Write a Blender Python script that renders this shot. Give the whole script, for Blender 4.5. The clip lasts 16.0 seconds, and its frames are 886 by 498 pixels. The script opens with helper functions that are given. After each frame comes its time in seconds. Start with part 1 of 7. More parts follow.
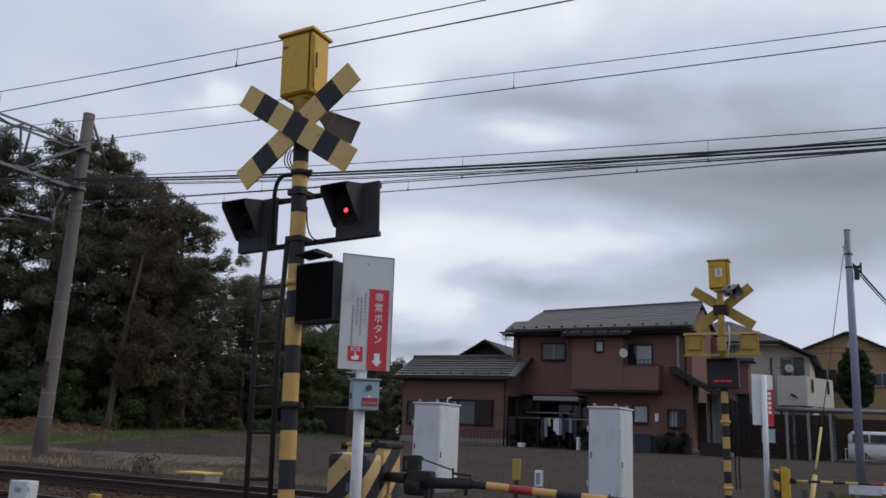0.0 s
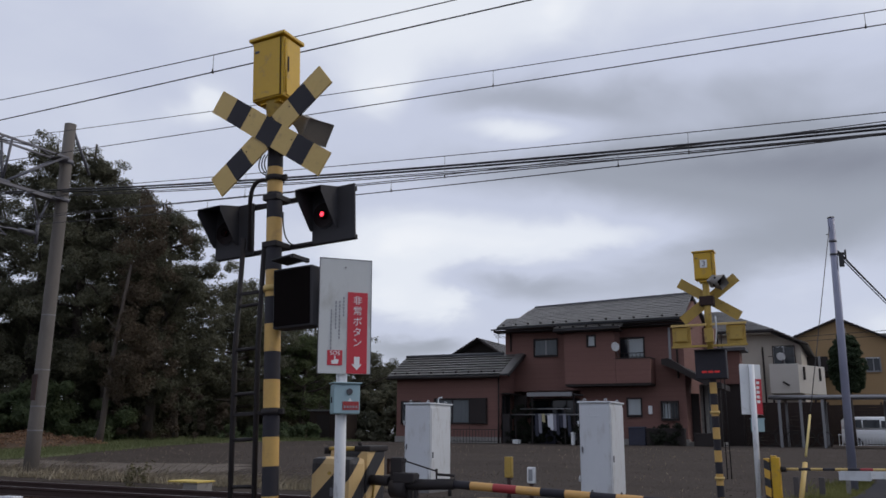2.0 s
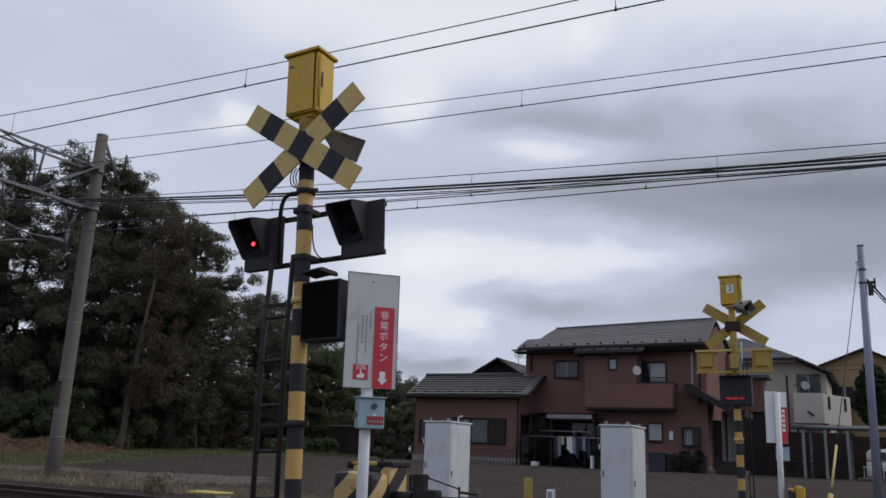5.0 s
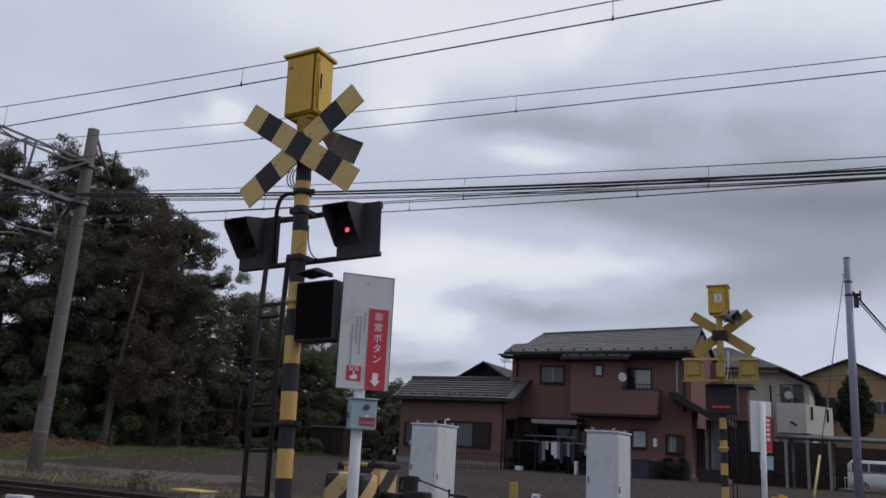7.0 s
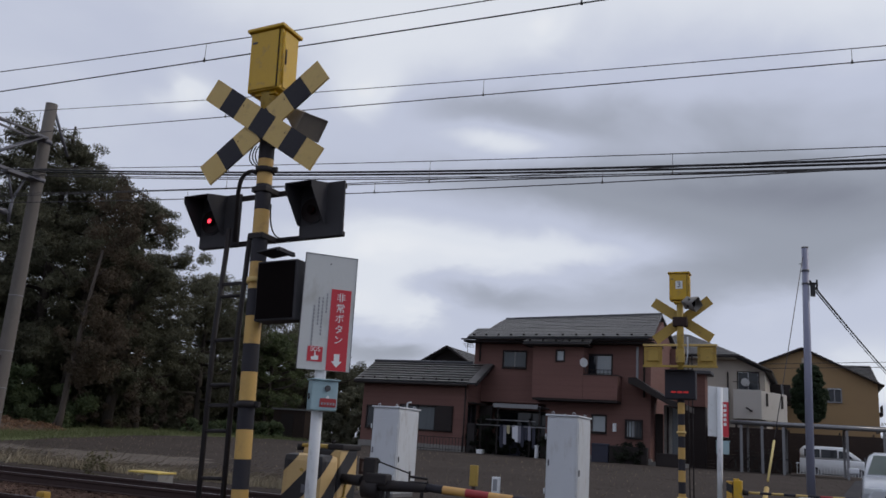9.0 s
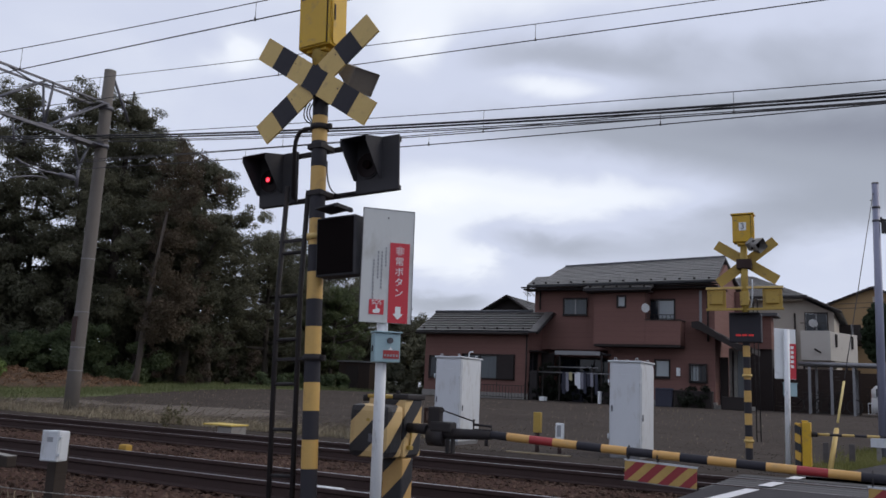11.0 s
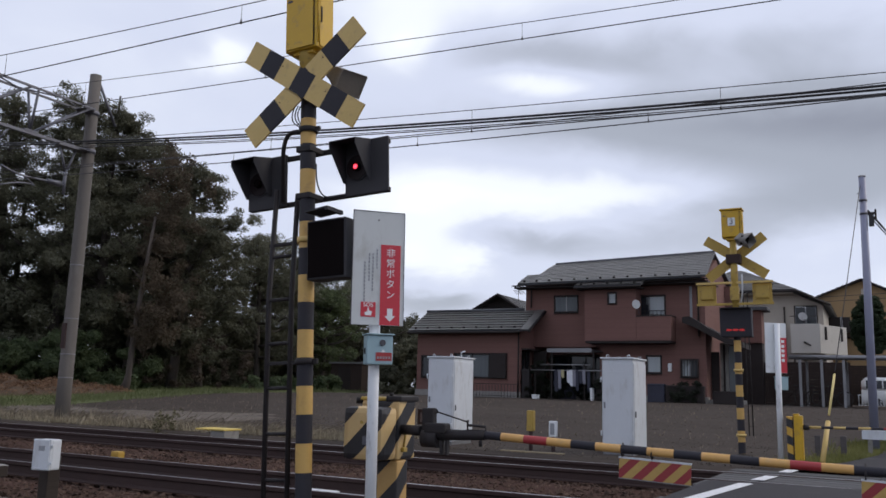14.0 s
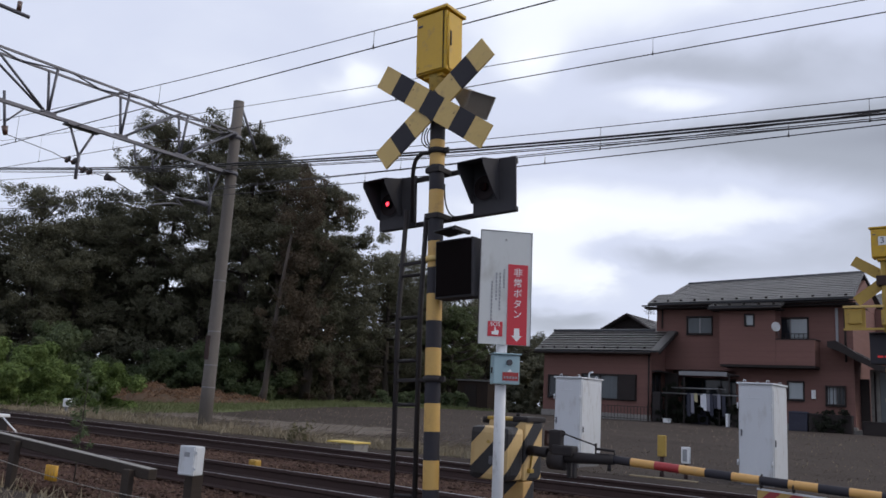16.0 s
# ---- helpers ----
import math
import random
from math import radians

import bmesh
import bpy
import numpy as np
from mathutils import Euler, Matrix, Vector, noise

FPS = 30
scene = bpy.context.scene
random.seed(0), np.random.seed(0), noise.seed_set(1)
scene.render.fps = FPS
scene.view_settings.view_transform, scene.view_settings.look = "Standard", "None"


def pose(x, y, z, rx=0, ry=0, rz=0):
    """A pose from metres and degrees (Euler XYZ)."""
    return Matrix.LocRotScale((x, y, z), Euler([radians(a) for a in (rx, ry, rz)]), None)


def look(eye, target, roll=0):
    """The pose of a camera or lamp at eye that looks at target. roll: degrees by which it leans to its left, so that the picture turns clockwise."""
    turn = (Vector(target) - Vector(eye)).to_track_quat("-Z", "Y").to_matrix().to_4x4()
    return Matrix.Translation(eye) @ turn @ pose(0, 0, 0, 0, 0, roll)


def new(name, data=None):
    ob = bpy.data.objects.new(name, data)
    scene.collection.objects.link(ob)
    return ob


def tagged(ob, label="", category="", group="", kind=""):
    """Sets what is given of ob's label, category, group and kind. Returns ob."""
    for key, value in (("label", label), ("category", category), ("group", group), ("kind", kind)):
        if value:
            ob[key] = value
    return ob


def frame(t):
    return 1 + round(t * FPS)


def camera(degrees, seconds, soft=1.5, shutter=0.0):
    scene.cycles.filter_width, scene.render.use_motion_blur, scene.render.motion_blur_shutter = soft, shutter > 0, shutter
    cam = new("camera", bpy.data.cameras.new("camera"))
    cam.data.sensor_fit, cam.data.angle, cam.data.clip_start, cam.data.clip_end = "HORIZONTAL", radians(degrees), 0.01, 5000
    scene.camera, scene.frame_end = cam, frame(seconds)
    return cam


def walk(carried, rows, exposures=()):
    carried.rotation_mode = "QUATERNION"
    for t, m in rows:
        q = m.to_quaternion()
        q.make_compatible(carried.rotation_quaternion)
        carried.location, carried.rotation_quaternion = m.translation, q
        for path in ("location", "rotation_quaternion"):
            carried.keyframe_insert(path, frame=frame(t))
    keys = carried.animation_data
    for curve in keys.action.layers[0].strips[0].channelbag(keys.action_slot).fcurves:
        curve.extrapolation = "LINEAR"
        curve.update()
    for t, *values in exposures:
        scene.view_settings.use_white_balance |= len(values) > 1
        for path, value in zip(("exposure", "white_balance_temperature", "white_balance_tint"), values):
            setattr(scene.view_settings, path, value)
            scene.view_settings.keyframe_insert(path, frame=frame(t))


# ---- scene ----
cam = camera(56.73, 16.0, soft=1.6)
PATH = [
    (0, look((-0.019, -6.418, 0.972), (-4.449, 2.273, 3.173), 2.53)),
    (0.5, look((-0.001, -6.411, 0.976), (-4.541, 2.227, 3.163), 2.52)),
    (1, look((0.035, -6.396, 0.980), (-4.437, 2.279, 3.161), 1.99)),
    (1.5, look((0.067, -6.398, 0.980), (-4.328, 2.326, 3.120), 1.80)),
    (2, look((0.064, -6.365, 0.986), (-4.271, 2.375, 3.181), 0.58)),
    (2.5, look((0.049, -6.351, 0.990), (-4.317, 2.349, 3.282), 0.50)),
    (3, look((0.041, -6.334, 0.988), (-4.386, 2.318, 3.344), 1.10)),
    (3.5, look((0.040, -6.331, 0.987), (-4.432, 2.289, 3.374), 1.64)),
    (4, look((0.033, -6.338, 0.983), (-4.465, 2.266, 3.376), 1.90)),
    (6.5, look((0.011, -6.452, 0.964), (-4.525, 2.122, 3.397), 3.34)),
    (7, look((-0.003, -6.444, 0.967), (-4.424, 2.186, 3.413), 3.52)),
    (7.5, look((-0.016, -6.441, 0.963), (-4.235, 2.289, 3.409), 3.98)),
    (8, look((-0.018, -6.439, 0.963), (-4.050, 2.390, 3.369), 4.25)),
    (8.5, look((-0.015, -6.427, 0.960), (-3.947, 2.457, 3.330), 4.29)),
    (9, look((-0.016, -6.402, 0.956), (-4.059, 2.452, 3.246), 3.84)),
    (9.5, look((-0.011, -6.409, 0.956), (-4.532, 2.277, 2.980), 3.49)),
    (12, look((-0.019, -6.399, 0.963), (-4.716, 2.284, 2.557), 2.47)),
    (12.5, look((-0.027, -6.392, 0.967), (-4.600, 2.357, 2.561), 2.33)),
    (13, look((-0.020, -6.398, 0.965), (-4.538, 2.375, 2.584), 2.20)),
    (13.5, look((-0.023, -6.400, 0.967), (-4.537, 2.373, 2.596), 1.83)),
    (14, look((-0.019, -6.407, 0.968), (-4.606, 2.322, 2.630), 1.51)),
    (14.5, look((-0.039, -6.407, 0.971), (-5.003, 2.106, 2.670), 1.45)),
    (15, look((-0.045, -6.415, 0.967), (-5.527, 1.770, 2.687), 2.17)),
    (15.5, look((-0.030, -6.413, 0.983), (-5.752, 1.602, 2.719), 2.65)),
    (16, look((-0.014, -6.424, 0.978), (-5.895, 1.459, 2.789), 3.31)),
]
walk(cam, PATH, exposures=[(0.0, -0.16), (4.0, -0.19), (9.0, -0.29), (12.0, 0.12), (16.0, 0.13)])

# ---- sky and sun ----
SUN_DIR = Vector((0.70, 0.42, 0.62)).normalized()
world = bpy.data.worlds.new("sky")
scene.world = world
world.use_nodes = True


def sky_nodes():
    nt = world.node_tree
    nt.nodes.clear()
    add, join = nt.nodes.new, nt.links.new
    out, bg = add("ShaderNodeOutputWorld"), add("ShaderNodeBackground")
    sky = add("ShaderNodeTexSky")
    sky.sky_type, sky.sun_disc = "NISHITA", False
    sky.sun_elevation = math.asin(SUN_DIR.z)
    sky.sun_rotation = math.atan2(SUN_DIR.x, SUN_DIR.y)
    co = add("ShaderNodeTexCoord")
    sep = add("ShaderNodeSeparateXYZ")
    join(co.outputs["Generated"], sep.inputs[0])

    def calc(op, a, b=None, c=None):
        n = add("ShaderNodeMath")
        n.operation = op
        for i, v in enumerate((a, b, c)):
            if v is None:
                continue
            if isinstance(v, (int, float)):
                n.inputs[i].default_value = v
            else:
                join(v, n.inputs[i])
        return n.outputs[0]

    # cloud layer: the direction meets a flat ceiling of cloud overhead
    up = calc("ADD", calc("MAXIMUM", sep.outputs["Z"], 0.0), 0.34)
    flat = add("ShaderNodeCombineXYZ")
    join(calc("DIVIDE", sep.outputs["X"], up), flat.inputs[0])
    join(calc("DIVIDE", sep.outputs["Y"], up), flat.inputs[1])

    def clouds(scale, detail, rough, shift, distort=0.3):
        m = add("ShaderNodeMapping")
        m.inputs["Location"].default_value = shift
        join(flat.outputs[0], m.inputs["Vector"])
        n = add("ShaderNodeTexNoise")
        n.inputs["Scale"].default_value, n.inputs["Detail"].default_value = scale, detail
        n.inputs["Roughness"].default_value, n.inputs["Distortion"].default_value = rough, distort
        join(m.outputs[0], n.inputs["Vector"])
        return n.outputs["Fac"]

    wide = clouds(1.1, 4.0, 0.5, (3.1, 1.7, 0.0), 0.6)
    mid = clouds(2.6, 4.0, 0.5, (7.3, 2.2, 0.0), 0.5)
    fine = clouds(6.0, 4.0, 0.52, (1.2, 9.0, 0.0), 0.3)
    # bearing and height over the horizon, in degrees, with ragged edges
    bearing = calc("MULTIPLY", calc("ARCTAN2", sep.outputs["X"], sep.outputs["Y"]), 57.2958)
    height = calc("MULTIPLY", calc("ARCSINE", sep.outputs["Z"]), 57.2958)
    bearing = calc("ADD", bearing, calc("MULTIPLY_ADD", mid, 9.0, -4.5))
    height = calc("ADD", height, calc("MULTIPLY_ADD", fine, 2.4, -1.2))
    height = calc("ADD", height, calc("MULTIPLY_ADD", wide, 2.4, -1.2))
    total = calc("MULTIPLY_ADD", wide, 0.16, 0.43)
    total = calc("MULTIPLY_ADD", mid, 0.16, total)
    total = calc("MULTIPLY_ADD", fine, 0.07, total)
    for az, el_, wa, we, gain in MASSES:
        u = calc("DIVIDE", calc("SUBTRACT", bearing, az), wa)
        v = calc("DIVIDE", calc("SUBTRACT", height, el_), we)
        e2 = calc("ADD", calc("MULTIPLY", u, u), calc("MULTIPLY", v, v))
        total = calc("MULTIPLY_ADD", calc("EXPONENT", calc("MULTIPLY", e2, -0.7)), gain, total)
    ramp = add("ShaderNodeValToRGB")
    ramp.color_ramp.interpolation = "EASE"
    el = ramp.color_ramp.elements
    el[0].position, el[0].color = 0.15, (0.20, 0.21, 0.26, 1)
    el[1].position, el[1].color = 1.0, (0.965, 0.975, 1.0, 1)
    e = el.new(0.38)
    e.color = (0.33, 0.355, 0.42, 1)
    e = el.new(0.60)
    e.color = (0.565, 0.605, 0.742, 1)
    e = el.new(0.80)
    e.color = (0.79, 0.825, 0.90, 1)
    join(total, ramp.inputs[0])
    mix = add("ShaderNodeMix")
    mix.data_type = "RGBA"
    mix.inputs[0].default_value = 0.94
    dim = add("ShaderNodeVectorMath")
    dim.operation = "SCALE"
    dim.inputs["Scale"].default_value = 0.1
    join(sky.outputs[0], dim.inputs[0])
    join(dim.outputs[0], mix.inputs[6])
    join(ramp.outputs[0], mix.inputs[7])
    join(mix.outputs[2], bg.inputs["Color"])
    bg.inputs["Strength"].default_value = 1.15
    join(bg.outputs[0], out.inputs[0])


# cloud masses: bearing and height in degrees, half width, half height, gain
MASSES = [
    (-20.5, 21.0, 3.4, 0.9, 0.26),
    (-30.6, 23.5, 2.6, 1.5, 0.12),
    (-21.0, 22.8, 8, 1.5, -0.14),
    (-5.5, 22.4, 15, 2.6, -0.15),
    (2.6, 16.5, 12, 2.6, -0.32),
    (-13.3, 17.8, 13, 1.5, -0.18),
    (-23.3, 13.1, 8, 1.4, 0.23),
    (-13.1, 13.3, 5, 0.9, 0.12),
    (-2.7, 9.8, 2.5, 1.2, 0.12),
    (4.2, 5.5, 2.5, 1.8, 0.14),
    (-21.4, 10.1, 4.5, 1.0, -0.14),
    (-4.7, 12.2, 8, 1.8, -0.16),
    (-9.3, 9.2, 8, 1.6, -0.1),
    (-30.7, 12.0, 4.0, 2.0, 0.2),
    (-29.4, 9.0, 3.0, 1.3, 0.2),
    (-25.4, 8.7, 1.4, 0.6, 0.18),
    (-29.2, 5.6, 4, 0.9, -0.18),
    (-44.3, 21.5, 1.5, 1.0, 0.24),
    (-30.1, 23.4, 1.6, 1.8, 0.14),
    (-28.0, 27.6, 5, 1.8, 0.1),
    (-18.4, 28.4, 1.2, 1.2, 0.15),
    (-20.0, 33.0, 44.0, 6.0, 0.18),
    (12.0, 29.0, 12.0, 6.0, 0.08),
]
sky_nodes()
sun = new("sun", bpy.data.lights.new("sun", "SUN"))
sun.data.energy, sun.data.angle, sun.data.color = 1.05, radians(25), (1.0, 0.90, 0.76)
sun.matrix_basis = look(SUN_DIR * 50, (0, 0, 0))


# ---- materials ----
def mat(name, col, col2=None, rough=0.6, metal=0.0, stain=3.0, grain=60.0, bump=0.15, mixer=0.5, spec=0.5, rand=0.0, glow=None, dirt=None, stretch=(1, 1, 1), depth=0.01):
    """A painted, stained or grained surface: two colours mixed at two scales, fine relief, optional dirt colour and random tone by piece."""
    m = bpy.data.materials.new(name)
    m.use_nodes = True
    nt = m.node_tree
    bs = nt.nodes["Principled BSDF"]
    add, join = nt.nodes.new, nt.links.new
    col2 = col2 or tuple(c * 0.72 for c in col)
    co = add("ShaderNodeTexCoord")
    mp = add("ShaderNodeMapping")
    mp.inputs["Scale"].default_value = stretch
    join(co.outputs["Object"], mp.inputs["Vector"])

    def tex(scale, detail):
        n = add("ShaderNodeTexNoise")
        n.inputs["Scale"].default_value, n.inputs["Detail"].default_value = scale, detail
        n.inputs["Roughness"].default_value = 0.6
        join(mp.outputs[0], n.inputs["Vector"])
        return n.outputs["Fac"]

    def ranged(v, lo, hi, a=0.0, b=1.0):
        r = add("ShaderNodeMapRange")
        for k, x in zip(("From Min", "From Max", "To Min", "To Max"), (lo, hi, a, b)):
            r.inputs[k].default_value = x
        join(v, r.inputs["Value"])
        return r.outputs[0]

    def blend(fac, a, b, kind="MIX"):
        n = add("ShaderNodeMix")
        n.data_type, n.blend_type = "RGBA", kind
        for i, v in ((0, fac), (6, a), (7, b)):
            if isinstance(v, (int, float)):
                n.inputs[i].default_value = v
            elif isinstance(v, tuple):
                n.inputs[i].default_value = (*v, 1)
            else:
                join(v, n.inputs[i])
        return n.outputs[2]

    s, g = tex(stain, 5), tex(grain, 3)
    c = blend(ranged(s, 0.35, 0.65), col, tuple(a * (1 - mixer) + b * mixer for a, b in zip(col, col2)))
    c = blend(ranged(g, 0.3, 0.7, 0.0, 0.6), c, tuple(a * 0.6 + b * 0.4 for a, b in zip(col2, col)))
    if dirt:
        c = blend(ranged(tex(stain * 2.7, 8), 0.56, 0.72, 0.0, 0.8), c, dirt)
    if rand:
        info = add("ShaderNodeObjectInfo")
        c = blend(1.0, c, ranged(info.outputs["Random"], 0, 1, 1 - rand, 1 + rand), "MULTIPLY")
    join(c, bs.inputs["Base Color"])
    join(ranged(g, 0.2, 0.8, max(0.03, rough - 0.12), min(1, rough + 0.12)), bs.inputs["Roughness"])
    bs.inputs["Metallic"].default_value = metal
    bs.inputs["Specular IOR Level"].default_value = spec
    if bump:
        b = add("ShaderNodeBump")
        b.inputs["Strength"].default_value, b.inputs["Distance"].default_value = bump, depth
        join(g, b.inputs["Height"])
        join(b.outputs[0], bs.inputs["Normal"])
    if glow:
        bs.inputs["Emission Color"].default_value = (*glow[0], 1)
        bs.inputs["Emission Strength"].default_value = glow[1]
    return m


def leaf_mat(name, a, b, thin=0.0, spec=0.2):
    m = bpy.data.materials.new(name)
    m.use_nodes = True
    nt = m.node_tree
    bs = nt.nodes["Principled BSDF"]
    add, join = nt.nodes.new, nt.links.new
    geo, co, n = add("ShaderNodeNewGeometry"), add("ShaderNodeTexCoord"), add("ShaderNodeTexNoise")
    n.inputs["Scale"].default_value = 0.7
    join(co.outputs["Object"], n.inputs["Vector"])
    mx = add("ShaderNodeMath")
    mx.operation = "MULTIPLY_ADD"
    mx.inputs[1].default_value = 0.5
    join(geo.outputs["Random Per Island"], mx.inputs[0])
    sc = add("ShaderNodeMath")
    sc.operation = "MULTIPLY_ADD"
    sc.inputs[1].default_value, sc.inputs[2].default_value = 1.6, -0.55
    join(n.outputs["Fac"], sc.inputs[0])
    join(sc.outputs[0], mx.inputs[2])
    ramp = add("ShaderNodeValToRGB")
    ramp.color_ramp.elements[0].color, ramp.color_ramp.elements[1].color = (*a, 1), (*b, 1)
    join(mx.outputs[0], ramp.inputs[0])
    join(ramp.outputs[0], bs.inputs["Base Color"])
    bs.inputs["Roughness"].default_value = 0.65
    bs.inputs["Specular IOR Level"].default_value = spec
    if thin:
        tr, ms = add("ShaderNodeBsdfTranslucent"), add("ShaderNodeMixShader")
        ms.inputs[0].default_value = thin
        join(ramp.outputs[0], tr.inputs["Color"])
        join(bs.outputs[0], ms.inputs[1])
        join(tr.outputs[0], ms.inputs[2])
        join(ms.outputs[0], nt.nodes["Material Output"].inputs["Surface"])
    return m


def glass_mat(name, col, rough=0.08):
    m = bpy.data.materials.new(name)
    m.use_nodes = True
    bs = m.node_tree.nodes["Principled BSDF"]
    bs.inputs["Base Color"].default_value = (*col, 1)
    bs.inputs["Roughness"].default_value = rough
    bs.inputs["Specular IOR Level"].default_value = 0.38
    return m


M_YELLOW = mat("signal yellow paint", (0.58, 0.35, 0.012), (0.47, 0.28, 0.014), rough=0.45, stain=4, dirt=(0.30, 0.20, 0.06), bump=0.05)
M_YELLOWOLD = mat("weathered yellow paint", (0.43, 0.29, 0.055), (0.34, 0.23, 0.055), rough=0.6, stain=6, dirt=(0.18, 0.11, 0.05), bump=0.08)
M_BEAM = mat("weathered grey timber beam", (0.11, 0.10, 0.10), (0.065, 0.057, 0.057), rough=0.9, stain=3, grain=40, bump=0.4, stretch=(0.15, 1, 1), spec=0.15)
M_ROADGRASS = leaf_mat("yellow green roadside grass", (0.11, 0.12, 0.035), (0.24, 0.235, 0.09), 0.35)
M_STEELPOLE = mat("blue grey painted steel", (0.26, 0.27, 0.36), (0.19, 0.20, 0.27), rough=0.5, metal=0.2, stain=3, bump=0.05, stretch=(1, 1, 0.3))
M_UNDER = leaf_mat("mid green shrub foliage", (0.055, 0.075, 0.042), (0.14, 0.175, 0.085), 0.4)
M_CREAM = mat("faded yellow band", (0.58, 0.41, 0.135), (0.48, 0.33, 0.11), rough=0.5, stain=5, dirt=(0.40, 0.28, 0.11), bump=0.06)
M_BAND = mat("worn orange yellow band", (0.55, 0.345, 0.095), (0.46, 0.28, 0.085), rough=0.5, stain=5, dirt=(0.36, 0.22, 0.08), bump=0.06)
M_BLACK = mat("black band paint", (0.027, 0.026, 0.033), (0.042, 0.040, 0.045), rough=0.6, stain=5, bump=0.06, spec=0.18)
M_LAMPBLACK = mat("matt black lamp housing", (0.046, 0.045, 0.050), (0.060, 0.058, 0.062), rough=0.7, stain=6, bump=0.08, spec=0.12)
M_IRON = mat("dark painted iron", (0.022, 0.020, 0.022), (0.036, 0.030, 0.029), rough=0.6, stain=9, bump=0.1, spec=0.2)
M_WHITE = mat("white sign enamel", (0.74, 0.76, 0.77), (0.66, 0.68, 0.69), rough=0.4, stain=3, bump=0.02, dirt=(0.5, 0.5, 0.48))
M_SIGN = mat("weathered white sign face", (0.56, 0.58, 0.58), (0.48, 0.50, 0.50), rough=0.5, stain=2.5, bump=0.03, dirt=(0.38, 0.38, 0.36), stretch=(1, 1, 0.4))
M_WORNWHITE = mat("worn white post paint", (0.74, 0.76, 0.78), (0.62, 0.64, 0.66), rough=0.55, stain=6, bump=0.1, dirt=(0.32, 0.32, 0.33), stretch=(1, 1, 0.35))
M_CABINET = mat("pale grey cabinet paint", (0.585, 0.61, 0.64), (0.50, 0.525, 0.555), rough=0.45, stain=2.5, bump=0.04, dirt=(0.42, 0.42, 0.42), stretch=(1, 1, 0.35))
M_RED = mat("red sign film", (0.52, 0.022, 0.04), (0.46, 0.03, 0.045), rough=0.4, bump=0.02)
M_REDBAND = mat("red barrier band", (0.33, 0.025, 0.03), (0.26, 0.03, 0.03), rough=0.5, bump=0.05)
M_BLUEBOX = mat("pale blue button box", (0.30, 0.43, 0.47), (0.25, 0.36, 0.40), rough=0.4, bump=0.03)
M_INK = mat("grey print", (0.28, 0.29, 0.31), rough=0.5, bump=0)
M_DARKINK = mat("dark print", (0.06, 0.06, 0.07), rough=0.5, bump=0)
M_GREYMETAL = mat("weathered grey metal", (0.20, 0.20, 0.21), (0.14, 0.135, 0.13), rough=0.5, metal=0.3, stain=7, bump=0.08)
M_GALV = mat("galvanised steel", (0.14, 0.14, 0.16), (0.09, 0.09, 0.105), rough=0.5, metal=0.5, stain=6, bump=0.06)
M_WIRE = mat("dark weathered wire", (0.05, 0.05, 0.055), (0.07, 0.06, 0.055), rough=0.6, metal=0.3, bump=0)
M_CABLE = mat("black cable sheath", (0.015, 0.015, 0.018), (0.025, 0.025, 0.028), rough=0.6, bump=0)
M_CERAMIC = mat("brown glazed insulator", (0.10, 0.05, 0.035), (0.07, 0.04, 0.03), rough=0.25, bump=0)
M_CONCPOLE = mat("grey spun concrete", (0.150, 0.133, 0.120), (0.084, 0.076, 0.070), rough=0.85, stain=2.2, grain=90, bump=0.2, dirt=(0.15, 0.14, 0.13), stretch=(1, 1, 0.25))
M_CONC = mat("old concrete", (0.27, 0.26, 0.245), (0.19, 0.18, 0.17), rough=0.9, stain=3, grain=70, bump=0.3, dirt=(0.12, 0.11, 0.10), spec=0.2)
M_RAILSIDE = mat("rusty rail steel", (0.054, 0.034, 0.031), (0.038, 0.027, 0.026), rough=0.8, stain=5, grain=90, bump=0.2, spec=0.2)
M_RAILTOP = mat("polished railhead", (0.34, 0.33, 0.35), (0.26, 0.25, 0.27), rough=0.34, metal=1.0, stain=2, bump=0.02, stretch=(0.1, 6, 1))
M_SLEEPER = mat("dark timber sleeper", (0.05, 0.04, 0.034), (0.032, 0.027, 0.024), rough=0.9, grain=40, bump=0.5, stretch=(1, 0.15, 1), spec=0.1)
M_BALLAST = mat("brown ballast stone", (0.084, 0.049, 0.039), (0.044, 0.027, 0.023), rough=0.95, stain=8, grain=45, bump=0.9, depth=0.03, spec=0.05)
M_LOT = mat("grey gravel lot", (0.074, 0.061, 0.053), (0.041, 0.033, 0.029), rough=0.95, stain=0.9, grain=9, bump=0.9, depth=0.05, dirt=(0.049, 0.045, 0.036), mixer=0.6, stretch=(0.2, 1, 1), spec=0.06)
M_ASPHALT = mat("worn asphalt", (0.060, 0.055, 0.058), (0.043, 0.040, 0.043), rough=0.9, stain=0.7, grain=70, bump=0.35, dirt=(0.085, 0.083, 0.08), spec=0.2)
M_ROADPAINT = mat("white road paint", (0.70, 0.70, 0.72), (0.58, 0.58, 0.60), rough=0.7, stain=5, bump=0.1, dirt=(0.22, 0.22, 0.22))
M_PANEL = mat("crossing plank", (0.10, 0.098, 0.10), (0.065, 0.063, 0.066), rough=0.9, stain=2.0, grain=30, bump=0.4, stretch=(0.2, 1, 1), rand=0.2, spec=0.15)
M_SOIL = mat("reddish bare earth", (0.140, 0.096, 0.070), (0.080, 0.064, 0.048), rough=0.95, stain=1.6, grain=14, bump=0.7, depth=0.05, spec=0.06)
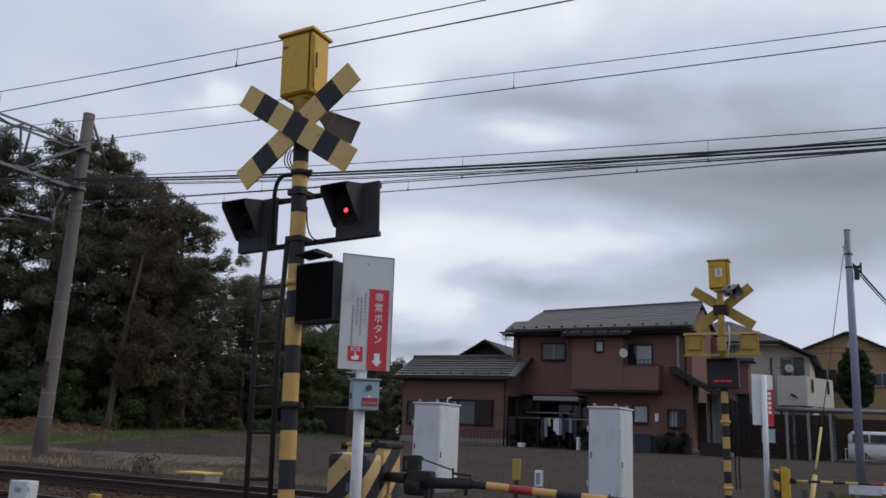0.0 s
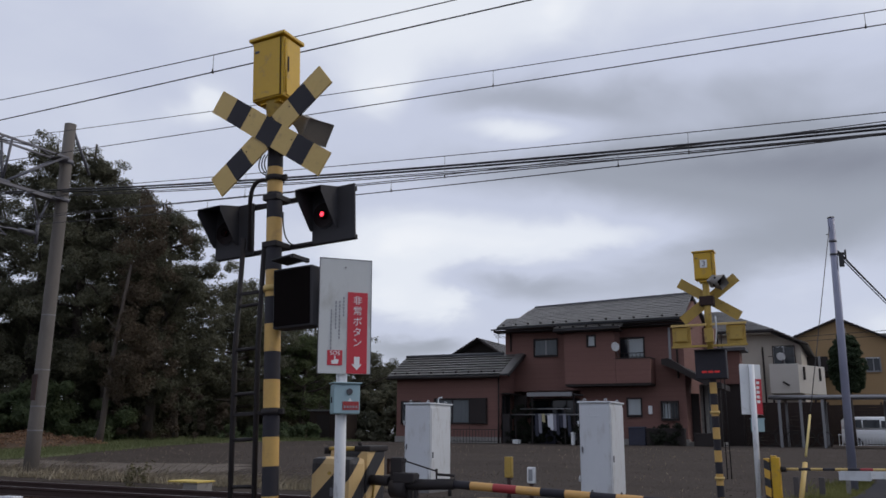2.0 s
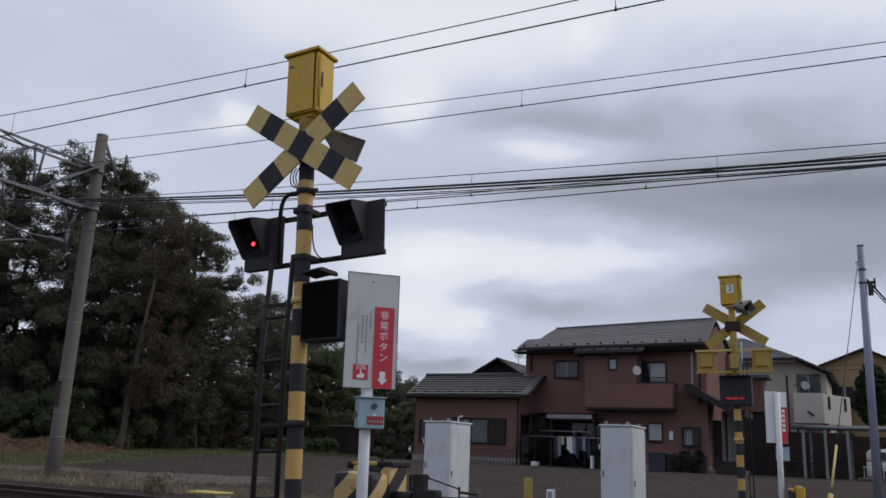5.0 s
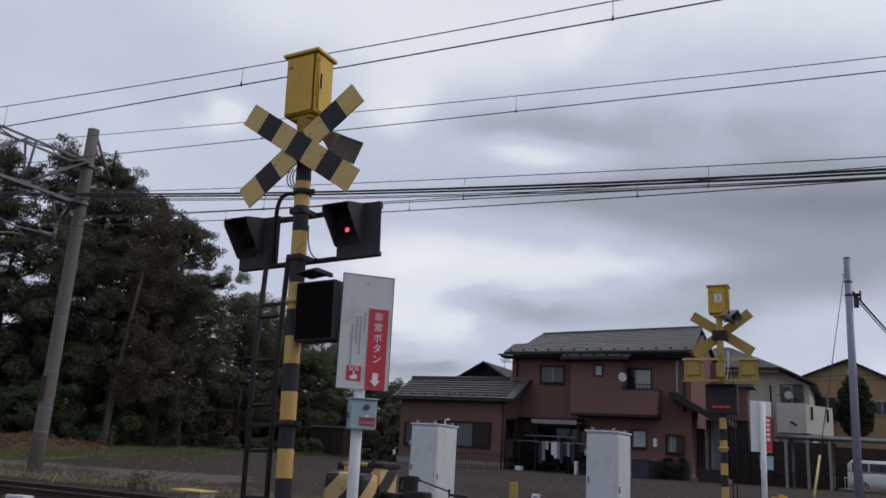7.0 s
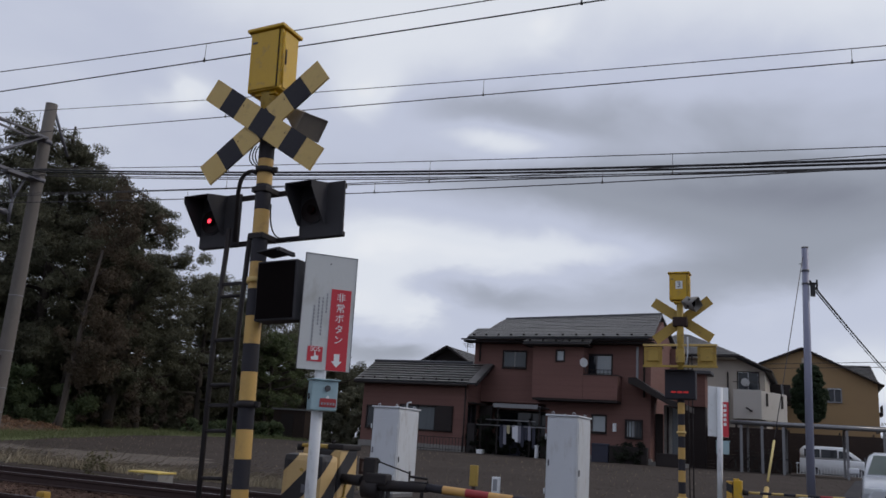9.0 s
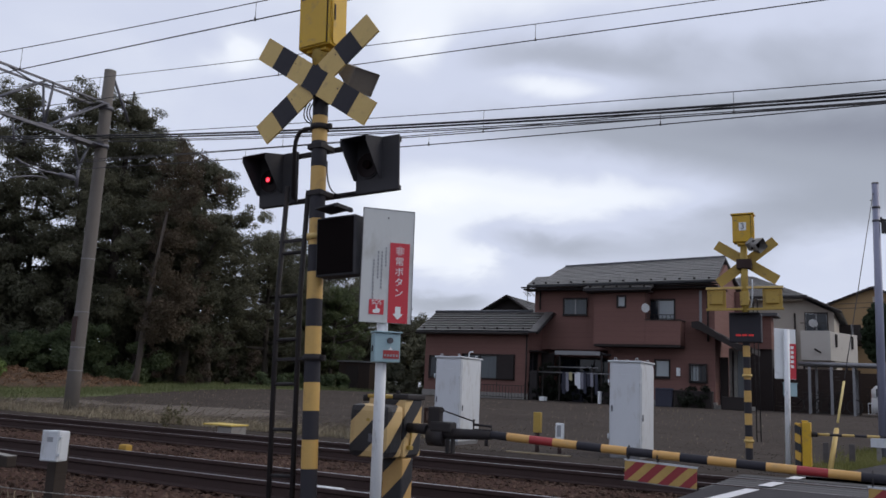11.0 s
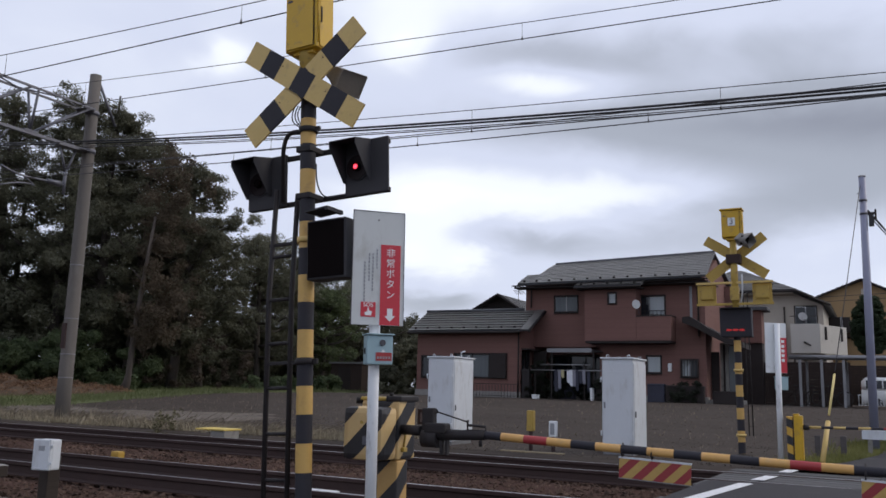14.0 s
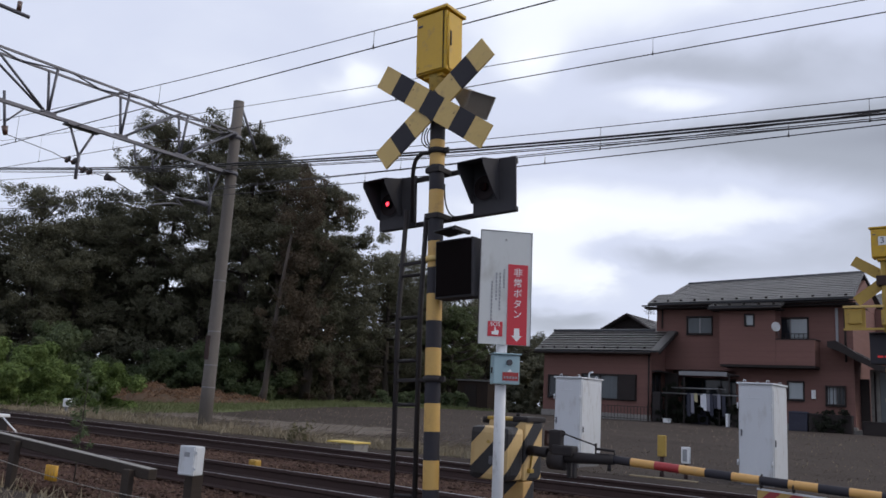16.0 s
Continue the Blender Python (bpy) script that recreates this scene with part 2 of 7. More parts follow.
M_GRASSFLOOR = mat("short dry grass ground", (0.105, 0.130, 0.058), (0.140, 0.138, 0.080), rough=0.95, stain=0.6, grain=18, bump=0.7, depth=0.04, spec=0.06)
M_BRICKWALL = mat("brown red cladding", (0.195, 0.103, 0.088), (0.140, 0.077, 0.067), rough=0.8, stain=0.9, grain=16, bump=0.35, stretch=(0.25, 0.25, 2.6), spec=0.2)
def boarded(m, board=0.22):
    """Adds the shallow horizontal laps of cladding boards to a wall material."""
    nt = m.node_tree
    bs = nt.nodes["Principled BSDF"]
    add, join = nt.nodes.new, nt.links.new
    co, wave, rng_, mul = add("ShaderNodeTexCoord"), add("ShaderNodeTexWave"), add("ShaderNodeMapRange"), add("ShaderNodeMix")
    wave.wave_type, wave.bands_direction, wave.wave_profile = "BANDS", "Z", "SAW"
    wave.inputs["Scale"].default_value = 0.314 / board
    join(co.outputs["Object"], wave.inputs["Vector"])
    rng_.inputs["From Min"].default_value, rng_.inputs["From Max"].default_value = 0.86, 0.97
    rng_.inputs["To Min"].default_value, rng_.inputs["To Max"].default_value = 1.0, 0.88
    join(wave.outputs["Fac"], rng_.inputs["Value"])
    mul.data_type, mul.blend_type = "RGBA", "MULTIPLY"
    mul.inputs[0].default_value = 1.0
    join(bs.inputs["Base Color"].links[0].from_socket, mul.inputs[6])
    join(rng_.outputs[0], mul.inputs[7])
    join(mul.outputs[2], bs.inputs["Base Color"])


boarded(M_BRICKWALL)
M_ROOFTILE = mat("dark grey roof tile", (0.075, 0.078, 0.085), (0.05, 0.052, 0.058), rough=0.6, stain=1.2, grain=30, bump=0.15, rand=0.18)
M_DARKTRIM = mat("dark brown trim", (0.030, 0.024, 0.023), (0.022, 0.018, 0.018), rough=0.6, bump=0.05, spec=0.2)
M_ALU = mat("grey aluminium frame", (0.22, 0.22, 0.23), (0.18, 0.18, 0.19), rough=0.4, metal=0.6, bump=0.02)
M_DARKGLASS = glass_mat("dark window glass", (0.018, 0.022, 0.028), 0.05)
M_GREYPANE = mat("grey net curtain behind glass", (0.12, 0.135, 0.145), (0.08, 0.09, 0.10), rough=0.2, stain=1.5, grain=10, bump=0.05, stretch=(9, 9, 0.3), spec=0.25)
M_CURTAIN = mat("pale curtain behind glass", (0.42, 0.46, 0.48), (0.34, 0.38, 0.40), rough=0.35, stain=1.5, grain=10, bump=0.1, stretch=(9, 9, 0.3))
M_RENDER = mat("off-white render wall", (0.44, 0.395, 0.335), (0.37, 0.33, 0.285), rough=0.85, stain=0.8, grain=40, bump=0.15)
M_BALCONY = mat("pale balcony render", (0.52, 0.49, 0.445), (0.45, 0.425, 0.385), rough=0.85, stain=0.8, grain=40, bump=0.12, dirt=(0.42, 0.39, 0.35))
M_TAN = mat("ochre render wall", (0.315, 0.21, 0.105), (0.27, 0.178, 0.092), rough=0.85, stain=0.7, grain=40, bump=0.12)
M_FENCEWOOD = mat("brown board fence", (0.042, 0.030, 0.026), (0.030, 0.023, 0.021), rough=0.85, stain=2, grain=30, bump=0.2, stretch=(1, 1, 0.2), spec=0.15)
M_CARWHITE = mat("white car paint", (0.72, 0.74, 0.76), (0.70, 0.72, 0.74), rough=0.15, bump=0)
M_CARSILVER = mat("silver car paint", (0.55, 0.57, 0.60), (0.53, 0.55, 0.58), rough=0.2, metal=0.4, bump=0)
M_TYRE = mat("black rubber", (0.02, 0.02, 0.02), (0.03, 0.03, 0.03), rough=0.8, bump=0.1)
M_HEADLIGHT = glass_mat("clear lamp glass", (0.55, 0.58, 0.6), 0.05)
M_LENS = mat("dark red lens", (0.017, 0.011, 0.012), rough=0.5, bump=0, spec=0.12)
M_LIT = mat("lit red lamp", (0.5, 0.01, 0.02), rough=0.3, bump=0, glow=((1.0, 0.04, 0.07), 3.6))
M_LITGLOW = mat("dim red glow ring", (0.3, 0.01, 0.015), rough=0.4, bump=0, glow=((1.0, 0.02, 0.05), 0.55))
M_LED = mat("lit red display", (0.2, 0.01, 0.01), rough=0.4, bump=0, glow=((1.0, 0.04, 0.04), 0.22))
M_BARK = mat("grey brown bark", (0.055, 0.043, 0.035), (0.034, 0.028, 0.024), rough=0.95, stain=4, grain=25, bump=0.9, depth=0.04, stretch=(1, 1, 0.3))
M_DEADWOOD = mat("pale dead trunk", (0.075, 0.060, 0.050), (0.05, 0.04, 0.034), rough=0.95, stain=4, grain=25, bump=0.6, stretch=(1, 1, 0.3))
M_LEAF = leaf_mat("dark broadleaf foliage", (0.070, 0.073, 0.053), (0.172, 0.168, 0.114), 0.36, 0.1)
M_SHRUB = leaf_mat("green shrub foliage", (0.060, 0.095, 0.028), (0.20, 0.27, 0.085), 0.4)
M_DRYLEAF = leaf_mat("brown dry foliage", (0.052, 0.040, 0.032), (0.095, 0.072, 0.052), 0.3)
M_HEDGE = leaf_mat("dark conifer foliage", (0.020, 0.032, 0.018), (0.055, 0.08, 0.04), 0.3)
M_GRASS = leaf_mat("grass blades", (0.075, 0.095, 0.038), (0.175, 0.19, 0.09), 0.35)
M_DRYGRASS = leaf_mat("dry grass blades", (0.165, 0.14, 0.10), (0.34, 0.29, 0.20))
M_CLOTH = mat("white laundry", (0.66, 0.67, 0.70), (0.5, 0.52, 0.6), rough=0.9, stain=4, bump=0.2)
M_CLOTHDARK = mat("dark laundry", (0.035, 0.038, 0.06), (0.025, 0.025, 0.035), rough=0.9, stain=4, bump=0.2)


# ---- mesh helpers ----
def box(bm, x0, x1, y0, y1, z0, z1, mi=0, bevel=0.0):
    vs = [bm.verts.new((x, y, z)) for x in (x0, x1) for y in (y0, y1) for z in (z0, z1)]
    fs = [bm.faces.new([vs[i] for i in q]) for q in ((0, 1, 3, 2), (4, 6, 7, 5), (0, 4, 5, 1), (2, 3, 7, 6), (0, 2, 6, 4), (1, 5, 7, 3))]
    for f in fs:
        f.material_index = mi
    if bevel:
        es = list({e for f in fs for e in f.edges})
        made = bmesh.ops.bevel(bm, geom=es, offset=bevel, segments=2, affect="EDGES", profile=0.6)
        for f in made["faces"]:
            f.material_index = mi
    return fs


def tube(bm, pts, r, seg=10, mi=0, r1=None, caps=True):
    """A round bar along a line of points."""
    pts = [Vector(p) for p in pts]
    r1 = r if r1 is None else r1
    rings, n = [], len(pts)
    side = None
    for i, p in enumerate(pts):
        d = (pts[min(i + 1, n - 1)] - pts[max(i - 1, 0)]).normalized()
        if side is None:
            side = d.orthogonal().normalized()
        side = (side - d * side.dot(d)).normalized()
        other = d.cross(side)
        rr = r + (r1 - r) * i / max(1, n - 1)
        rings.append([bm.verts.new(p + (side * math.cos(a) + other * math.sin(a)) * rr) for a in (2 * math.pi * k / seg for k in range(seg))])
    for step, (a, b) in enumerate(zip(rings, rings[1:])):
        for k in range(seg):
            f = bm.faces.new((a[k], a[(k + 1) % seg], b[(k + 1) % seg], b[k]))
            f.material_index, f.smooth = (mi[step] if isinstance(mi, list) else mi), True
    if caps:
        bm.faces.new(rings[0][::-1]).material_index = mi[0] if isinstance(mi, list) else mi
        bm.faces.new(rings[-1]).material_index = mi[-1] if isinstance(mi, list) else mi


def arc(a, b, c, n=6):
    """Points of a bend from a to c with its corner at b."""
    a, b, c = Vector(a), Vector(b), Vector(c)
    return [(a * (1 - t) ** 2 + b * 2 * t * (1 - t) + c * t * t) for t in (k / n for k in range(n + 1))]


def prism(bm, outline, y0, y1, axis="y", mi=0):
    """A flat outline given thickness along an axis; outline in the two other coordinates."""
    def at(p, v):
        return (p[0], v, p[1]) if axis == "y" else (v, p[0], p[1]) if axis == "x" else (p[0], p[1], v)
    a = [bm.verts.new(at(p, y0)) for p in outline]
    b = [bm.verts.new(at(p, y1)) for p in outline]
    n = len(outline)
    fs = [bm.faces.new(a), bm.faces.new(b[::-1])] + [bm.faces.new((a[i], b[i], b[(i + 1) % n], a[(i + 1) % n])) for i in range(n)]
    for f in fs:
        f.material_index = mi
    bmesh.ops.recalc_face_normals(bm, faces=fs)
    return fs


def part(name, bm, material, parent=None, label="", m=None):
    """Links a bmesh as one mesh object, under a thing or a part where one is given."""
    me = bpy.data.meshes.new(name)
    bm.normal_update()
    bm.to_mesh(me)
    bm.free()
    for one in material if isinstance(material, (list, tuple)) else [material]:
        me.materials.append(one)
    ob = new(name, me)
    if m is not None:
        ob.matrix_basis = m
    ob.parent = parent
    return tagged(ob, label)


def thing(name, m, label, category, group="", kind=""):
    return tagged(new(name), label, category, group, kind) if m is None else placed(tagged(new(name), label, category, group, kind), m)


def placed(ob, m):
    ob.matrix_basis = m
    ob.empty_display_size = 0.1
    return ob


def B(*boxes, bevel=0.0):
    """A fresh bmesh of one or several boxes."""
    bm = bmesh.new()
    for b in boxes:
        box(bm, *b, bevel=bevel)
    return bm


def T(pts, r, seg=10, r1=None):
    bm = bmesh.new()
    tube(bm, pts, r, seg, r1=r1)
    return bm


def smooth(a, b, x):
    t = min(1.0, max(0.0, (x - a) / (b - a)))
    return t * t * (3 - 2 * t)


def writing(name, text, size, m, material, parent, label="", thick=0.0008):
    """Flat lettering as a mesh: a text curve turned into polygons."""
    cu = bpy.data.curves.new(name, "FONT")
    cu.body, cu.size, cu.align_x, cu.align_y, cu.extrude = text, size, "CENTER", "CENTER", thick
    tmp = bpy.data.objects.new(name, cu)
    scene.collection.objects.link(tmp)
    bpy.context.view_layer.update()
    me = bpy.data.meshes.new_from_object(tmp.evaluated_get(bpy.context.evaluated_depsgraph_get()))
    bpy.data.objects.remove(tmp)
    bpy.data.curves.remove(cu)
    me.materials.clear()
    me.materials.append(material)
    ob = new(name, me)
    ob.matrix_basis, ob.parent = m, parent
    return tagged(ob, label)


# ---- ground ----
def ground_z(x, y):
    """Trackbed at -0.19, lot rising to the houses, near side falling a little."""
    sunk = 0.12 * smooth(-1.7, -1.1, y) * smooth(6.2, 5.6, y)
    if y > 2.4:
        return -0.19 - sunk + 0.15 * smooth(5.4, 6.4, y) + 0.62 * smooth(7.5, 25.0, y) + 0.04 * noise.noise((x * 0.3, y * 0.3, 0.5)) * smooth(6, 9, y)
    return -0.19 - sunk - 0.06 * smooth(-0.9, -1.6, y) - 0.22 * smooth(-2.0, -7.0, y) + 0.02 * noise.noise((x * 0.6, y * 0.6, 0.2)) * smooth(-1, -2, y)


def spread(lo, hi, fine_lo, fine_hi, step, grow=1.35):
    vals = list(np.arange(fine_lo, fine_hi + 1e-6, step))
    s, v = step, fine_hi
    while v < hi:
        s *= grow
        v += s
        vals.append(v)
    s, v = step, fine_lo
    while v > lo:
        s *= grow
        v -= s
        vals.insert(0, v)
    return vals


def sheet(name, xs, ys, height, material):
    vs, fs, nx = [], [], len(xs)
    for y in ys:
        for x in xs:
            vs.append((x, y, height(x, y)))
    for j in range(len(ys) - 1):
        for i in range(nx - 1):
            a = j * nx + i
            fs.append((a, a + 1, a + 1 + nx, a + nx))
    me = bpy.data.meshes.new(name)
    me.from_pydata(vs, [], fs)
    me.polygons.foreach_set("use_smooth", [True] * len(fs))
    me.materials.append(material)
    return new(name, me)


tagged(sheet("ground", spread(-900, 900, -32, 8, 0.5), spread(-500, 1200, -8, 34, 0.35), ground_z, M_LOT), "flat grey gravel and earth ground of the lot", "ground", kind="structure")

# ---- trackbed, rails, road ----
X_LO, X_HI = -160.0, 120.0
GAUGE = 1.067
TRACKS = (0.0, 3.8)          # near rail of each track
CROSS_LO, CROSS_HI = -2.3, 5.2


def road_left(y):
    """Left edge of the road, which swings right past the tracks."""
    if y < 5.9:
        return -1.90 + 0.137 * y
    return -1.09 + 0.45 * min(y - 5.9, 1.1) + 0.27 * min(max(y - 7.0, 0), 2.3) + 0.08 * max(y - 9.3, 0)


def rail_mesh():
    bm = bmesh.new()
    prof = [(-0.0635, -0.153), (0.0635, -0.153), (0.0635, -0.142), (0.012, -0.126), (0.008, -0.05), (0.0325, -0.036), (0.0325, -0.006), (0.024, 0.0), (-0.024, 0.0), (-0.0325, -0.006), (-0.0325, -0.036), (-0.008, -0.05), (-0.012, -0.126), (-0.0635, -0.142)]
    fs = prism(bm, prof, X_LO, X_HI, "x")
    for f in bm.faces:
        if f.normal.z > 0.9 and f.calc_center_median().z > -0.004:
            f.material_index = 1
    return bm


rail_data = None
sleeper_data = None
for k, y0 in enumerate(TRACKS):
    track = thing("railway_track", pose(0, y0, 0), "straight narrow-gauge railway track with rusty rails on ballast", "railway track", "tracks of the line", "structure")
    for dy in (0.0, GAUGE):
        if rail_data is None:
            r = part("rail", rail_mesh(), [M_RAILSIDE, M_RAILTOP], track, "rusty steel rail with polished head", pose(0, 0, 0))
            rail_data = r.data
        else:
            r = new("rail", rail_data)
            r.matrix_basis, r.parent = pose(0, dy, 0), track
            tagged(r, "rusty steel rail with polished head")
    for i in range(-42, 8):
        x = i * 0.62 + 0.1
        if CROSS_LO - 0.2 < x < CROSS_HI + 0.2:
            continue
        if sleeper_data is None:
            s = part("sleeper", B((-0.11, 0.11, -1.0, 1.0, -0.31, -0.196), bevel=0.012), M_SLEEPER, track)
            sleeper_data = s.data
        else:
            s = new("sleeper", sleeper_data)
            s.parent = track
        s.matrix_basis = pose(x, GAUGE / 2, 0, 0, 0, random.uniform(-0.8, 0.8))


def stones(name, count, spots, size, material):
    """Loose broken stones in one mesh."""
    rng = np.random.default_rng(5)
    base = np.array([(1, 0, 0), (-1, 0, 0), (0, 1, 0), (0, -1, 0), (0, 0, 1), (0, 0, -1)], float)
    tri = np.array([(0, 2, 4), (2, 1, 4), (1, 3, 4), (3, 0, 4), (2, 0, 5), (1, 2, 5), (3, 1, 5), (0, 3, 5)])
    p = np.array([spots(rng) for _ in range(count)])
    v = base[None] * rng.uniform(0.55, 1.15, (count, 6, 1)) + rng.normal(0, 0.22, (count, 6, 3))
    a = rng.uniform(0, 6.28, count)
    c, s = np.cos(a)[:, None], np.sin(a)[:, None]
    v = np.stack([v[..., 0] * c - v[..., 1] * s, v[..., 0] * s + v[..., 1] * c, v[..., 2] * 0.75], -1)
    v = v * rng.uniform(size[0], size[1], (count, 1, 1)) + p[:, None]
    f = (tri[None] + 6 * np.arange(count)[:, None, None]).reshape(-1, 3)
    me = bpy.data.meshes.new(name)
    me.from_pydata(v.reshape(-1, 3).tolist(), [], f.tolist())
    me.materials.append(material)
    return tagged(new(name, me), kind="stuff")


def ballast_height(y):
    d = min(abs(y - 0.53), abs(y - 4.33))
    return -0.185 - 0.05 * smooth(1.0, 1.8, d)


def ballast_spot(rng):
    x = -26 + 28.5 * rng.random() ** 0.75
    y = rng.uniform(-1.5, 6.1)
    if x > CROSS_LO + 0.137 * y + 0.1:
        x = rng.uniform(-12, CROSS_LO - 0.3)
    return x, y, ballast_height(y) + rng.uniform(-0.02, 0.012)


def bed():
    return sheet("ballast_bed", spread(-160, 120, -28, 6, 0.4, 1.3), list(np.arange(-1.7, 6.31, 0.2)), lambda x, y: ballast_height(y) + 0.012 * noise.noise((x * 3, y * 3, 0)) - 0.16 * smooth(5.7, 6.3, y) - 0.2 * smooth(-1.2, -1.7, y), M_BALLAST)


tagged(bed(), "brown broken-stone ballast bed under the tracks", "ballast", kind="structure")
STONE_MATS = leaf_mat("broken ballast stone", (0.026, 0.017, 0.014), (0.15, 0.098, 0.076), 0.0, 0.04)
tagged(stones("ballast_stones", 40000, ballast_spot, (0.016, 0.042), STONE_MATS), "loose brown broken ballast stones", "ballast")


def road_spot():
    bm = bmesh.new()
    ys = [-60, -30, -14, -9, -7, -5, -3.5, -2.5, -1.5, -1.2]
    def strip(ys, z):
        rows = []
        for y in ys:
            xl = min(road_left(y), -1.93 + 0.04 * y) if -1.3 < y < 5.0 else road_left(y)
            rows.append([bm.verts.new((xl + w, y, z(y) + dz)) for w, dz in ((-0.15, -0.3), (0, 0), (2.5, 0.03), (5.4, 0.0), (5.6, -0.3))])
        for a, b in zip(rows, rows[1:]):
            for i in range(4):
                bm.faces.new((a[i], a[i + 1], b[i + 1], b[i])).smooth = True
    strip(ys, lambda y: 0.0 - 0.42 * smooth(-1.2, -7.5, y))
    strip([5.9, 6.5, 7.5, 9, 11, 14, 17, 20, 23, 24.5], lambda y: max(ground_z(1, y) + 0.035, 0.0 + 0.02 * (y - 5.9)))
    strip([1.25, 1.8, 2.6, 3.4, 3.65], lambda y: -0.002)
    return bm


part("road", road_spot(), M_ASPHALT)
tagged(bpy.data.objects["road"], "worn grey asphalt road over the crossing", "road", kind="structure")


def deck_left(y):
    return -1.93 + 0.04 * y


def plank_row(y0, y1, n):
    deck = thing("crossing_deck", pose(0, 0, 0), "weathered grey planked crossing deck beside the rails", "crossing deck", kind="structure")
    for j in range(n):
        a, b = y0 + (y1 - y0) * j / n, y0 + (y1 - y0) * (j + 1) / n
        for i in range(4):
            x0 = deck_left((a + b) / 2) - 0.05 + i * 1.75
            part("plank", B((x0, x0 + 1.74, a + 0.004, b - 0.006, -0.14, -0.004 + random.uniform(-0.004, 0.004)), bevel=0.006), M_PANEL, deck)


for y0 in TRACKS:
    plank_row(y0 - 0.75, y0 - 0.045, 3)
    plank_row(y0 + 0.085, y0 + GAUGE - 0.085, 4)
    plank_row(y0 + GAUGE + 0.045, y0 + GAUGE + 0.70 if y0 else 1.85 - 0.04, 3)


def paint(name, pts, label):
    bm = bmesh.new()
    bm.faces.new([bm.verts.new(p) for p in pts])
    made = bmesh.ops.extrude_face_region(bm, geom=bm.faces[:])
    bmesh.ops.translate(bm, verts=[v for v in made["geom"] if isinstance(v, bmesh.types.BMVert)], vec=(0, 0, 0.004))
    bmesh.ops.recalc_face_normals(bm, faces=bm.faces[:])
    tagged(part(name, bm, M_ROADPAINT), label, "road marking", "edge markings", kind="structure")


def edge_line(y0, y1, z=0.004, off=0.0, w=0.14):
    a, b = road_left(y0) + off, road_left(y1) + off
    paint("road_marking", [(a, y0, z), (a + w, y0, z), (b + w, y1, z), (b, y1, z)], "worn white painted edge line on the crossing")


edge_line(-1.1, -0.8, off=0.12)
edge_line(1.15, 3.5)
edge_line(3.95, 4.6, 0.006)
edge_line(5.22, 5.68, 0.008)
edge_line(-6.5, -1.7, -0.2, off=0.28)


# ---- striped paint ----
def stripe_mat(name, a, b, way, period, share=0.5, rough=0.5):
    m = mat(name, a, rough=rough, bump=0.04, stain=6)
    nt = m.node_tree
    bs = nt.nodes["Principled BSDF"]
    add, join = nt.nodes.new, nt.links.new
    co, dot, fr, cmp, mix = add("ShaderNodeTexCoord"), add("ShaderNodeVectorMath"), add("ShaderNodeMath"), add("ShaderNodeMath"), add("ShaderNodeMix")
    dot.operation, fr.operation, cmp.operation = "DOT_PRODUCT", "FRACT", "LESS_THAN"
    dot.inputs[1].default_value = Vector(way).normalized() / period
    join(co.outputs["Object"], dot.inputs[0])
    join(dot.outputs["Value"], fr.inputs[0])
    join(fr.outputs[0], cmp.inputs[0])
    cmp.inputs[1].default_value = share
    mix.data_type = "RGBA"
    join(cmp.outputs[0], mix.inputs[0])
    join(bs.inputs["Base Color"].links[0].from_socket, mix.inputs[6])
    mix.inputs[7].default_value = (*b, 1)
    join(mix.outputs[2], bs.inputs["Base Color"])
    return m


M_DIAG = stripe_mat("yellow and black diagonal paint", (0.60, 0.42, 0.19), (0.015, 0.014, 0.017), (1, 1, -1), 0.184)
M_DIAGPOST = stripe_mat("yellow and black post paint", (0.50, 0.31, 0.11), (0.018, 0.018, 0.022), (1, 1, -1), 0.20)
M_WARN = stripe_mat("red and yellow diagonal board", (0.46, 0.30, 0.085), (0.25, 0.026, 0.032), (1, 0, -1), 0.088)
M_DIAGFAR = stripe_mat("yellow and black guard paint", (0.62, 0.36, 0.05), (0.018, 0.018, 0.022), (0.5, 0, 1), 0.22)


M_DULLBLACK = mat("dull black finish", (0.010, 0.008, 0.008), rough=0.9, bump=0, spec=0.0)


# ---- crossing signals ----
def banded_pole(z0, z1, r, phase, band=0.2, seg=16):
    """A pole painted in yellow and black bands; materials: 0 yellow, 1 black."""
    bm = bmesh.new()
    z, pts, mi = z0, [(0, 0, z0)], []
    while z < z1 - 1e-4:
        k = math.floor((z - phase) / band + 1e-4)
        z = min(z1, phase + (k + 1) * band)
        pts.append((0, 0, z))
        mi.append(k % 2)
    tube(bm, pts, r, seg, mi=mi)
    return bm


def crossing_board():
    """A flat board in seven bands, yellow on its back."""
    bm = bmesh.new()
    L, w, n, t = 1.19, 0.185, 7, 0.007
    st = [[bm.verts.new((-L / 2 + L * i / n, y, z)) for y, z in ((-t, -w / 2), (-t, w / 2), (t, w / 2), (t, -w / 2))] for i in range(n + 1)]
    for i, (a, b) in enumerate(zip(st, st[1:])):
        for k in range(4):
            f = bm.faces.new((a[k], b[k], b[(k + 1) % 4], a[(k + 1) % 4]))
            f.material_index = 0 if k == 2 else i % 2
    bm.faces.new(st[0])
    bm.faces.new(st[-1][::-1])
    bmesh.ops.recalc_face_normals(bm, faces=bm.faces[:])
    return bm


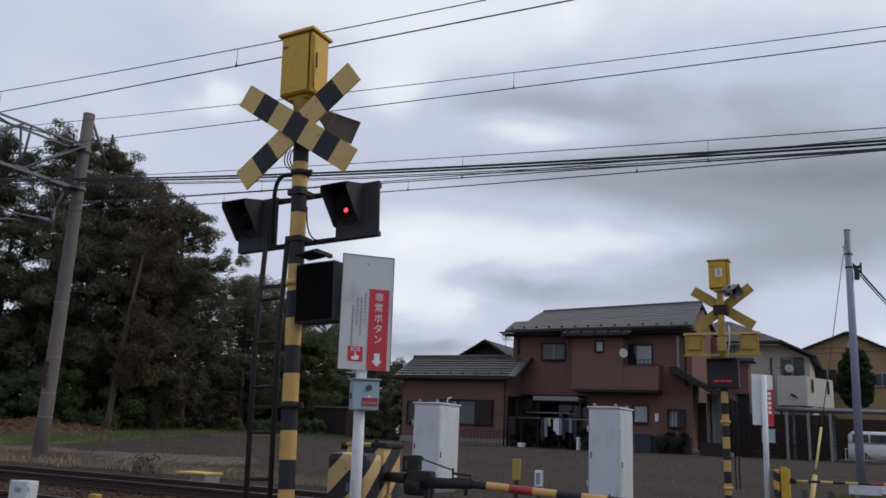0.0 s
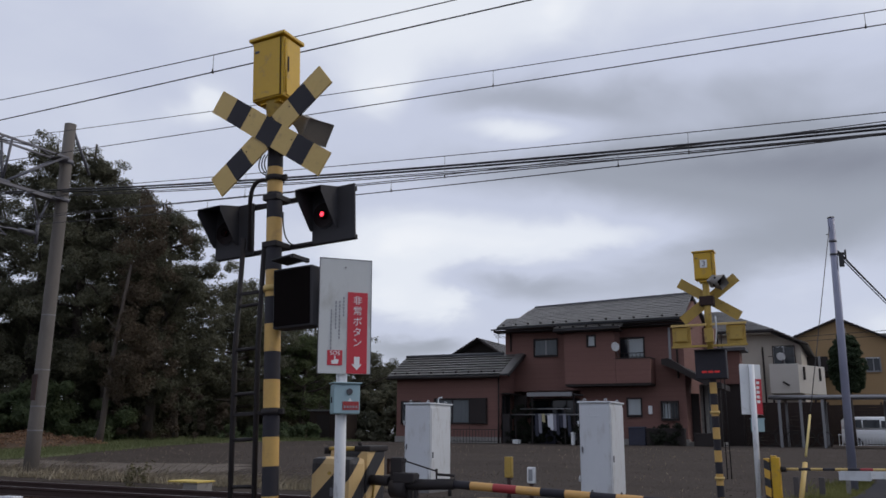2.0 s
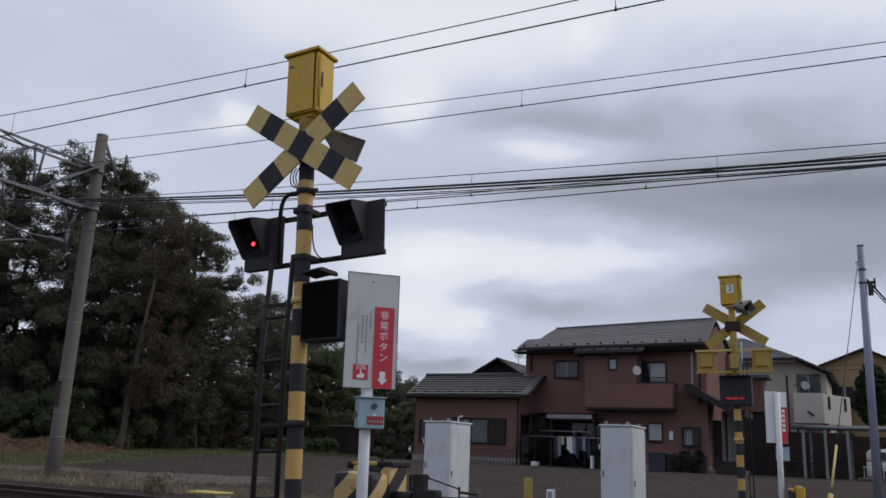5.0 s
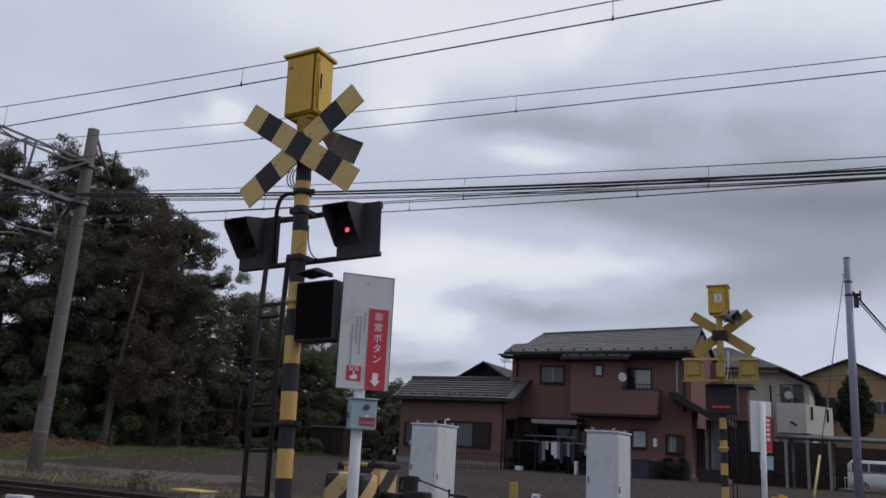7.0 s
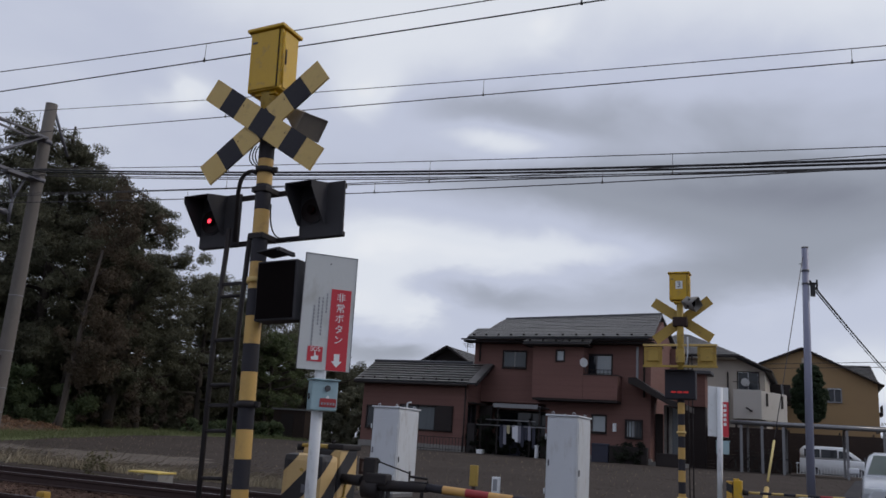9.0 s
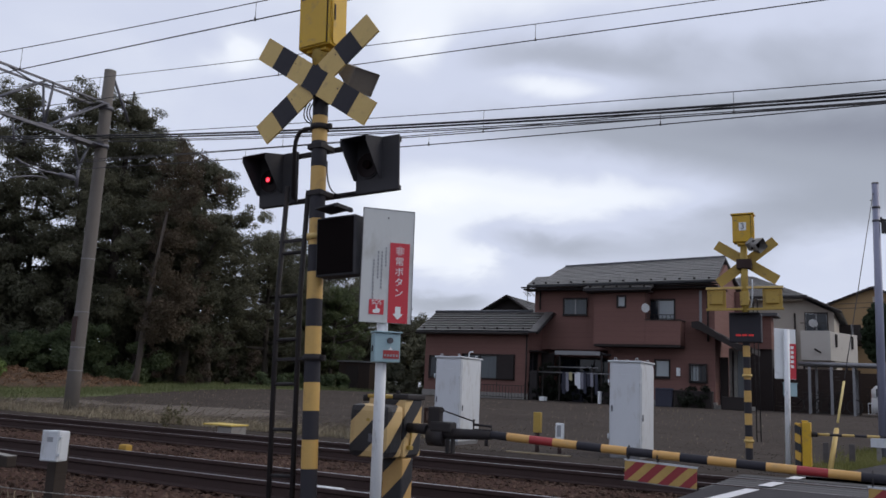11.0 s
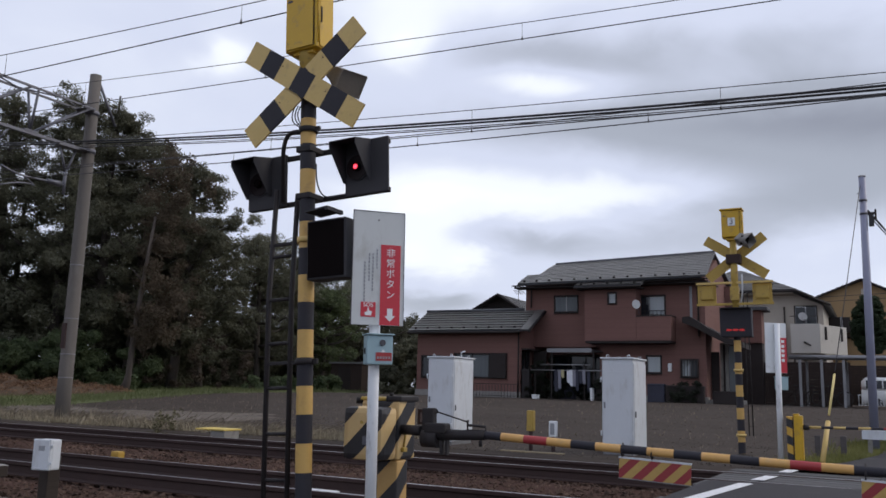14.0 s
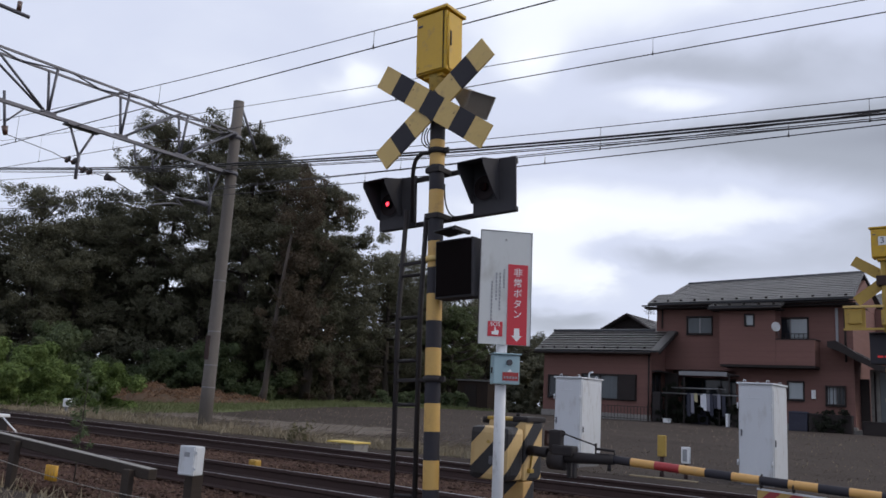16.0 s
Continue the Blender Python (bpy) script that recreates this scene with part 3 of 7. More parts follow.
def cabinet_box(w, y0, y1, z0, z1, thing_):
    body = part("cabinet", B((-w / 2, w / 2, y0, y1, z0, z1), bevel=0.012), M_YELLOW, thing_, "yellow painted steel bell cabinet")
    part("door", B((-w / 2 + 0.012, w / 2 - 0.03, y0 - 0.012, y0 - 0.001, z0 + 0.012, z1 - 0.01), bevel=0.004), M_YELLOW, body)
    lid = B((-w / 2 - 0.022, w / 2 + 0.022, y0 - 0.028, y1 + 0.022, z1 + 0.001, z1 + 0.028), bevel=0.008)
    part("lid", lid, M_YELLOW, body, "overhanging yellow lid")
    part("side_panel", B((w / 2 + 0.001, w / 2 + 0.009, y0 + 0.03, y1 - 0.02, z0 + 0.015, z1 - 0.015), bevel=0.003), M_YELLOW, body)
    part("hinge", T([(w / 2 + 0.012, y0 + 0.012, z0 + 0.03), (w / 2 + 0.012, y0 + 0.012, z1 - 0.03)], 0.007, 8), M_YELLOW, body)
    part("nameplate", B((-w / 2 + 0.03, -w / 2 + 0.07, y0 - 0.0165, y0 - 0.0125, z1 - 0.10, z1 - 0.085)), M_DARKINK, body)
    part("latch", B((w / 2 + 0.0095, w / 2 + 0.016, y0 + 0.035, y0 + 0.05, z0 + 0.2, z0 + 0.32), bevel=0.002), M_IRON, body, "dark slot of the side latch")
    for z in (z0 + 0.06, z1 - 0.08):
        part("rivet", T([(-w / 2 + 0.035, y0 - 0.0125, z), (-w / 2 + 0.035, y0 - 0.017, z)], 0.008, 8), M_YELLOWOLD, body)
    part("door_seam", B((w / 2 - 0.0285, w / 2 - 0.022, y0 - 0.006, y0 - 0.001, z0 + 0.012, z1 - 0.01)), M_IRON, body)
    part("bracket", B((-0.09, 0.09, y0 + 0.03, y1 - 0.03, z0 - 0.045, z0 - 0.001), bevel=0.008), M_YELLOW, thing_)
    return body


def lamp_unit(name, x, z, thing_, y_plate=0.10, w=0.36, h=0.40, back=None, hood=0.21):
    """Square backboard, lens and an angular sheet hood that slants back below."""
    lamp = part(name, B((x - w / 2, x + w / 2, y_plate - 0.008, y_plate + 0.008, z - h / 2, z + h / 2), bevel=0.004), M_LAMPBLACK, thing_, "matt black flashing lamp with deep visor")
    xc = x - w / 2 + 0.107
    part("housing", T([(xc, y_plate - 0.008, z), (xc, y_plate - 0.02, z)], 0.098, 24), M_LAMPBLACK, lamp)
    part("back_case", T([(x, y_plate + 0.01, z), (x, y_plate + 0.10, z)], 0.11, 20, r1=0.085), back or M_LAMPBLACK, lamp)
    part("lens", T([(xc, y_plate - 0.0205, z), (xc, y_plate - 0.024, z)], 0.092, 24, r1=0.088), M_LENS, lamp, "dark red glass lens")
    # hood of bent sheet: flat top and two slanting cheeks
    f, g = y_plate - 0.008, 0.005
    x0, x1, zt, zb = x - w / 2 + 0.002, x - w / 2 + 0.222, z + h / 2 - 0.002, z - h * 0.27
    bm = bmesh.new()
    prism(bm, [(f, zt - g), (f, zt), (f - hood, zt - 0.045), (f - hood, zt - 0.045 - g)], x0, x1, axis="x")
    for xa in (x0, x1 - g):
        prism(bm, [(f, zb), (f - 0.03, zb), (f - hood, zt - 0.09), (f - hood, zt - 0.0455 - g), (f, zt - g - 0.0005)], xa, xa + g, axis="x")
    bmesh.ops.recalc_face_normals(bm, faces=bm.faces[:])
    part("visor", bm, M_LAMPBLACK, lamp)
    return lamp


def rotor(x, y, z, thing_):
    """The small turning light in the mouth of an added dark cup: one face glows, the other is dark."""
    # added cup keeps the turned-away glow off the lens
    cup, seg = bmesh.new(), 20
    rings = [[cup.verts.new((x + r * math.cos(a), y + dy, z + r * math.sin(a))) for a in (2 * math.pi * k / seg for k in range(seg))] for r, dy in ((0.031, 0.0245), (0.031, -0.001), (0.027, -0.001), (0.027, 0.0245))]
    for a, b in zip(rings, rings[1:]):
        for k in range(seg):
            cup.faces.new((a[k], a[(k + 1) % seg], b[(k + 1) % seg], b[k]))
    bmesh.ops.recalc_face_normals(cup, faces=cup.faces[:])
    part("lamp_socket", cup, M_DULLBLACK, thing_)
    bm = bmesh.new()
    tube(bm, [(0, -0.002, 0), (0, -0.0005, 0)], 0.0145, 16, mi=0)
    # soft glow around the core, added as a dimly emitting ring
    tube(bm, [(0, -0.0003, 0), (0, 0.0004, 0)], 0.0205, 16, mi=2)
    tube(bm, [(0, 0.0005, 0), (0, 0.004, 0)], 0.0245, 16, mi=1)
    return part("turning_light", bm, [M_LIT, M_DULLBLACK, M_LITGLOW], thing_, "small red flashing light", pose(x, y, z))


NEAR_BASE = pose(-3.455, -1.75, -0.30, 0, -2.8, 0)


def near_signal():
    s = thing("crossing_signal", NEAR_BASE, "yellow and black level crossing signal with crossed boards and lamps", "crossing signal", "crossing signals")
    part("pole", banded_pole(0.0, 3.72, 0.057, 0.675, 0.193), [M_BAND, M_BLACK], s, "pole painted in yellow and black bands")
    part("footing", B((-0.2, 0.2, -0.2, 0.2, -0.15, 0.04), bevel=0.02), M_CONC, s)
    cab = cabinet_box(0.285, -0.105, 0.105, 3.715, 4.20, s)
    cab.matrix_basis = pose(0.0, 0, -0.02)
    part("neck", T([(0, 0, 3.50), (0, 0, 3.66), (0, 0, 3.70)], 0.064, 16, r1=0.088), M_YELLOWOLD, s, "yellow tapered neck")
    for ang, dy in ((35.3, -0.118), (-35.3, -0.104)):
        board = part("crossing_board", crossing_board(), [M_CREAM, M_BLACK], s, "yellow and black striped crossing board", pose(0.03, dy, 3.425, 0, ang, 0))
        for x in (-0.235, 0.235):
            part("bolt", T([(x, -0.0075, 0.03), (x, -0.012, 0.03)], 0.0045, 6), M_RAILSIDE, board)
    part("board_bracket", B((-0.05, 0.09, -0.098, -0.055, 3.33, 3.52), bevel=0.006), M_IRON, s)
    # loudspeaker horn
    bm = bmesh.new()
    rings = []
    for u, hw in ((0.0, 0.055), (0.08, 0.065), (0.27, 0.10), (0.28, 0.105)):
        rings.append([bm.verts.new((u, a * hw, b * hw * 0.85)) for a, b in ((-1, -1), (1, -1), (1, 1), (-1, 1))])
    for a, b in zip(rings, rings[1:]):
        for i in range(4):
            bm.faces.new((a[i], a[(i + 1) % 4], b[(i + 1) % 4], b[i]))
    bm.faces.new(rings[0][::-1])
    bm.faces.new([bm.verts.new(Vector(v.co) - Vector((0.012, 0, 0))) for v in rings[-1]])
    bmesh.ops.recalc_face_normals(bm, faces=bm.faces[:])
    sp = part("loudspeaker", bm, mat("brown grey horn paint", (0.22, 0.20, 0.175), (0.14, 0.125, 0.11), rough=0.6), s, "dark brown metal loudspeaker horn", pose(0.155, 0.10, 3.565, 0, 38, -20))
    part("speaker_arm", T(arc((0.05, 0.0, 3.28), (0.2, 0.02, 3.28), (0.30, 0.03, 3.42)), 0.014, 8), M_IRON, s)
    lamps = [lamp_unit("flashing_lamp", x, 2.785, s) for x in (-0.445, 0.445)]
    lights = [rotor(x - 0.068, 0.10 - 0.049, 2.785, s) for x in (-0.445, 0.445)]
    for z in (2.955, 2.60):
        part("cross_bar", B((-0.62, 0.62, 0.112, 0.138, z - 0.018, z + 0.018), bevel=0.004), M_IRON, s)
    for z in (2.92, 2.57):
        part("bar_clamp", B((-0.063, 0.063, -0.062, 0.112, z + 0.008, z + 0.05), bevel=0.006), M_IRON, s)
    part("lamp_cable", T(arc((0.03, 0.06, 2.86), (0.0, 0.09, 2.60), (0.14, 0.10, 2.60), 8) + [Vector((0.28, 0.10, 2.605))], 0.0055, 6), M_CABLE, s)
    part("goose_neck", T([(-0.26, 0.05, 2.60), (-0.25, 0.03, 2.98)] + arc((-0.24, 0.02, 2.99), (-0.23, 0.02, 3.14), (-0.10, 0.0, 3.11), 6) + [Vector((-0.04, 0, 3.09))], 0.016, 8), M_IRON, s)
    # direction indicator with a flat visor
    ind = part("direction_indicator", B((0.075, 0.40, -0.10, 0.04, 1.97, 2.39), bevel=0.012), M_LAMPBLACK, s, "matt black train direction indicator box")
    part("display_panel", B((0.088, 0.387, -0.1045, -0.1005, 1.985, 2.375)), M_DULLBLACK, ind, "unlit black display panel")
    part("visor", B((0.0, 0.19, -0.21, -0.02, -0.006, 0.006), (0.165, 0.19, -0.21, -0.02, -0.022, -0.0065), bevel=0.002), M_LAMPBLACK, ind, "", pose(0.135, 0, 2.43, 0, -5, 0))
    for z, mt in ((3.10, M_IRON), (2.28, M_CREAM), (1.42, M_IRON)):
        part("clamp", T([(0, 0, z - 0.02), (0, 0, z + 0.02)], 0.07, 16), mt, s)
        part("clamp_lug", B((0.055, 0.105, -0.012, 0.012, z - 0.018, z + 0.018), bevel=0.003), mt, s)
    lad = part("ladder", T([(-0.37, 0.03, 0.0), (-0.355, 0.03, 1.9), (-0.30, 0.03, 2.70)], 0.019, 8), M_IRON, s, "narrow dark iron ladder")
    part("stile", T([(-0.165, 0.03, 0.0), (-0.150, 0.03, 1.9), (-0.11, 0.03, 2.62)], 0.019, 8), M_IRON, lad)
    for i in range(7):
        z = 0.30 + i * 0.315
        part("rung", T([(-0.37 + z * 0.008, 0.03, z), (-0.165 + z * 0.008, 0.03, z)], 0.013, 8), M_IRON, lad)
    for z in (1.42, 2.28):
        part("ladder_tie", B((-0.36, -0.05, 0.02, 0.04, z - 0.012, z + 0.012), bevel=0.003), M_IRON, lad)
    part("conduit", T([(-0.066, 0.045, 0.0), (-0.066, 0.045, 2.5)], 0.012, 8), M_IRON, s)
    for k in range(3):
        part("cable", T(arc((-0.05 - 0.03 * k, -0.02, 3.30), (-0.12 - 0.03 * k, -0.03, 3.22 - 0.03 * k), (-0.02, -0.03, 3.12)), 0.005, 5), M_CABLE, s)
    return s, lights


signal_near, near_lights = near_signal()


def far_signal():
    """Seen from behind: yellow backs of boards and lamps."""
    s = thing("crossing_signal", pose(-1.89, 7.2, 0.10, 0, -0.6, 0), "yellow and black level crossing signal seen from its yellow back", "crossing signal", "crossing signals")
    part("pole", banded_pole(-0.02, 2.2, 0.055, 0.155, 0.173), [M_BAND, M_BLACK], s, "pole painted in yellow and black bands")
    part("upper_pole", T([(0, 0, 2.2), (0, 0, 3.34)], 0.055, 14), M_YELLOWOLD, s, "yellow painted upper pole")
    cab = cabinet_box(0.305, -0.105, 0.105, 3.345, 3.785, s)
    plate = part("number_plate", B((-0.05, 0.06, -0.125, -0.119, 3.53, 3.66)), M_WHITE, cab, "small white number plate")
    writing("number", "3", 0.13, pose(0.005, -0.1265, 3.595, 90, 0, 0), M_DARKINK, plate)
    for ang, dy in ((33.5, 0.10), (-37, 0.115)):
        part("crossing_board", B((-0.55, 0.55, -0.006, 0.006, -0.08, 0.08), bevel=0.003), M_YELLOWOLD, s, "plain yellow back of a crossing board", pose(0.02, dy, 3.05, 0, ang, 0))
    part("board_bracket", B((-0.11, 0.11, -0.08, 0.09, 2.93, 3.08), bevel=0.012), M_RAILSIDE, s, "rusty board bracket")
    bm = bmesh.new()
    box(bm, -0.02, 0.05, -0.075, 0.075, -0.075, 0.075, bevel=0.01)
    tube(bm, [(0.05, 0, 0), (0.12, 0, 0), (0.24, 0, 0)], 0.09, 4, r1=0.125, caps=False)
    part("loudspeaker", bm, M_CONC, s, "pale grey metal loudspeaker horn", pose(0.12, -0.12, 3.30, 0, 14, -38) @ pose(0, 0, 0, 45, 0, 0))
    # shade inside the open horn, painted as a black plate
    part("horn_mouth", B((0.10, 0.12, -0.07, 0.07, -0.07, 0.07)), M_DULLBLACK, s, "black plate painting the shade in the loudspeaker mouth", pose(0.12, -0.12, 3.30, 0, 14, -38))
    for x in (-0.44, 0.40):
        lamp = part("flashing_lamp", B((x - 0.145, x + 0.145, 0.04, 0.055, 2.29, 2.605), bevel=0.004), M_YELLOWOLD, s, "yellow backboard of a flashing lamp")
        part("back_case", B((x - 0.10, x + 0.10, 0.0, 0.039, 2.37, 2.58), bevel=0.015), M_YELLOWOLD, lamp)
        part("housing", T([(x, 0.056, 2.475), (x, 0.2, 2.475)], 0.12, 20), M_LAMPBLACK, lamp)
        part("visor", B((x - 0.135, x + 0.135, 0.056, 0.36, 2.615, 2.621)), M_LAMPBLACK, lamp)
    for z, mt in ((2.625, M_CREAM), (2.285, M_YELLOWOLD)):
        part("cross_bar", B((-0.59, 0.57, -0.045, -0.01, z - 0.018, z + 0.018), bevel=0.003), mt, s)
    part("lamp_bracket", B((-0.065, 0.065, -0.085, 0.03, 2.34, 2.56), bevel=0.006), M_YELLOWOLD, s)
    ind = part("direction_indicator", B((-0.235, 0.24, -0.12, 0.06, 1.76, 2.215), bevel=0.02), M_BLACK, s, "black train direction indicator with red lit characters")
    part("visor", B((-0.22, 0.23, -0.24, -0.10, 2.205, 2.213)), M_LAMPBLACK, ind)
    for k in range(3):
        part("lit_segment", B((-0.135 + 0.095 * k, -0.06 + 0.095 * k, -0.126, -0.121, 1.855, 1.885)), M_LED, ind, "row of red lit dots")
    for z in (1.25, 0.26):
        part("clamp", T([(0, 0, z - 0.02), (0, 0, z + 0.02)], 0.075, 16), M_CREAM, s)
    lad = part("ladder", T([(0.17, 0.05, 0.25), (0.17, 0.05, 2.5)], 0.009, 8), M_IRON, s, "narrow dark iron ladder")
    part("stile", T([(0.11, 0.05, 0.25), (0.11, 0.05, 2.5)], 0.008, 8), M_IRON, lad)
    for i in range(6):
        part("rung", T([(0.11, 0.05, 0.4 + 0.35 * i), (0.17, 0.05, 0.4 + 0.35 * i)], 0.006, 6), M_IRON, lad)
    part("conduit", T(arc((0.07, 0, 2.3), (0.13, -0.05, 2.4), (0.12, -0.06, 2.75)), 0.012, 8), M_CABINET, s)
    part("footing", B((-0.14, 0.14, -0.14, 0.14, -0.4, -0.03), bevel=0.02), M_SLEEPER, s)


far_signal()


# ---- emergency button posts ----
def near_button():
    s = thing("emergency_button_post", pose(-3.003, -1.645, -0.30, 0, -1.0, 0), "worn white post with emergency button box and red and white sign", "emergency button", "emergency buttons")
    part("post", T([(0, 0, 0), (0, 0, 2.3)], 0.038, 16), M_WORNWHITE, s)
    r = pose(0, 0, 0, 0, 0, 47)
    # sign front faces the road
    sign = part("sign", B((-0.1825, 0.1825, -0.062, -0.054, 1.67, 2.455), bevel=0.003), M_SIGN, s, "white enamel sign with red panel", r)
    part("sign_rim", B((-0.184, -0.1805, -0.065, -0.052, 1.668, 2.457), (0.1805, 0.184, -0.065, -0.052, 1.668, 2.457), (-0.18, 0.18, -0.065, -0.052, 2.4525, 2.457)), M_GALV, sign)
    part("red_panel", B((0.015, 0.155, -0.0655, -0.0625, 1.672, 2.225)), M_RED, sign, "red panel with white characters")
    for i, ch in enumerate("\u975e\u5e38\u30dc\u30bf\u30f3"):
        writing("character", ch, 0.066, pose(0.085, -0.0665, 2.165 - i * 0.072, 90, 0, 0), M_WHITE, sign)
    bm = bmesh.new()
    prism(bm, [(0.066, 1.785), (0.104, 1.785), (0.104, 1.735), (0.122, 1.735), (0.085, 1.695), (0.048, 1.735), (0.066, 1.735)], -0.0675, -0.066)
    part("arrow", bm, M_WHITE, sign)
    sos = part("sos_panel", B((-0.118, -0.015, -0.0655, -0.0625, 1.725, 1.825)), M_RED, sign)
    writing("sos_letters", "SOS", 0.04, pose(-0.0665, -0.0665, 1.805, 90, 0, 0), M_WHITE, sign)
    bm = bmesh.new()
    prism(bm, [(-0.09, 1.735), (-0.045, 1.735), (-0.04, 1.762), (-0.062, 1.768), (-0.062, 1.787), (-0.071, 1.787), (-0.071, 1.76), (-0.092, 1.755)], -0.0675, -0.066)
    part("hand_symbol", bm, M_WHITE, sign)
    rng = random.Random(3)
    for k, (x, top, n) in enumerate(((-0.012, 2.19, 6), (-0.040, 2.16, 11), (-0.066, 2.16, 8), (-0.096, 2.10, 13))):
        bm = bmesh.new()
        z = top
        for _ in range(n):
            hgt = rng.uniform(0.014, 0.022)
            box(bm, x - 0.005, x + 0.005, -0.0648, -0.0628, z - hgt, z)
            z -= hgt + 0.006
        part("small_print", bm, M_INK, sign)
    part("bolt", B((-0.01, 0.0, -0.068, -0.062, 2.39, 2.40)), M_GREYMETAL, sign)
    bx = part("button_box", B((-0.09, 0.09, -0.145, -0.04, 1.43, 1.625), bevel=0.01), M_BLUEBOX, s, "pale blue emergency button box", r @ pose(0.012, 0.035, -0.025))
    part("lid", B((-0.098, 0.098, -0.16, -0.035, 1.626, 1.636), bevel=0.004), M_BLUEBOX, bx)
    part("button", T([(0.015, -0.146, 1.575), (0.015, -0.158, 1.575)], 0.02, 16), M_DARKINK, bx)
    part("button_label", B((-0.03, 0.08, -0.149, -0.1455, 1.455, 1.51)), M_REDBAND, bx)
    bm = bmesh.new()
    prism(bm, [(0.005, 1.512), (0.035, 1.512), (0.02, 1.532)], -0.150, -0.1495)
    part("label_arrow", bm, M_WHITE, bx)
    part("label_print", B(*[(-0.022 + 0.02 * i, -0.010 + 0.02 * i, -0.1505, -0.1495, 1.468, 1.484) for i in range(5)]), M_INK, bx)
    part("latch", B((-0.094, -0.0905, -0.11, -0.08, 1.50, 1.54)), M_IRON, bx)
    part("strap", T([(0, 0, 1.42), (0, 0, 1.44)], 0.043, 16), M_GALV, s)
    part("footing", B((-0.14, 0.14, -0.14, 0.14, -0.1, 0.03), bevel=0.02), M_CONC, s)


near_button()


def far_button():
    s = thing("emergency_button_post", pose(-1.31, 6.9, -0.02, 0, 0.5, 0), "white emergency button post with narrow red and white sign", "emergency button", "emergency buttons")
    part("post", T([(0, 0, 0), (0, 0, 2.07)], 0.042, 14), M_WORNWHITE, s)
    r = pose(0, 0, 0, 0, 0, 38)
    sign = part("sign", B((-0.17, 0.18, 0.05, 0.058, 1.33, 2.08), bevel=0.003), M_WHITE, s, "white enamel sign with red panel", r)
    part("red_panel", B((0.045, 0.178, 0.045, 0.0495, 1.335, 1.86)), M_RED, sign)
    for i in range(5):
        part("character", B((0.09, 0.14, 0.0425, 0.0445, 1.78 - 0.07 * i, 1.825 - 0.07 * i)), M_WHITE, sign)
    bx = part("button_box", B((0.02, 0.19, 0.045, 0.14, 1.08, 1.27), bevel=0.01), M_BLUEBOX, s, "pale blue emergency button box", r)
    part("lid", B((0.01, 0.20, 0.035, 0.15, 1.271, 1.281)), M_BLUEBOX, bx)


far_button()


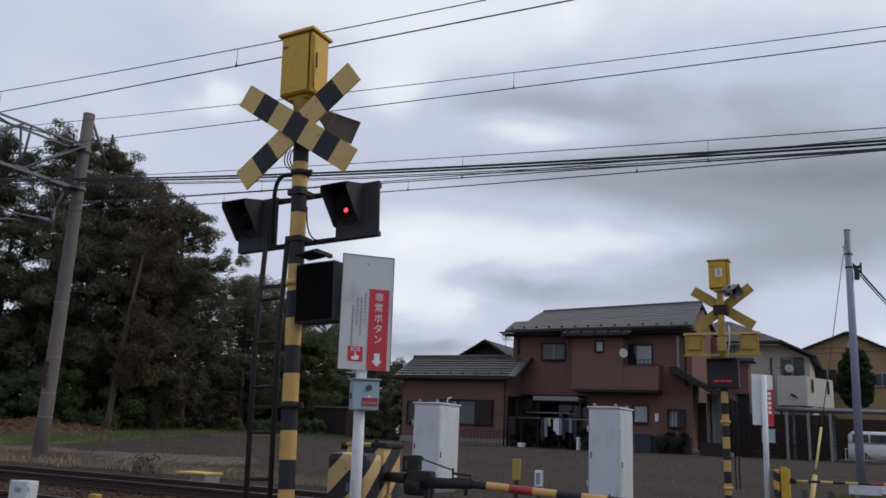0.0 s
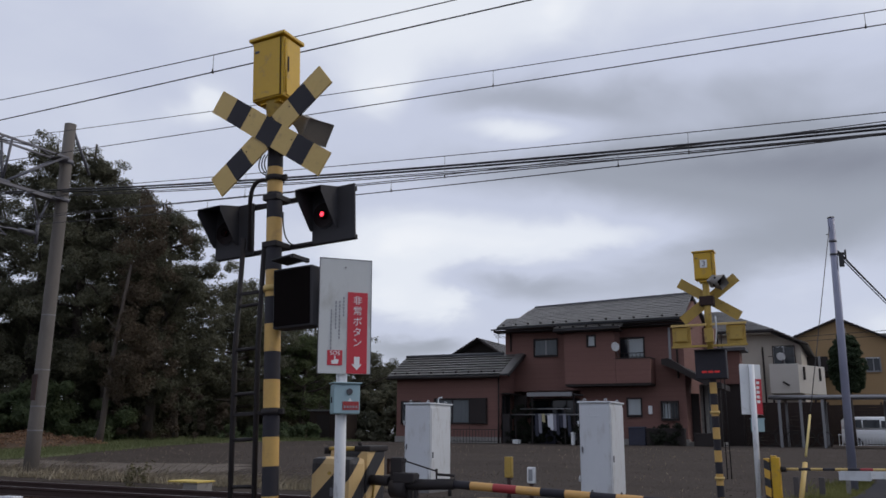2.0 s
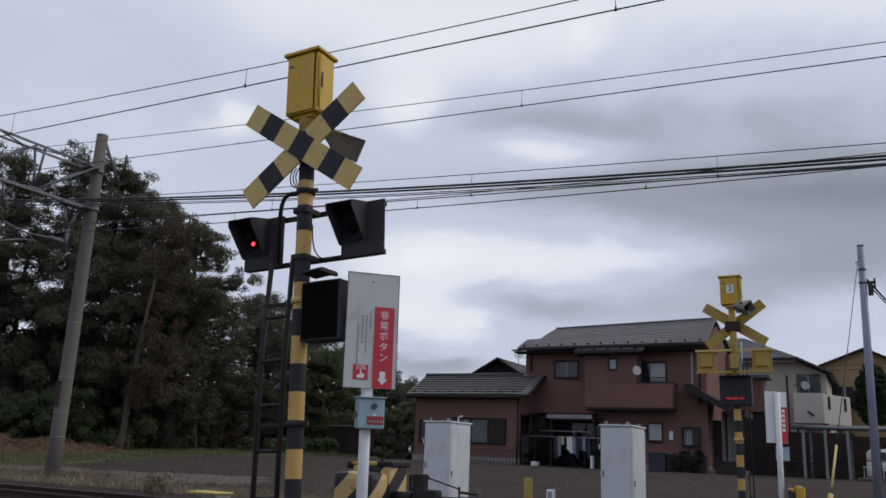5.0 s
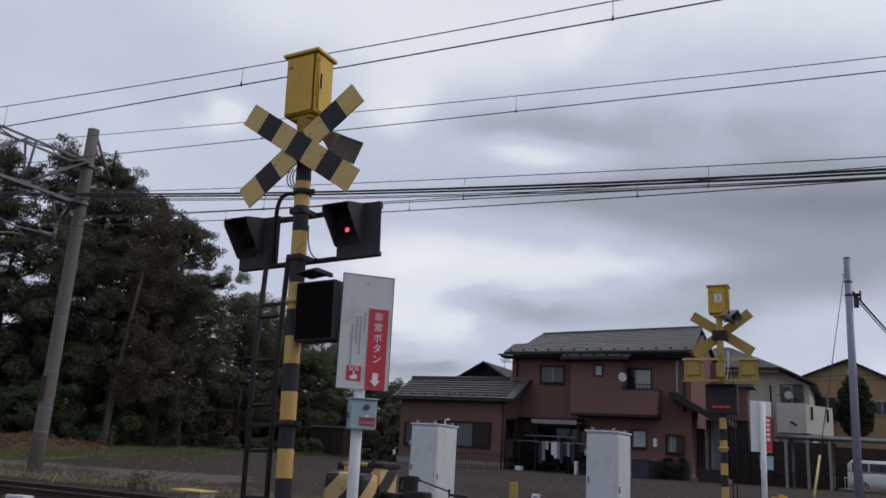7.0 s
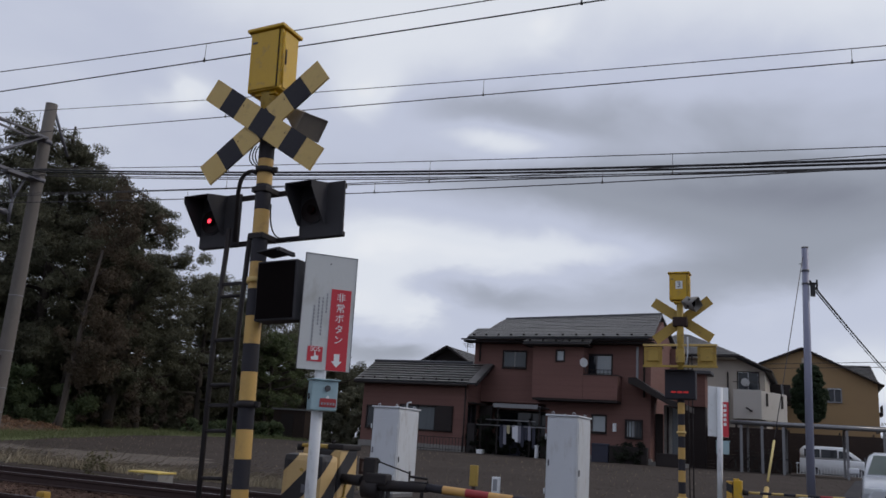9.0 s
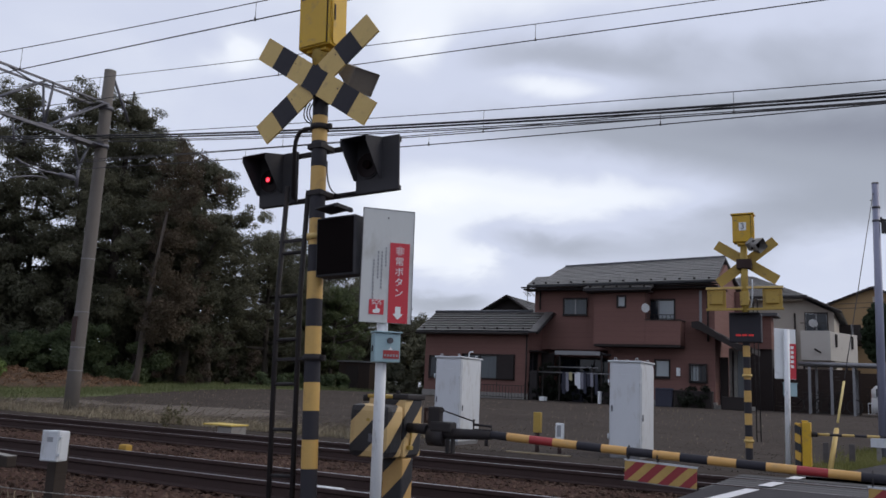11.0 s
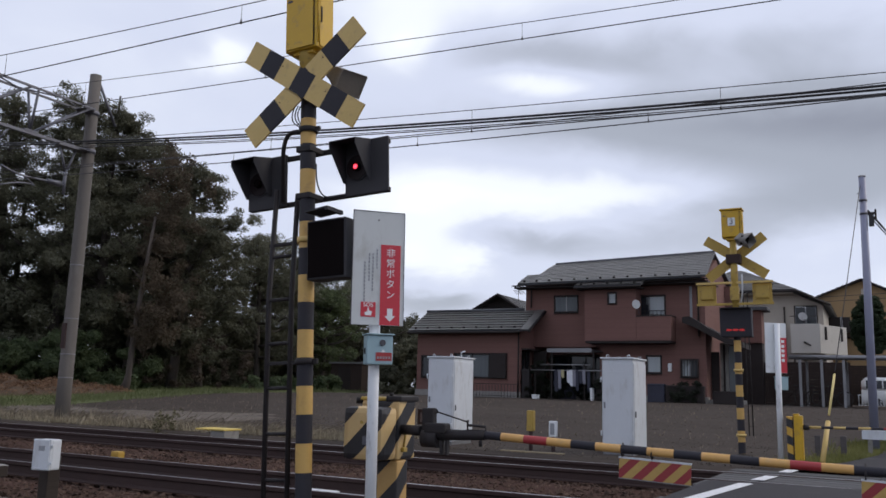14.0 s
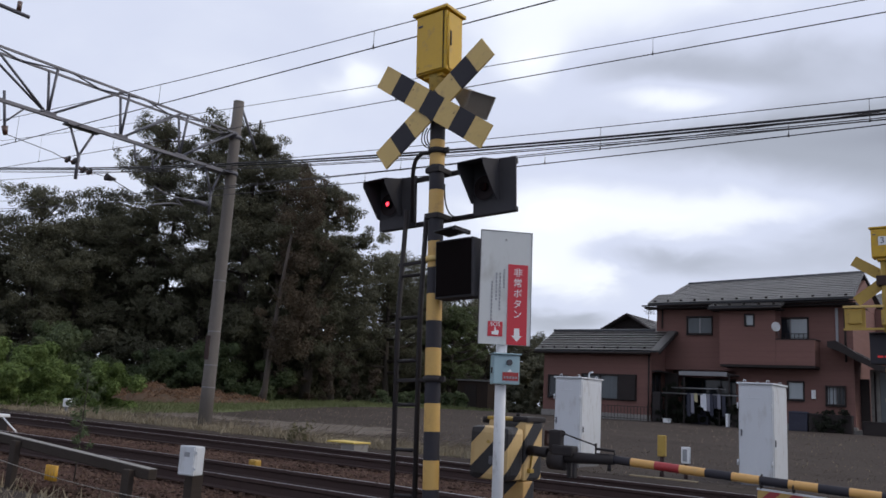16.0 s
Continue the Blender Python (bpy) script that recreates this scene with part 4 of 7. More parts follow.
# ---- barriers ----
def near_barrier():
    s = thing("crossing_barrier", pose(-3.01, -1.36, -0.364), "lowered level crossing barrier with striped machine box and long banded arm", "crossing barrier", "barriers")
    o = Vector((-0.335, -0.158, 0.885))
    at = pose(*o)
    part("pedestal", B((-0.175, -0.012, 0.062, 0.21, 0.0, 0.866), bevel=0.012), M_DIAGPOST, s, "striped rusty pedestal", pose(0, 0, -0.05))
    part("footing", B((-0.2, 0.2, -0.2, 0.25, -0.1, 0.03), bevel=0.02), M_CONC, s)
    body = part("machine_box", B((0.01, 0.325, 0.219, 0.465, -0.066, 0.345), bevel=0.022), M_DIAG, s, "yellow and black striped machine box", at)
    part("cover", B((-0.12, 0.008, 0.055, 0.318, 1.222, 1.262), bevel=0.012), M_IRON, body, "black hinged lid", at.inverted())
    part("cover", B((-0.335, -0.121, 0.055, 0.318, 1.226, 1.252), bevel=0.012), M_YELLOWOLD, body, "yellow half of the lid", at.inverted())
    part("cover_knob", T([(-0.10, 0.10, 1.262), (-0.10, 0.10, 1.285)], 0.016, 10), M_IRON, body, "", at.inverted())
    part("side_bolt", T([(-0.365, 0.10, 1.20), (-0.365, 0.10, 1.245)], 0.03, 10), M_IRON, body, "", at.inverted())
    part("cushion", B((0.0, 0.322, 0.0, 0.216, -0.064, 0.30), bevel=0.045), M_DIAG, s, "yellow and black padded cushion on the box", at)
    part("reflector", B((-0.165, -0.125, -0.166, -0.157, 0.93, 0.985), bevel=0.004), M_GALV, s)
    part("cushion_bolt", T([(-0.175, -0.158, 1.08), (-0.175, -0.166, 1.08)], 0.012, 10), M_YELLOWOLD, s)
    part("lock", B((-0.009, 0.012, 0.33, 0.36, 1.06, 1.17), (0.012, 0.03, 0.33, 0.36, 1.06, 1.08), (0.012, 0.03, 0.33, 0.36, 1.15, 1.17)), M_RAILSIDE, s, "rusty hook on the box side")
    part("hasp", B((-0.011, 0.018, 0.10, 0.15, 0.875, 0.905), bevel=0.006), M_YELLOWOLD, s)
    part("hasp_bar", T([(0.0, 0.125, 0.90), (0.0, 0.16, 1.06)], 0.007, 6), M_YELLOWOLD, s)
    hub = part("arm_head", T([(-0.01, 0.12, 1.03), (0.18, 0.06, 1.03)], 0.035, 16), M_IRON, s, "black cast arm head")
    part("pivot_drum", T([(0.20, 0.05, 0.985), (0.32, 0.05, 0.985)], 0.062, 18), M_IRON, hub)
    part("head_plate", B((0.195, 0.285, 0.02, 0.085, 1.03, 1.19), bevel=0.014), M_IRON, hub)
    part("head_block", B((0.225, 0.385, 0.0, 0.10, 1.02, 1.09), bevel=0.014), M_IRON, hub)
    for x in (0.335, 0.375):
        part("hanger", B((x, x + 0.018, 0.03, 0.07, 0.88, 1.0), bevel=0.003), M_IRON, hub)
    part("sleeve", T([(0.32, 0.05, 1.012), (0.67, 0.05, 1.023)], 0.040, 14, r1=0.031), M_IRON, hub)
    part("sleeve_bolt", T([(0.634, 0.05, 1.0), (0.634, 0.05, 0.95)], 0.013, 8), M_IRON, hub)
    part("stay", T([(0.30, 0.05, 1.165), (0.535, 0.05, 1.105)], 0.0055, 6), M_IRON, hub)
    part("stay_eye", T([(0.29 + 0.014 * math.cos(a), 0.05, 1.168 + 0.014 * math.sin(a)) for a in np.linspace(0, 6.283, 11)], 0.005, 6), M_IRON, hub)
    part("stay_loop", T([(0.536, 0.05, 1.12), (0.536, 0.05, 1.05), (0.67, 0.05, 1.05), (0.67, 0.05, 1.08), (0.545, 0.05, 1.085)], 0.009, 6), M_IRON, hub)
    k_ = 1.05

    def arm_z(x):
        return 1.021 - 0.0455 * (x - 0.78) + 0.0052 * (x - 0.78) ** 2

    # slightly bowed arm with bands of 0.16
    cols = "YRYBYBYBYBYRYBYBYBYBYRYBYBYBYBYR"
    bm = bmesh.new()
    n = len(cols)
    pts = [(x, 0.05, arm_z(x)) for x in [0.64] + [k_ * (0.75 + 0.152 * i) for i in range(n + 1)]]
    tube(bm, pts, 0.0275, 14, mi=[1] + ["YBR".index(c) for c in cols], r1=0.022)
    arm = part("arm", bm, [mat("arm yellow", (0.58, 0.33, 0.10), (0.50, 0.28, 0.085), rough=0.45, bump=0.03, stain=5, dirt=(0.4, 0.27, 0.12)), M_BLACK, M_REDBAND], s, "tapered arm banded yellow, black and red")
    for k, x0 in enumerate((1.50, 2.76)):
        x0 = k_ * x0
        za = arm_z(x0)
        b = part("warning_board", B((0, 0.43, -0.005, 0.003, -0.170, -0.055), bevel=0.002), M_WARN, arm, "red and yellow striped hanging board", pose(x0, 0.05, za, 0, 2.2, 0))
        part("board_rim", B((-0.003, 0.433, -0.008, 0.006, -0.0545, -0.044)), M_CABINET, b)
        part("board_edge", B((-0.002, 0.432, -0.0065, 0.004, -0.176, -0.1705)), M_GREYMETAL, b)
        for dx in (0.02, 0.20):
            part("strap", T([(dx, 0, -0.05), (dx, -0.035, -0.02), (dx, 0, 0.035), (dx, 0.035, -0.01), (dx, 0, -0.05)], 0.005, 5), M_IRON, b)


near_barrier()


def far_barrier():
    s = thing("crossing_barrier", pose(-1.07, 6.9, -0.02), "far yellow barrier machine with lowered thin banded arm", "crossing barrier", "barriers")
    part("guard_plate", B((-0.14, -0.06, -0.08, 0.10, 0.0, 0.70), bevel=0.01), M_DIAGFAR, s, "yellow and black striped guard plate")
    part("machine_box", B((-0.045, 0.075, -0.06, 0.14, 0.0, 0.715), bevel=0.015), M_YELLOW, s)
    part("box_cap", B((-0.05, 0.03, -0.03, 0.10, 0.716, 0.74), bevel=0.006), M_YELLOW, s)
    hub = part("arm_head", T([(0.08, 0.0, 0.55), (0.16, 0.0, 0.55)], 0.04, 12), M_IRON, s)
    bm = bmesh.new()
    cols = "YBYBYBRYBYBYBYRYB"
    tube(bm, [(0.16 + 0.16 * i, 0, 0.553 + 0.018 * 0.16 * i) for i in range(len(cols) + 1)], 0.019, 10, mi=["YBR".index(c) for c in cols])
    arm = part("arm", bm, [M_CREAM, M_BLACK, M_REDBAND], s, "thin arm banded yellow and black")
    part("hanging_plate", B((0.84, 1.25, -0.005, 0.005, 0.42, 0.54), bevel=0.002), M_CABINET, arm, "pale grey hanging plate")


far_barrier()

# ---- lineside cabinets and posts ----
def relay_cabinet(x, y):
    s = thing("relay_cabinet", pose(x, y, -0.10), "pale grey steel relay cabinet standing on the gravel beside the track", "relay cabinet", "relay cabinets")
    w, d, h = 0.515, 0.84, 1.60
    part("body", B((0, w, 0, d, 0.12, h), bevel=0.012), M_CABINET, s)
    part("plinth", B((0.01, w - 0.01, 0.01, d - 0.01, -0.1, 0.12), bevel=0.015), M_GREYMETAL, s)
    part("roof", B((-0.025, w + 0.025, -0.03, d + 0.03, h + 0.001, h + 0.03), bevel=0.01), M_CABINET, s, "overhanging pale grey lid")
    door = part("door", B((0.025, w - 0.025, -0.014, -0.001, 0.16, h - 0.06), bevel=0.005), M_CABINET, s)
    part("handle", B((0.04, 0.06, -0.035, -0.015, 0.80, 0.90), bevel=0.004), M_GALV, door)
    part("louvre", B((0.12, 0.36, -0.02, -0.0145, h - 0.22, h - 0.20), bevel=0.002), M_CABINET, door)
    side = part("side_door", B((w + 0.001, w + 0.013, 0.03, d - 0.03, 0.16, h - 0.06), bevel=0.005), M_CABINET, s)
    part("handle", B((w + 0.014, w + 0.03, 0.07, 0.09, 0.66, 0.76), bevel=0.004), M_DARKINK, side)
    part("side_louvre", B((w + 0.0135, w + 0.018, 0.2, 0.5, h - 0.26, h - 0.24)), M_CABINET, side)
    for z in (0.35, 1.22):
        part("hinge", T([(-0.012, -0.012, z), (-0.012, -0.012, z + 0.09)], 0.012, 8), M_CABINET, s)
        part("hinge", T([(w - 0.005, -0.022, z), (w - 0.005, -0.022, z + 0.09)], 0.010, 8), M_CABINET, s)
    for ex, ey in ((0.08, 0.06), (w - 0.08, 0.06), (0.08, d - 0.06), (w - 0.08, d - 0.06)):
        part("lifting_eye", T([(ex + 0.022 * math.cos(a), ey, h + 0.05 + 0.024 * math.sin(a)) for a in np.linspace(-0.9, math.pi + 0.9, 10)], 0.0055, 6), M_CABINET, s)
    return s


cab_a = relay_cabinet(-7.30, 7.0)
part("vent_pipe", T([(0.42, 0.5, 1.56), (0.42, 0.5, 1.70)] + arc((0.42, 0.5, 1.70), (0.42, 0.5, 1.74), (0.50, 0.5, 1.74), 4), 0.014, 8), M_CABINET, cab_a)
relay_cabinet(-4.03, 7.0)


def small_post(x, y, h, w, m, label, bar=None):
    s = thing("marker_post", pose(x, y, -0.06), label, "marker post")
    part("foot", T([(0, 0, -0.1), (0, 0, h * 0.52)], w * 0.26, 10), M_RAILSIDE, s)
    part("head", B((-w / 2, w / 2, -w * 0.35, w * 0.35, h * 0.5, h), bevel=0.015), m, s)
    part("face_plate", B((-w * 0.28, w * 0.28, -w * 0.35 - 0.006, -w * 0.35 - 0.001, h * 0.57, h * 0.93)), bar or m, s)


small_post(-5.22, 6.85, 0.68, 0.13, M_YELLOWOLD, "short yellow painted marker post beside the track")
small_post(-4.84, 6.9, 0.52, 0.13, M_WHITE, "short white post with a dark bar beside the track", M_INK)
wal = thing("cable_trough", pose(-5.05, 6.45, -0.06), "low worn yellow and white concrete trough lid beside the rails", "cable trough")
part("lid", B((-0.55, 0.55, -0.08, 0.08, 0.0, 0.035), bevel=0.01), mat("worn yellow concrete", (0.26, 0.20, 0.10), (0.15, 0.125, 0.095), rough=0.9, stain=6, bump=0.3, dirt=(0.09, 0.07, 0.055)), wal)

yb = thing("cable_box", pose(-10.95, 5.65, -0.08), "low concrete cable box with a yellow lid", "cable box")
part("body", B((-0.08, 0.26, -0.2, 0.2, -0.1, 0.15), bevel=0.012), M_CONC, yb)
part("lid", B((-0.42, 0.28, -0.24, 0.24, 0.151, 0.18), bevel=0.006), mat("yellow lid", (0.60, 0.44, 0.10), (0.5, 0.38, 0.1), rough=0.6), yb, "flat yellow lid")
ob = thing("track_beacon", pose(-9.9, 2.35, -0.22), "small orange yellow beacon between the tracks", "track beacon")
part("body", B((-0.08, 0.08, -0.065, 0.065, 0, 0.145), bevel=0.03), mat("orange plastic", (0.42, 0.25, 0.03), (0.30, 0.18, 0.03), rough=0.6, dirt=(0.16, 0.10, 0.04)), ob)
pad = thing("track_box", pose(-5.24, 0.72, -0.19), "flat pale cover box between the rails", "track box")
part("cover", B((-0.25, 0.25, -0.20, 0.20, 0.0, 0.075), bevel=0.025), M_WORNWHITE, pad)

jb = thing("junction_box", pose(-6.25, -1.55, -0.5), "pale grey junction box on a dark timber post", "junction box")
part("post", B((-0.155, -0.04, -0.02, 0.10, 0, 0.80), bevel=0.01), M_SLEEPER, jb)
bx = part("box", B((-0.085, 0.085, -0.14, -0.03, 0.70, 0.95), bevel=0.015), M_CABINET, jb, "pale grey plastic box", pose(0, 0, 0, 0, 0, 12))
lid = part("lid", B((-0.088, 0.088, -0.165, -0.142, 0.70, 0.955), bevel=0.01), M_CABINET, bx)
for x0, x1, z0, z1 in ((-0.078, 0.078, 0.935, 0.945), (-0.078, 0.078, 0.71, 0.72), (-0.078, -0.068, 0.721, 0.934), (0.068, 0.078, 0.721, 0.934)):
    part("lid_rib", B((x0, x1, -0.171, -0.1655, z0, z1)), M_CABINET, lid)
part("lid_print", B((-0.03, 0.03, -0.1675, -0.1655, 0.86, 0.90)), M_INK, lid)
for z in (0.75, 0.89):
    part("clip", B((0.086, 0.108, -0.165, -0.14, z, z + 0.02), bevel=0.004), M_CABINET, bx)
    part("gland", T([(-0.086, -0.09, z), (-0.13, -0.09, z)], 0.018, 10), M_CABINET, bx)
    part("gland_nut", T([(-0.105, -0.09, z), (-0.118, -0.09, z)], 0.026, 6), M_CABINET, bx)


def old_fence():
    s = thing("guard_rail", pose(0, 0, 0), "old grey guard rail of used timbers beside the track", "guard rail")
    bm = bmesh.new()
    path = [(-6.98, 0.13), (-10.05, 0.27), (-14, 0.32), (-22, 0.33)]
    prism(bm, [(x, z + 0.042) for x, z in path] + [(x, z - 0.055) for x, z in path[::-1]], -1.55, -1.45)
    bmesh.ops.bevel(bm, geom=[e for e in bm.edges], offset=0.008, segments=1, affect="EDGES")
    beam = part("top_rail", bm, M_SLEEPER, s, "dark square timber beam")
    # light on the beam's top, painted as a separate pale strip
    bm = bmesh.new()
    prism(bm, [(x, z + 0.047) for x, z in path] + [(x, z + 0.0425) for x, z in path[::-1]], -1.547, -1.453)
    part("worn_top", bm, M_CONC, beam, "pale strip painting the light on top of the beam")
    for x in (-7.25, -9.45, -11.6, -13.8, -16):
        part("post", B((x - 0.06, x + 0.06, -1.62, -1.551, -0.6, 0.14 + max(0, (-7 - x)) * 0.05 if x > -10.1 else 0.27), bevel=0.012), M_SLEEPER, s)
    bm = bmesh.new()
    for k in range(118):
        x = -9.6 + 0.0465 * k
        z = -0.055 + (0.020 * (x + 6.9) ** 2 if x > -6.9 else 0.016 * (x + 6.9) ** 2)
        tube(bm, [(x - 0.017, -1.72, z), (x, -1.72, z), (x + 0.017, -1.72, z)], 0.006 if k % 2 else 0.0035, 5)
    part("chain", bm, M_CONC, s, "pale grey chain of small links")
    for x, top in ((-4.12, 0.12), (-9.6, 0.08)):
        part("chain_post", T([(x, -1.72, -0.45), (x, -1.72, top)], 0.02, 8), M_RAILSIDE, s)


old_fence()
fl = thing("insulator_guard", pose(-8.95, -1.45, -0.12), "small ribbed orange plastic guard on the fence", "cable guard")
for i in range(4):
    part("rib", T([(i * 0.055, 0, 0), (i * 0.055, 0, 0.16)], 0.025, 8), mat("orange guard", (0.6, 0.33, 0.03), rough=0.5) if i == 0 else bpy.data.materials["orange guard"], fl)


# ---- masts, gantry and wires ----
def mast(x, y, z0, z1, r0, r1, label):
    s = thing("concrete_mast", pose(x, y, z0), label, "mast", "overhead line masts")
    bm = bmesh.new()
    tube(bm, [(0, 0, (z1 - z0) * k / 6) for k in range(7)], r0, 20, r1=r1)
    part("shaft", bm, M_CONCPOLE, s)
    part("cap", T([(0, 0, z1 - z0), (0, 0, z1 - z0 + 0.03)], r1 * 1.02, 20), M_CONC, s)
    for z in (6.53, 7.52):
        part("band", T([(0, 0, z - z0 - 0.05), (0, 0, z - z0 + 0.05)], r1 * 1.22, 20), M_GALV, s)
    part("plate", B((-0.07, 0.07, -r0 - 0.012, -r0 * 0.9, 1.9, 2.5)), M_RAILSIDE, s)
    for z in (1.2, 1.75, 2.6, 3.9):
        rr = (r0 + (r1 - r0) * z / (z1 - z0)) * 1.012
        part("strap", T([(0, 0, z), (0, 0, z + 0.03)], rr, 20), M_GREYMETAL, s)
    return s


GX = -17.1
mast(GX - 0.03, 7.0, -0.25, 8.5, 0.172, 0.14, "tall grey spun concrete mast beside the railway")
mast(GX, -3.4, -0.5, 8.5, 0.21, 0.155, "tall grey spun concrete mast on the near side of the railway")


def gantry():
    """Three-chord lattice beam: two chords above, one below, joined by open V struts."""
    s = thing("gantry", pose(GX, 0, 0), "grey steel lattice gantry spanning the tracks between masts", "gantry")
    yr, yl, zt, zb, hw = 6.9, -3.3, 7.57, 6.53, 0.19
    for dx in (-hw, hw):
        part("top_chord", B((dx - 0.024, dx + 0.024, yl, yr, zt - 0.022, zt + 0.022)), M_GALV, s)
    part("bottom_chord", B((-0.045, 0.045, yl, yr, zb - 0.035, zb + 0.035)), M_GALV, s)
    nodes = (0.3, 1.98, 3.72, 5.35)
    for k, y in enumerate(nodes):
        for dx in (-hw, hw):
            part("strut", T([(0, y, zb), (dx, y - 0.02, zt)], 0.03, 6), M_GALV, s)
        part("node_plate", B((-0.055, 0.055, y - 0.16, y + 0.16, zb + 0.036, zb + 0.075)), M_GALV, s)
    for y, top in ((1.98, 0.55), (1.98, 3.55), (3.72, 5.15), (5.35, 6.8), (0.3, -1.2)):
        for dx in (-hw, hw):
            part("diagonal", T([(0, y, zb), (dx, top, zt)], 0.028, 6), M_GALV, s)
    n = 11
    for i in range(n):
        a, b = yl + (yr - yl) * i / n, yl + (yr - yl) * (i + 1) / n
        part("lacing", T([(-hw if i % 2 else hw, a, zt), (hw if i % 2 else -hw, b, zt)], 0.02, 6), M_GALV, s)
    up = part("top_arm", T([(0, -2.6, 8.55), (0, 1.28, 8.49)], 0.045, 8), M_GALV, s, "raised arm with insulators")
    part("arm_post", T([(0, -2.4, 7.6), (0, -2.4, 8.55)], 0.05, 8), M_GALV, up)
    for y_ in (1.05, -0.8):
        part("insulator", T([(0, y_, 8.54), (0, y_, 8.74)], 0.05, 10), M_CERAMIC, up)
    for z in (zb - 0.05, zt - 0.045):
        part("end_plate", B((-0.2, 0.2, 6.6, 6.9, z, z + 0.014)), M_GALV, s)
    part("mast_stay", T([(0.05, 7.05, 8.36), (0.1, 7.62, 7.35)], 0.035, 8), M_GALV, s, "slanting stay on the mast head")
    for y, w in ((6.40, 0.24), (2.79, 0.30), (-0.6, 0.3)):
        h = part("hanger", T([(0, y - w, zb - 0.04), (0, y, zb - 0.70)], 0.028, 6), M_GALV, s, "hanging steel support")
        part("hanger_leg", T([(0, y + w, zb - 0.04), (0, y, zb - 0.68)], 0.028, 6), M_GALV, h)
        part("hanger_stem", T([(0, y, zb - 0.62), (0, y, zb - 1.22)], 0.038, 8), M_GALV, h)
        part("hanger_plate", B((-0.12, 0.12, y - w - 0.1, y + w + 0.1, zb - 0.075, zb - 0.036)), M_GALV, h)
    for y in (4.15, 4.62):
        h = part("hanger", T([(0, y - 0.05, zb - 0.04), (0, y + 0.05, zb - 0.5)], 0.022, 6), M_GALV, s, "short hanging bracket")
        part("hanger_leg", T([(0, y + 0.22, zb - 0.04), (0, y + 0.02, zb - 0.32)], 0.018, 6), M_GALV, h)
    left = part("pull_off_post", T([(0, 1.02, 6.75), (0, 1.15, 5.95)], 0.03, 8), M_GALV, s, "short post with insulator under the beam")
    part("pull_off_brace", T([(0, 1.5, zb), (0, 1.12, 6.1)], 0.02, 6), M_GALV, left)
    part("insulator", T([(0, 1.14, 6.02), (0, 1.18, 5.84)], 0.065, 12, r1=0.045), M_CERAMIC, left)
    arm = part("steady_arm", T([(0, 6.36, 5.53), (0, 6.0, 5.53)] + arc((0, 5.7, 5.52), (0, 5.2, 5.46), (0, 4.75, 5.62), 6), 0.026, 8), M_GALV, s, "curved steady arm")
    part("insulator", T([(0, 6.28, 5.53), (0, 6.14, 5.535), (0, 5.92, 5.54)], 0.075, 12, r1=0.05), M_GALV, arm)
    part("contact_arm", T(arc((0, 5.62, 5.35), (0, 5.3, 5.40), (0, 4.7, 5.14), 6), 0.02, 6), M_GALV, arm)
    part("arm_link", T([(0, 5.35, 5.49), (0, 5.62, 5.35)], 0.018, 6), M_GALV, arm)
    arm = part("steady_arm", T([(0, -0.5, 5.6)] + arc((0, -0.8, 5.62), (0, -1.3, 5.65), (0, -1.8, 5.54), 5), 0.024, 8), M_GALV, s, "curved steady arm")
    for y, z in ((2.66, 5.70), (3.04, 5.56)):
        ins = part("insulator_string", T([(0, y - 0.2, z + 0.01), (0, y + 0.12, z - 0.04)], 0.02, 8), M_CERAMIC, s, "brown insulator string")
        for k in range(2):
            part("disc", T([(0, y - 0.12 + 0.15 * k, z + 0.005), (0, y - 0.08 + 0.15 * k, z - 0.01)], 0.085, 14), M_IRON, ins)
    part("insulator", T([(0, 3.50, 5.545), (0, 3.62, 5.53), (0, 3.74, 5.54)], 0.09, 12, r1=0.03), M_IRON, s, "bell-shaped insulator on the pull-off wire")
    part("pull_off_wire", T([(0, 1.2, 5.86), (0, 2.2, 5.76), (0, 3.04, 5.56), (0, 3.6, 5.535), (0, 4.75, 5.2)], 0.009, 6), M_WIRE, s)


gantry()


def line(name, f, y, x0, x1, r, material, label, n=36):
    pts = [(x0 + (x1 - x0) * k / n, y(x0 + (x1 - x0) * k / n) if callable(y) else y, f(x0 + (x1 - x0) * k / n)) for k in range(n + 1)]
    ob = part(name, T(pts, r, 6), material)
    return tagged(ob, label, "overhead wire", "overhead wires")


def hung(a, b, c, lo=-26.0, hi=6.0):
    """Height of a wire along the line: a shallow curve, straight on beyond the span."""
    def f(x):
        u = min(hi, max(lo, x))
        return a * u * u + b * u + c + (2 * a * u + b) * (x - u) * (1.0 if x < u else 0.2)
    return f


a_up, a_lo = hung(0.00203, 0.0043, 5.319), hung(0.0002, -0.0041, 5.118)
b_up, b_lo = hung(0.00094, -0.0393, 6.188), hung(0.00025, -0.0297, 5.989)
f_up, f_lo = hung(0.00084, -0.0471, 4.869), hung(0.0, -0.0393, 4.594)
g_lo = hung(0.0013, -0.01274, 4.579)
g_up = hung(0.0014, -0.0130, 4.745)
PAIRS = ((a_up, a_lo, 0.53, (-15.2, -10.8, -6.44, -1.9, 2.6)), (b_up, b_lo, 4.33, (-22.0, -18.4, -14.0, -9.3, -4.42, 0.6, 5.0)), (f_up, f_lo, 4.36, (-12.9, -9.1, -5.24, -1.62, 2.0)), (g_up, g_lo, 4.40, (-9.97, -6.2, -2.58, 1.1)))
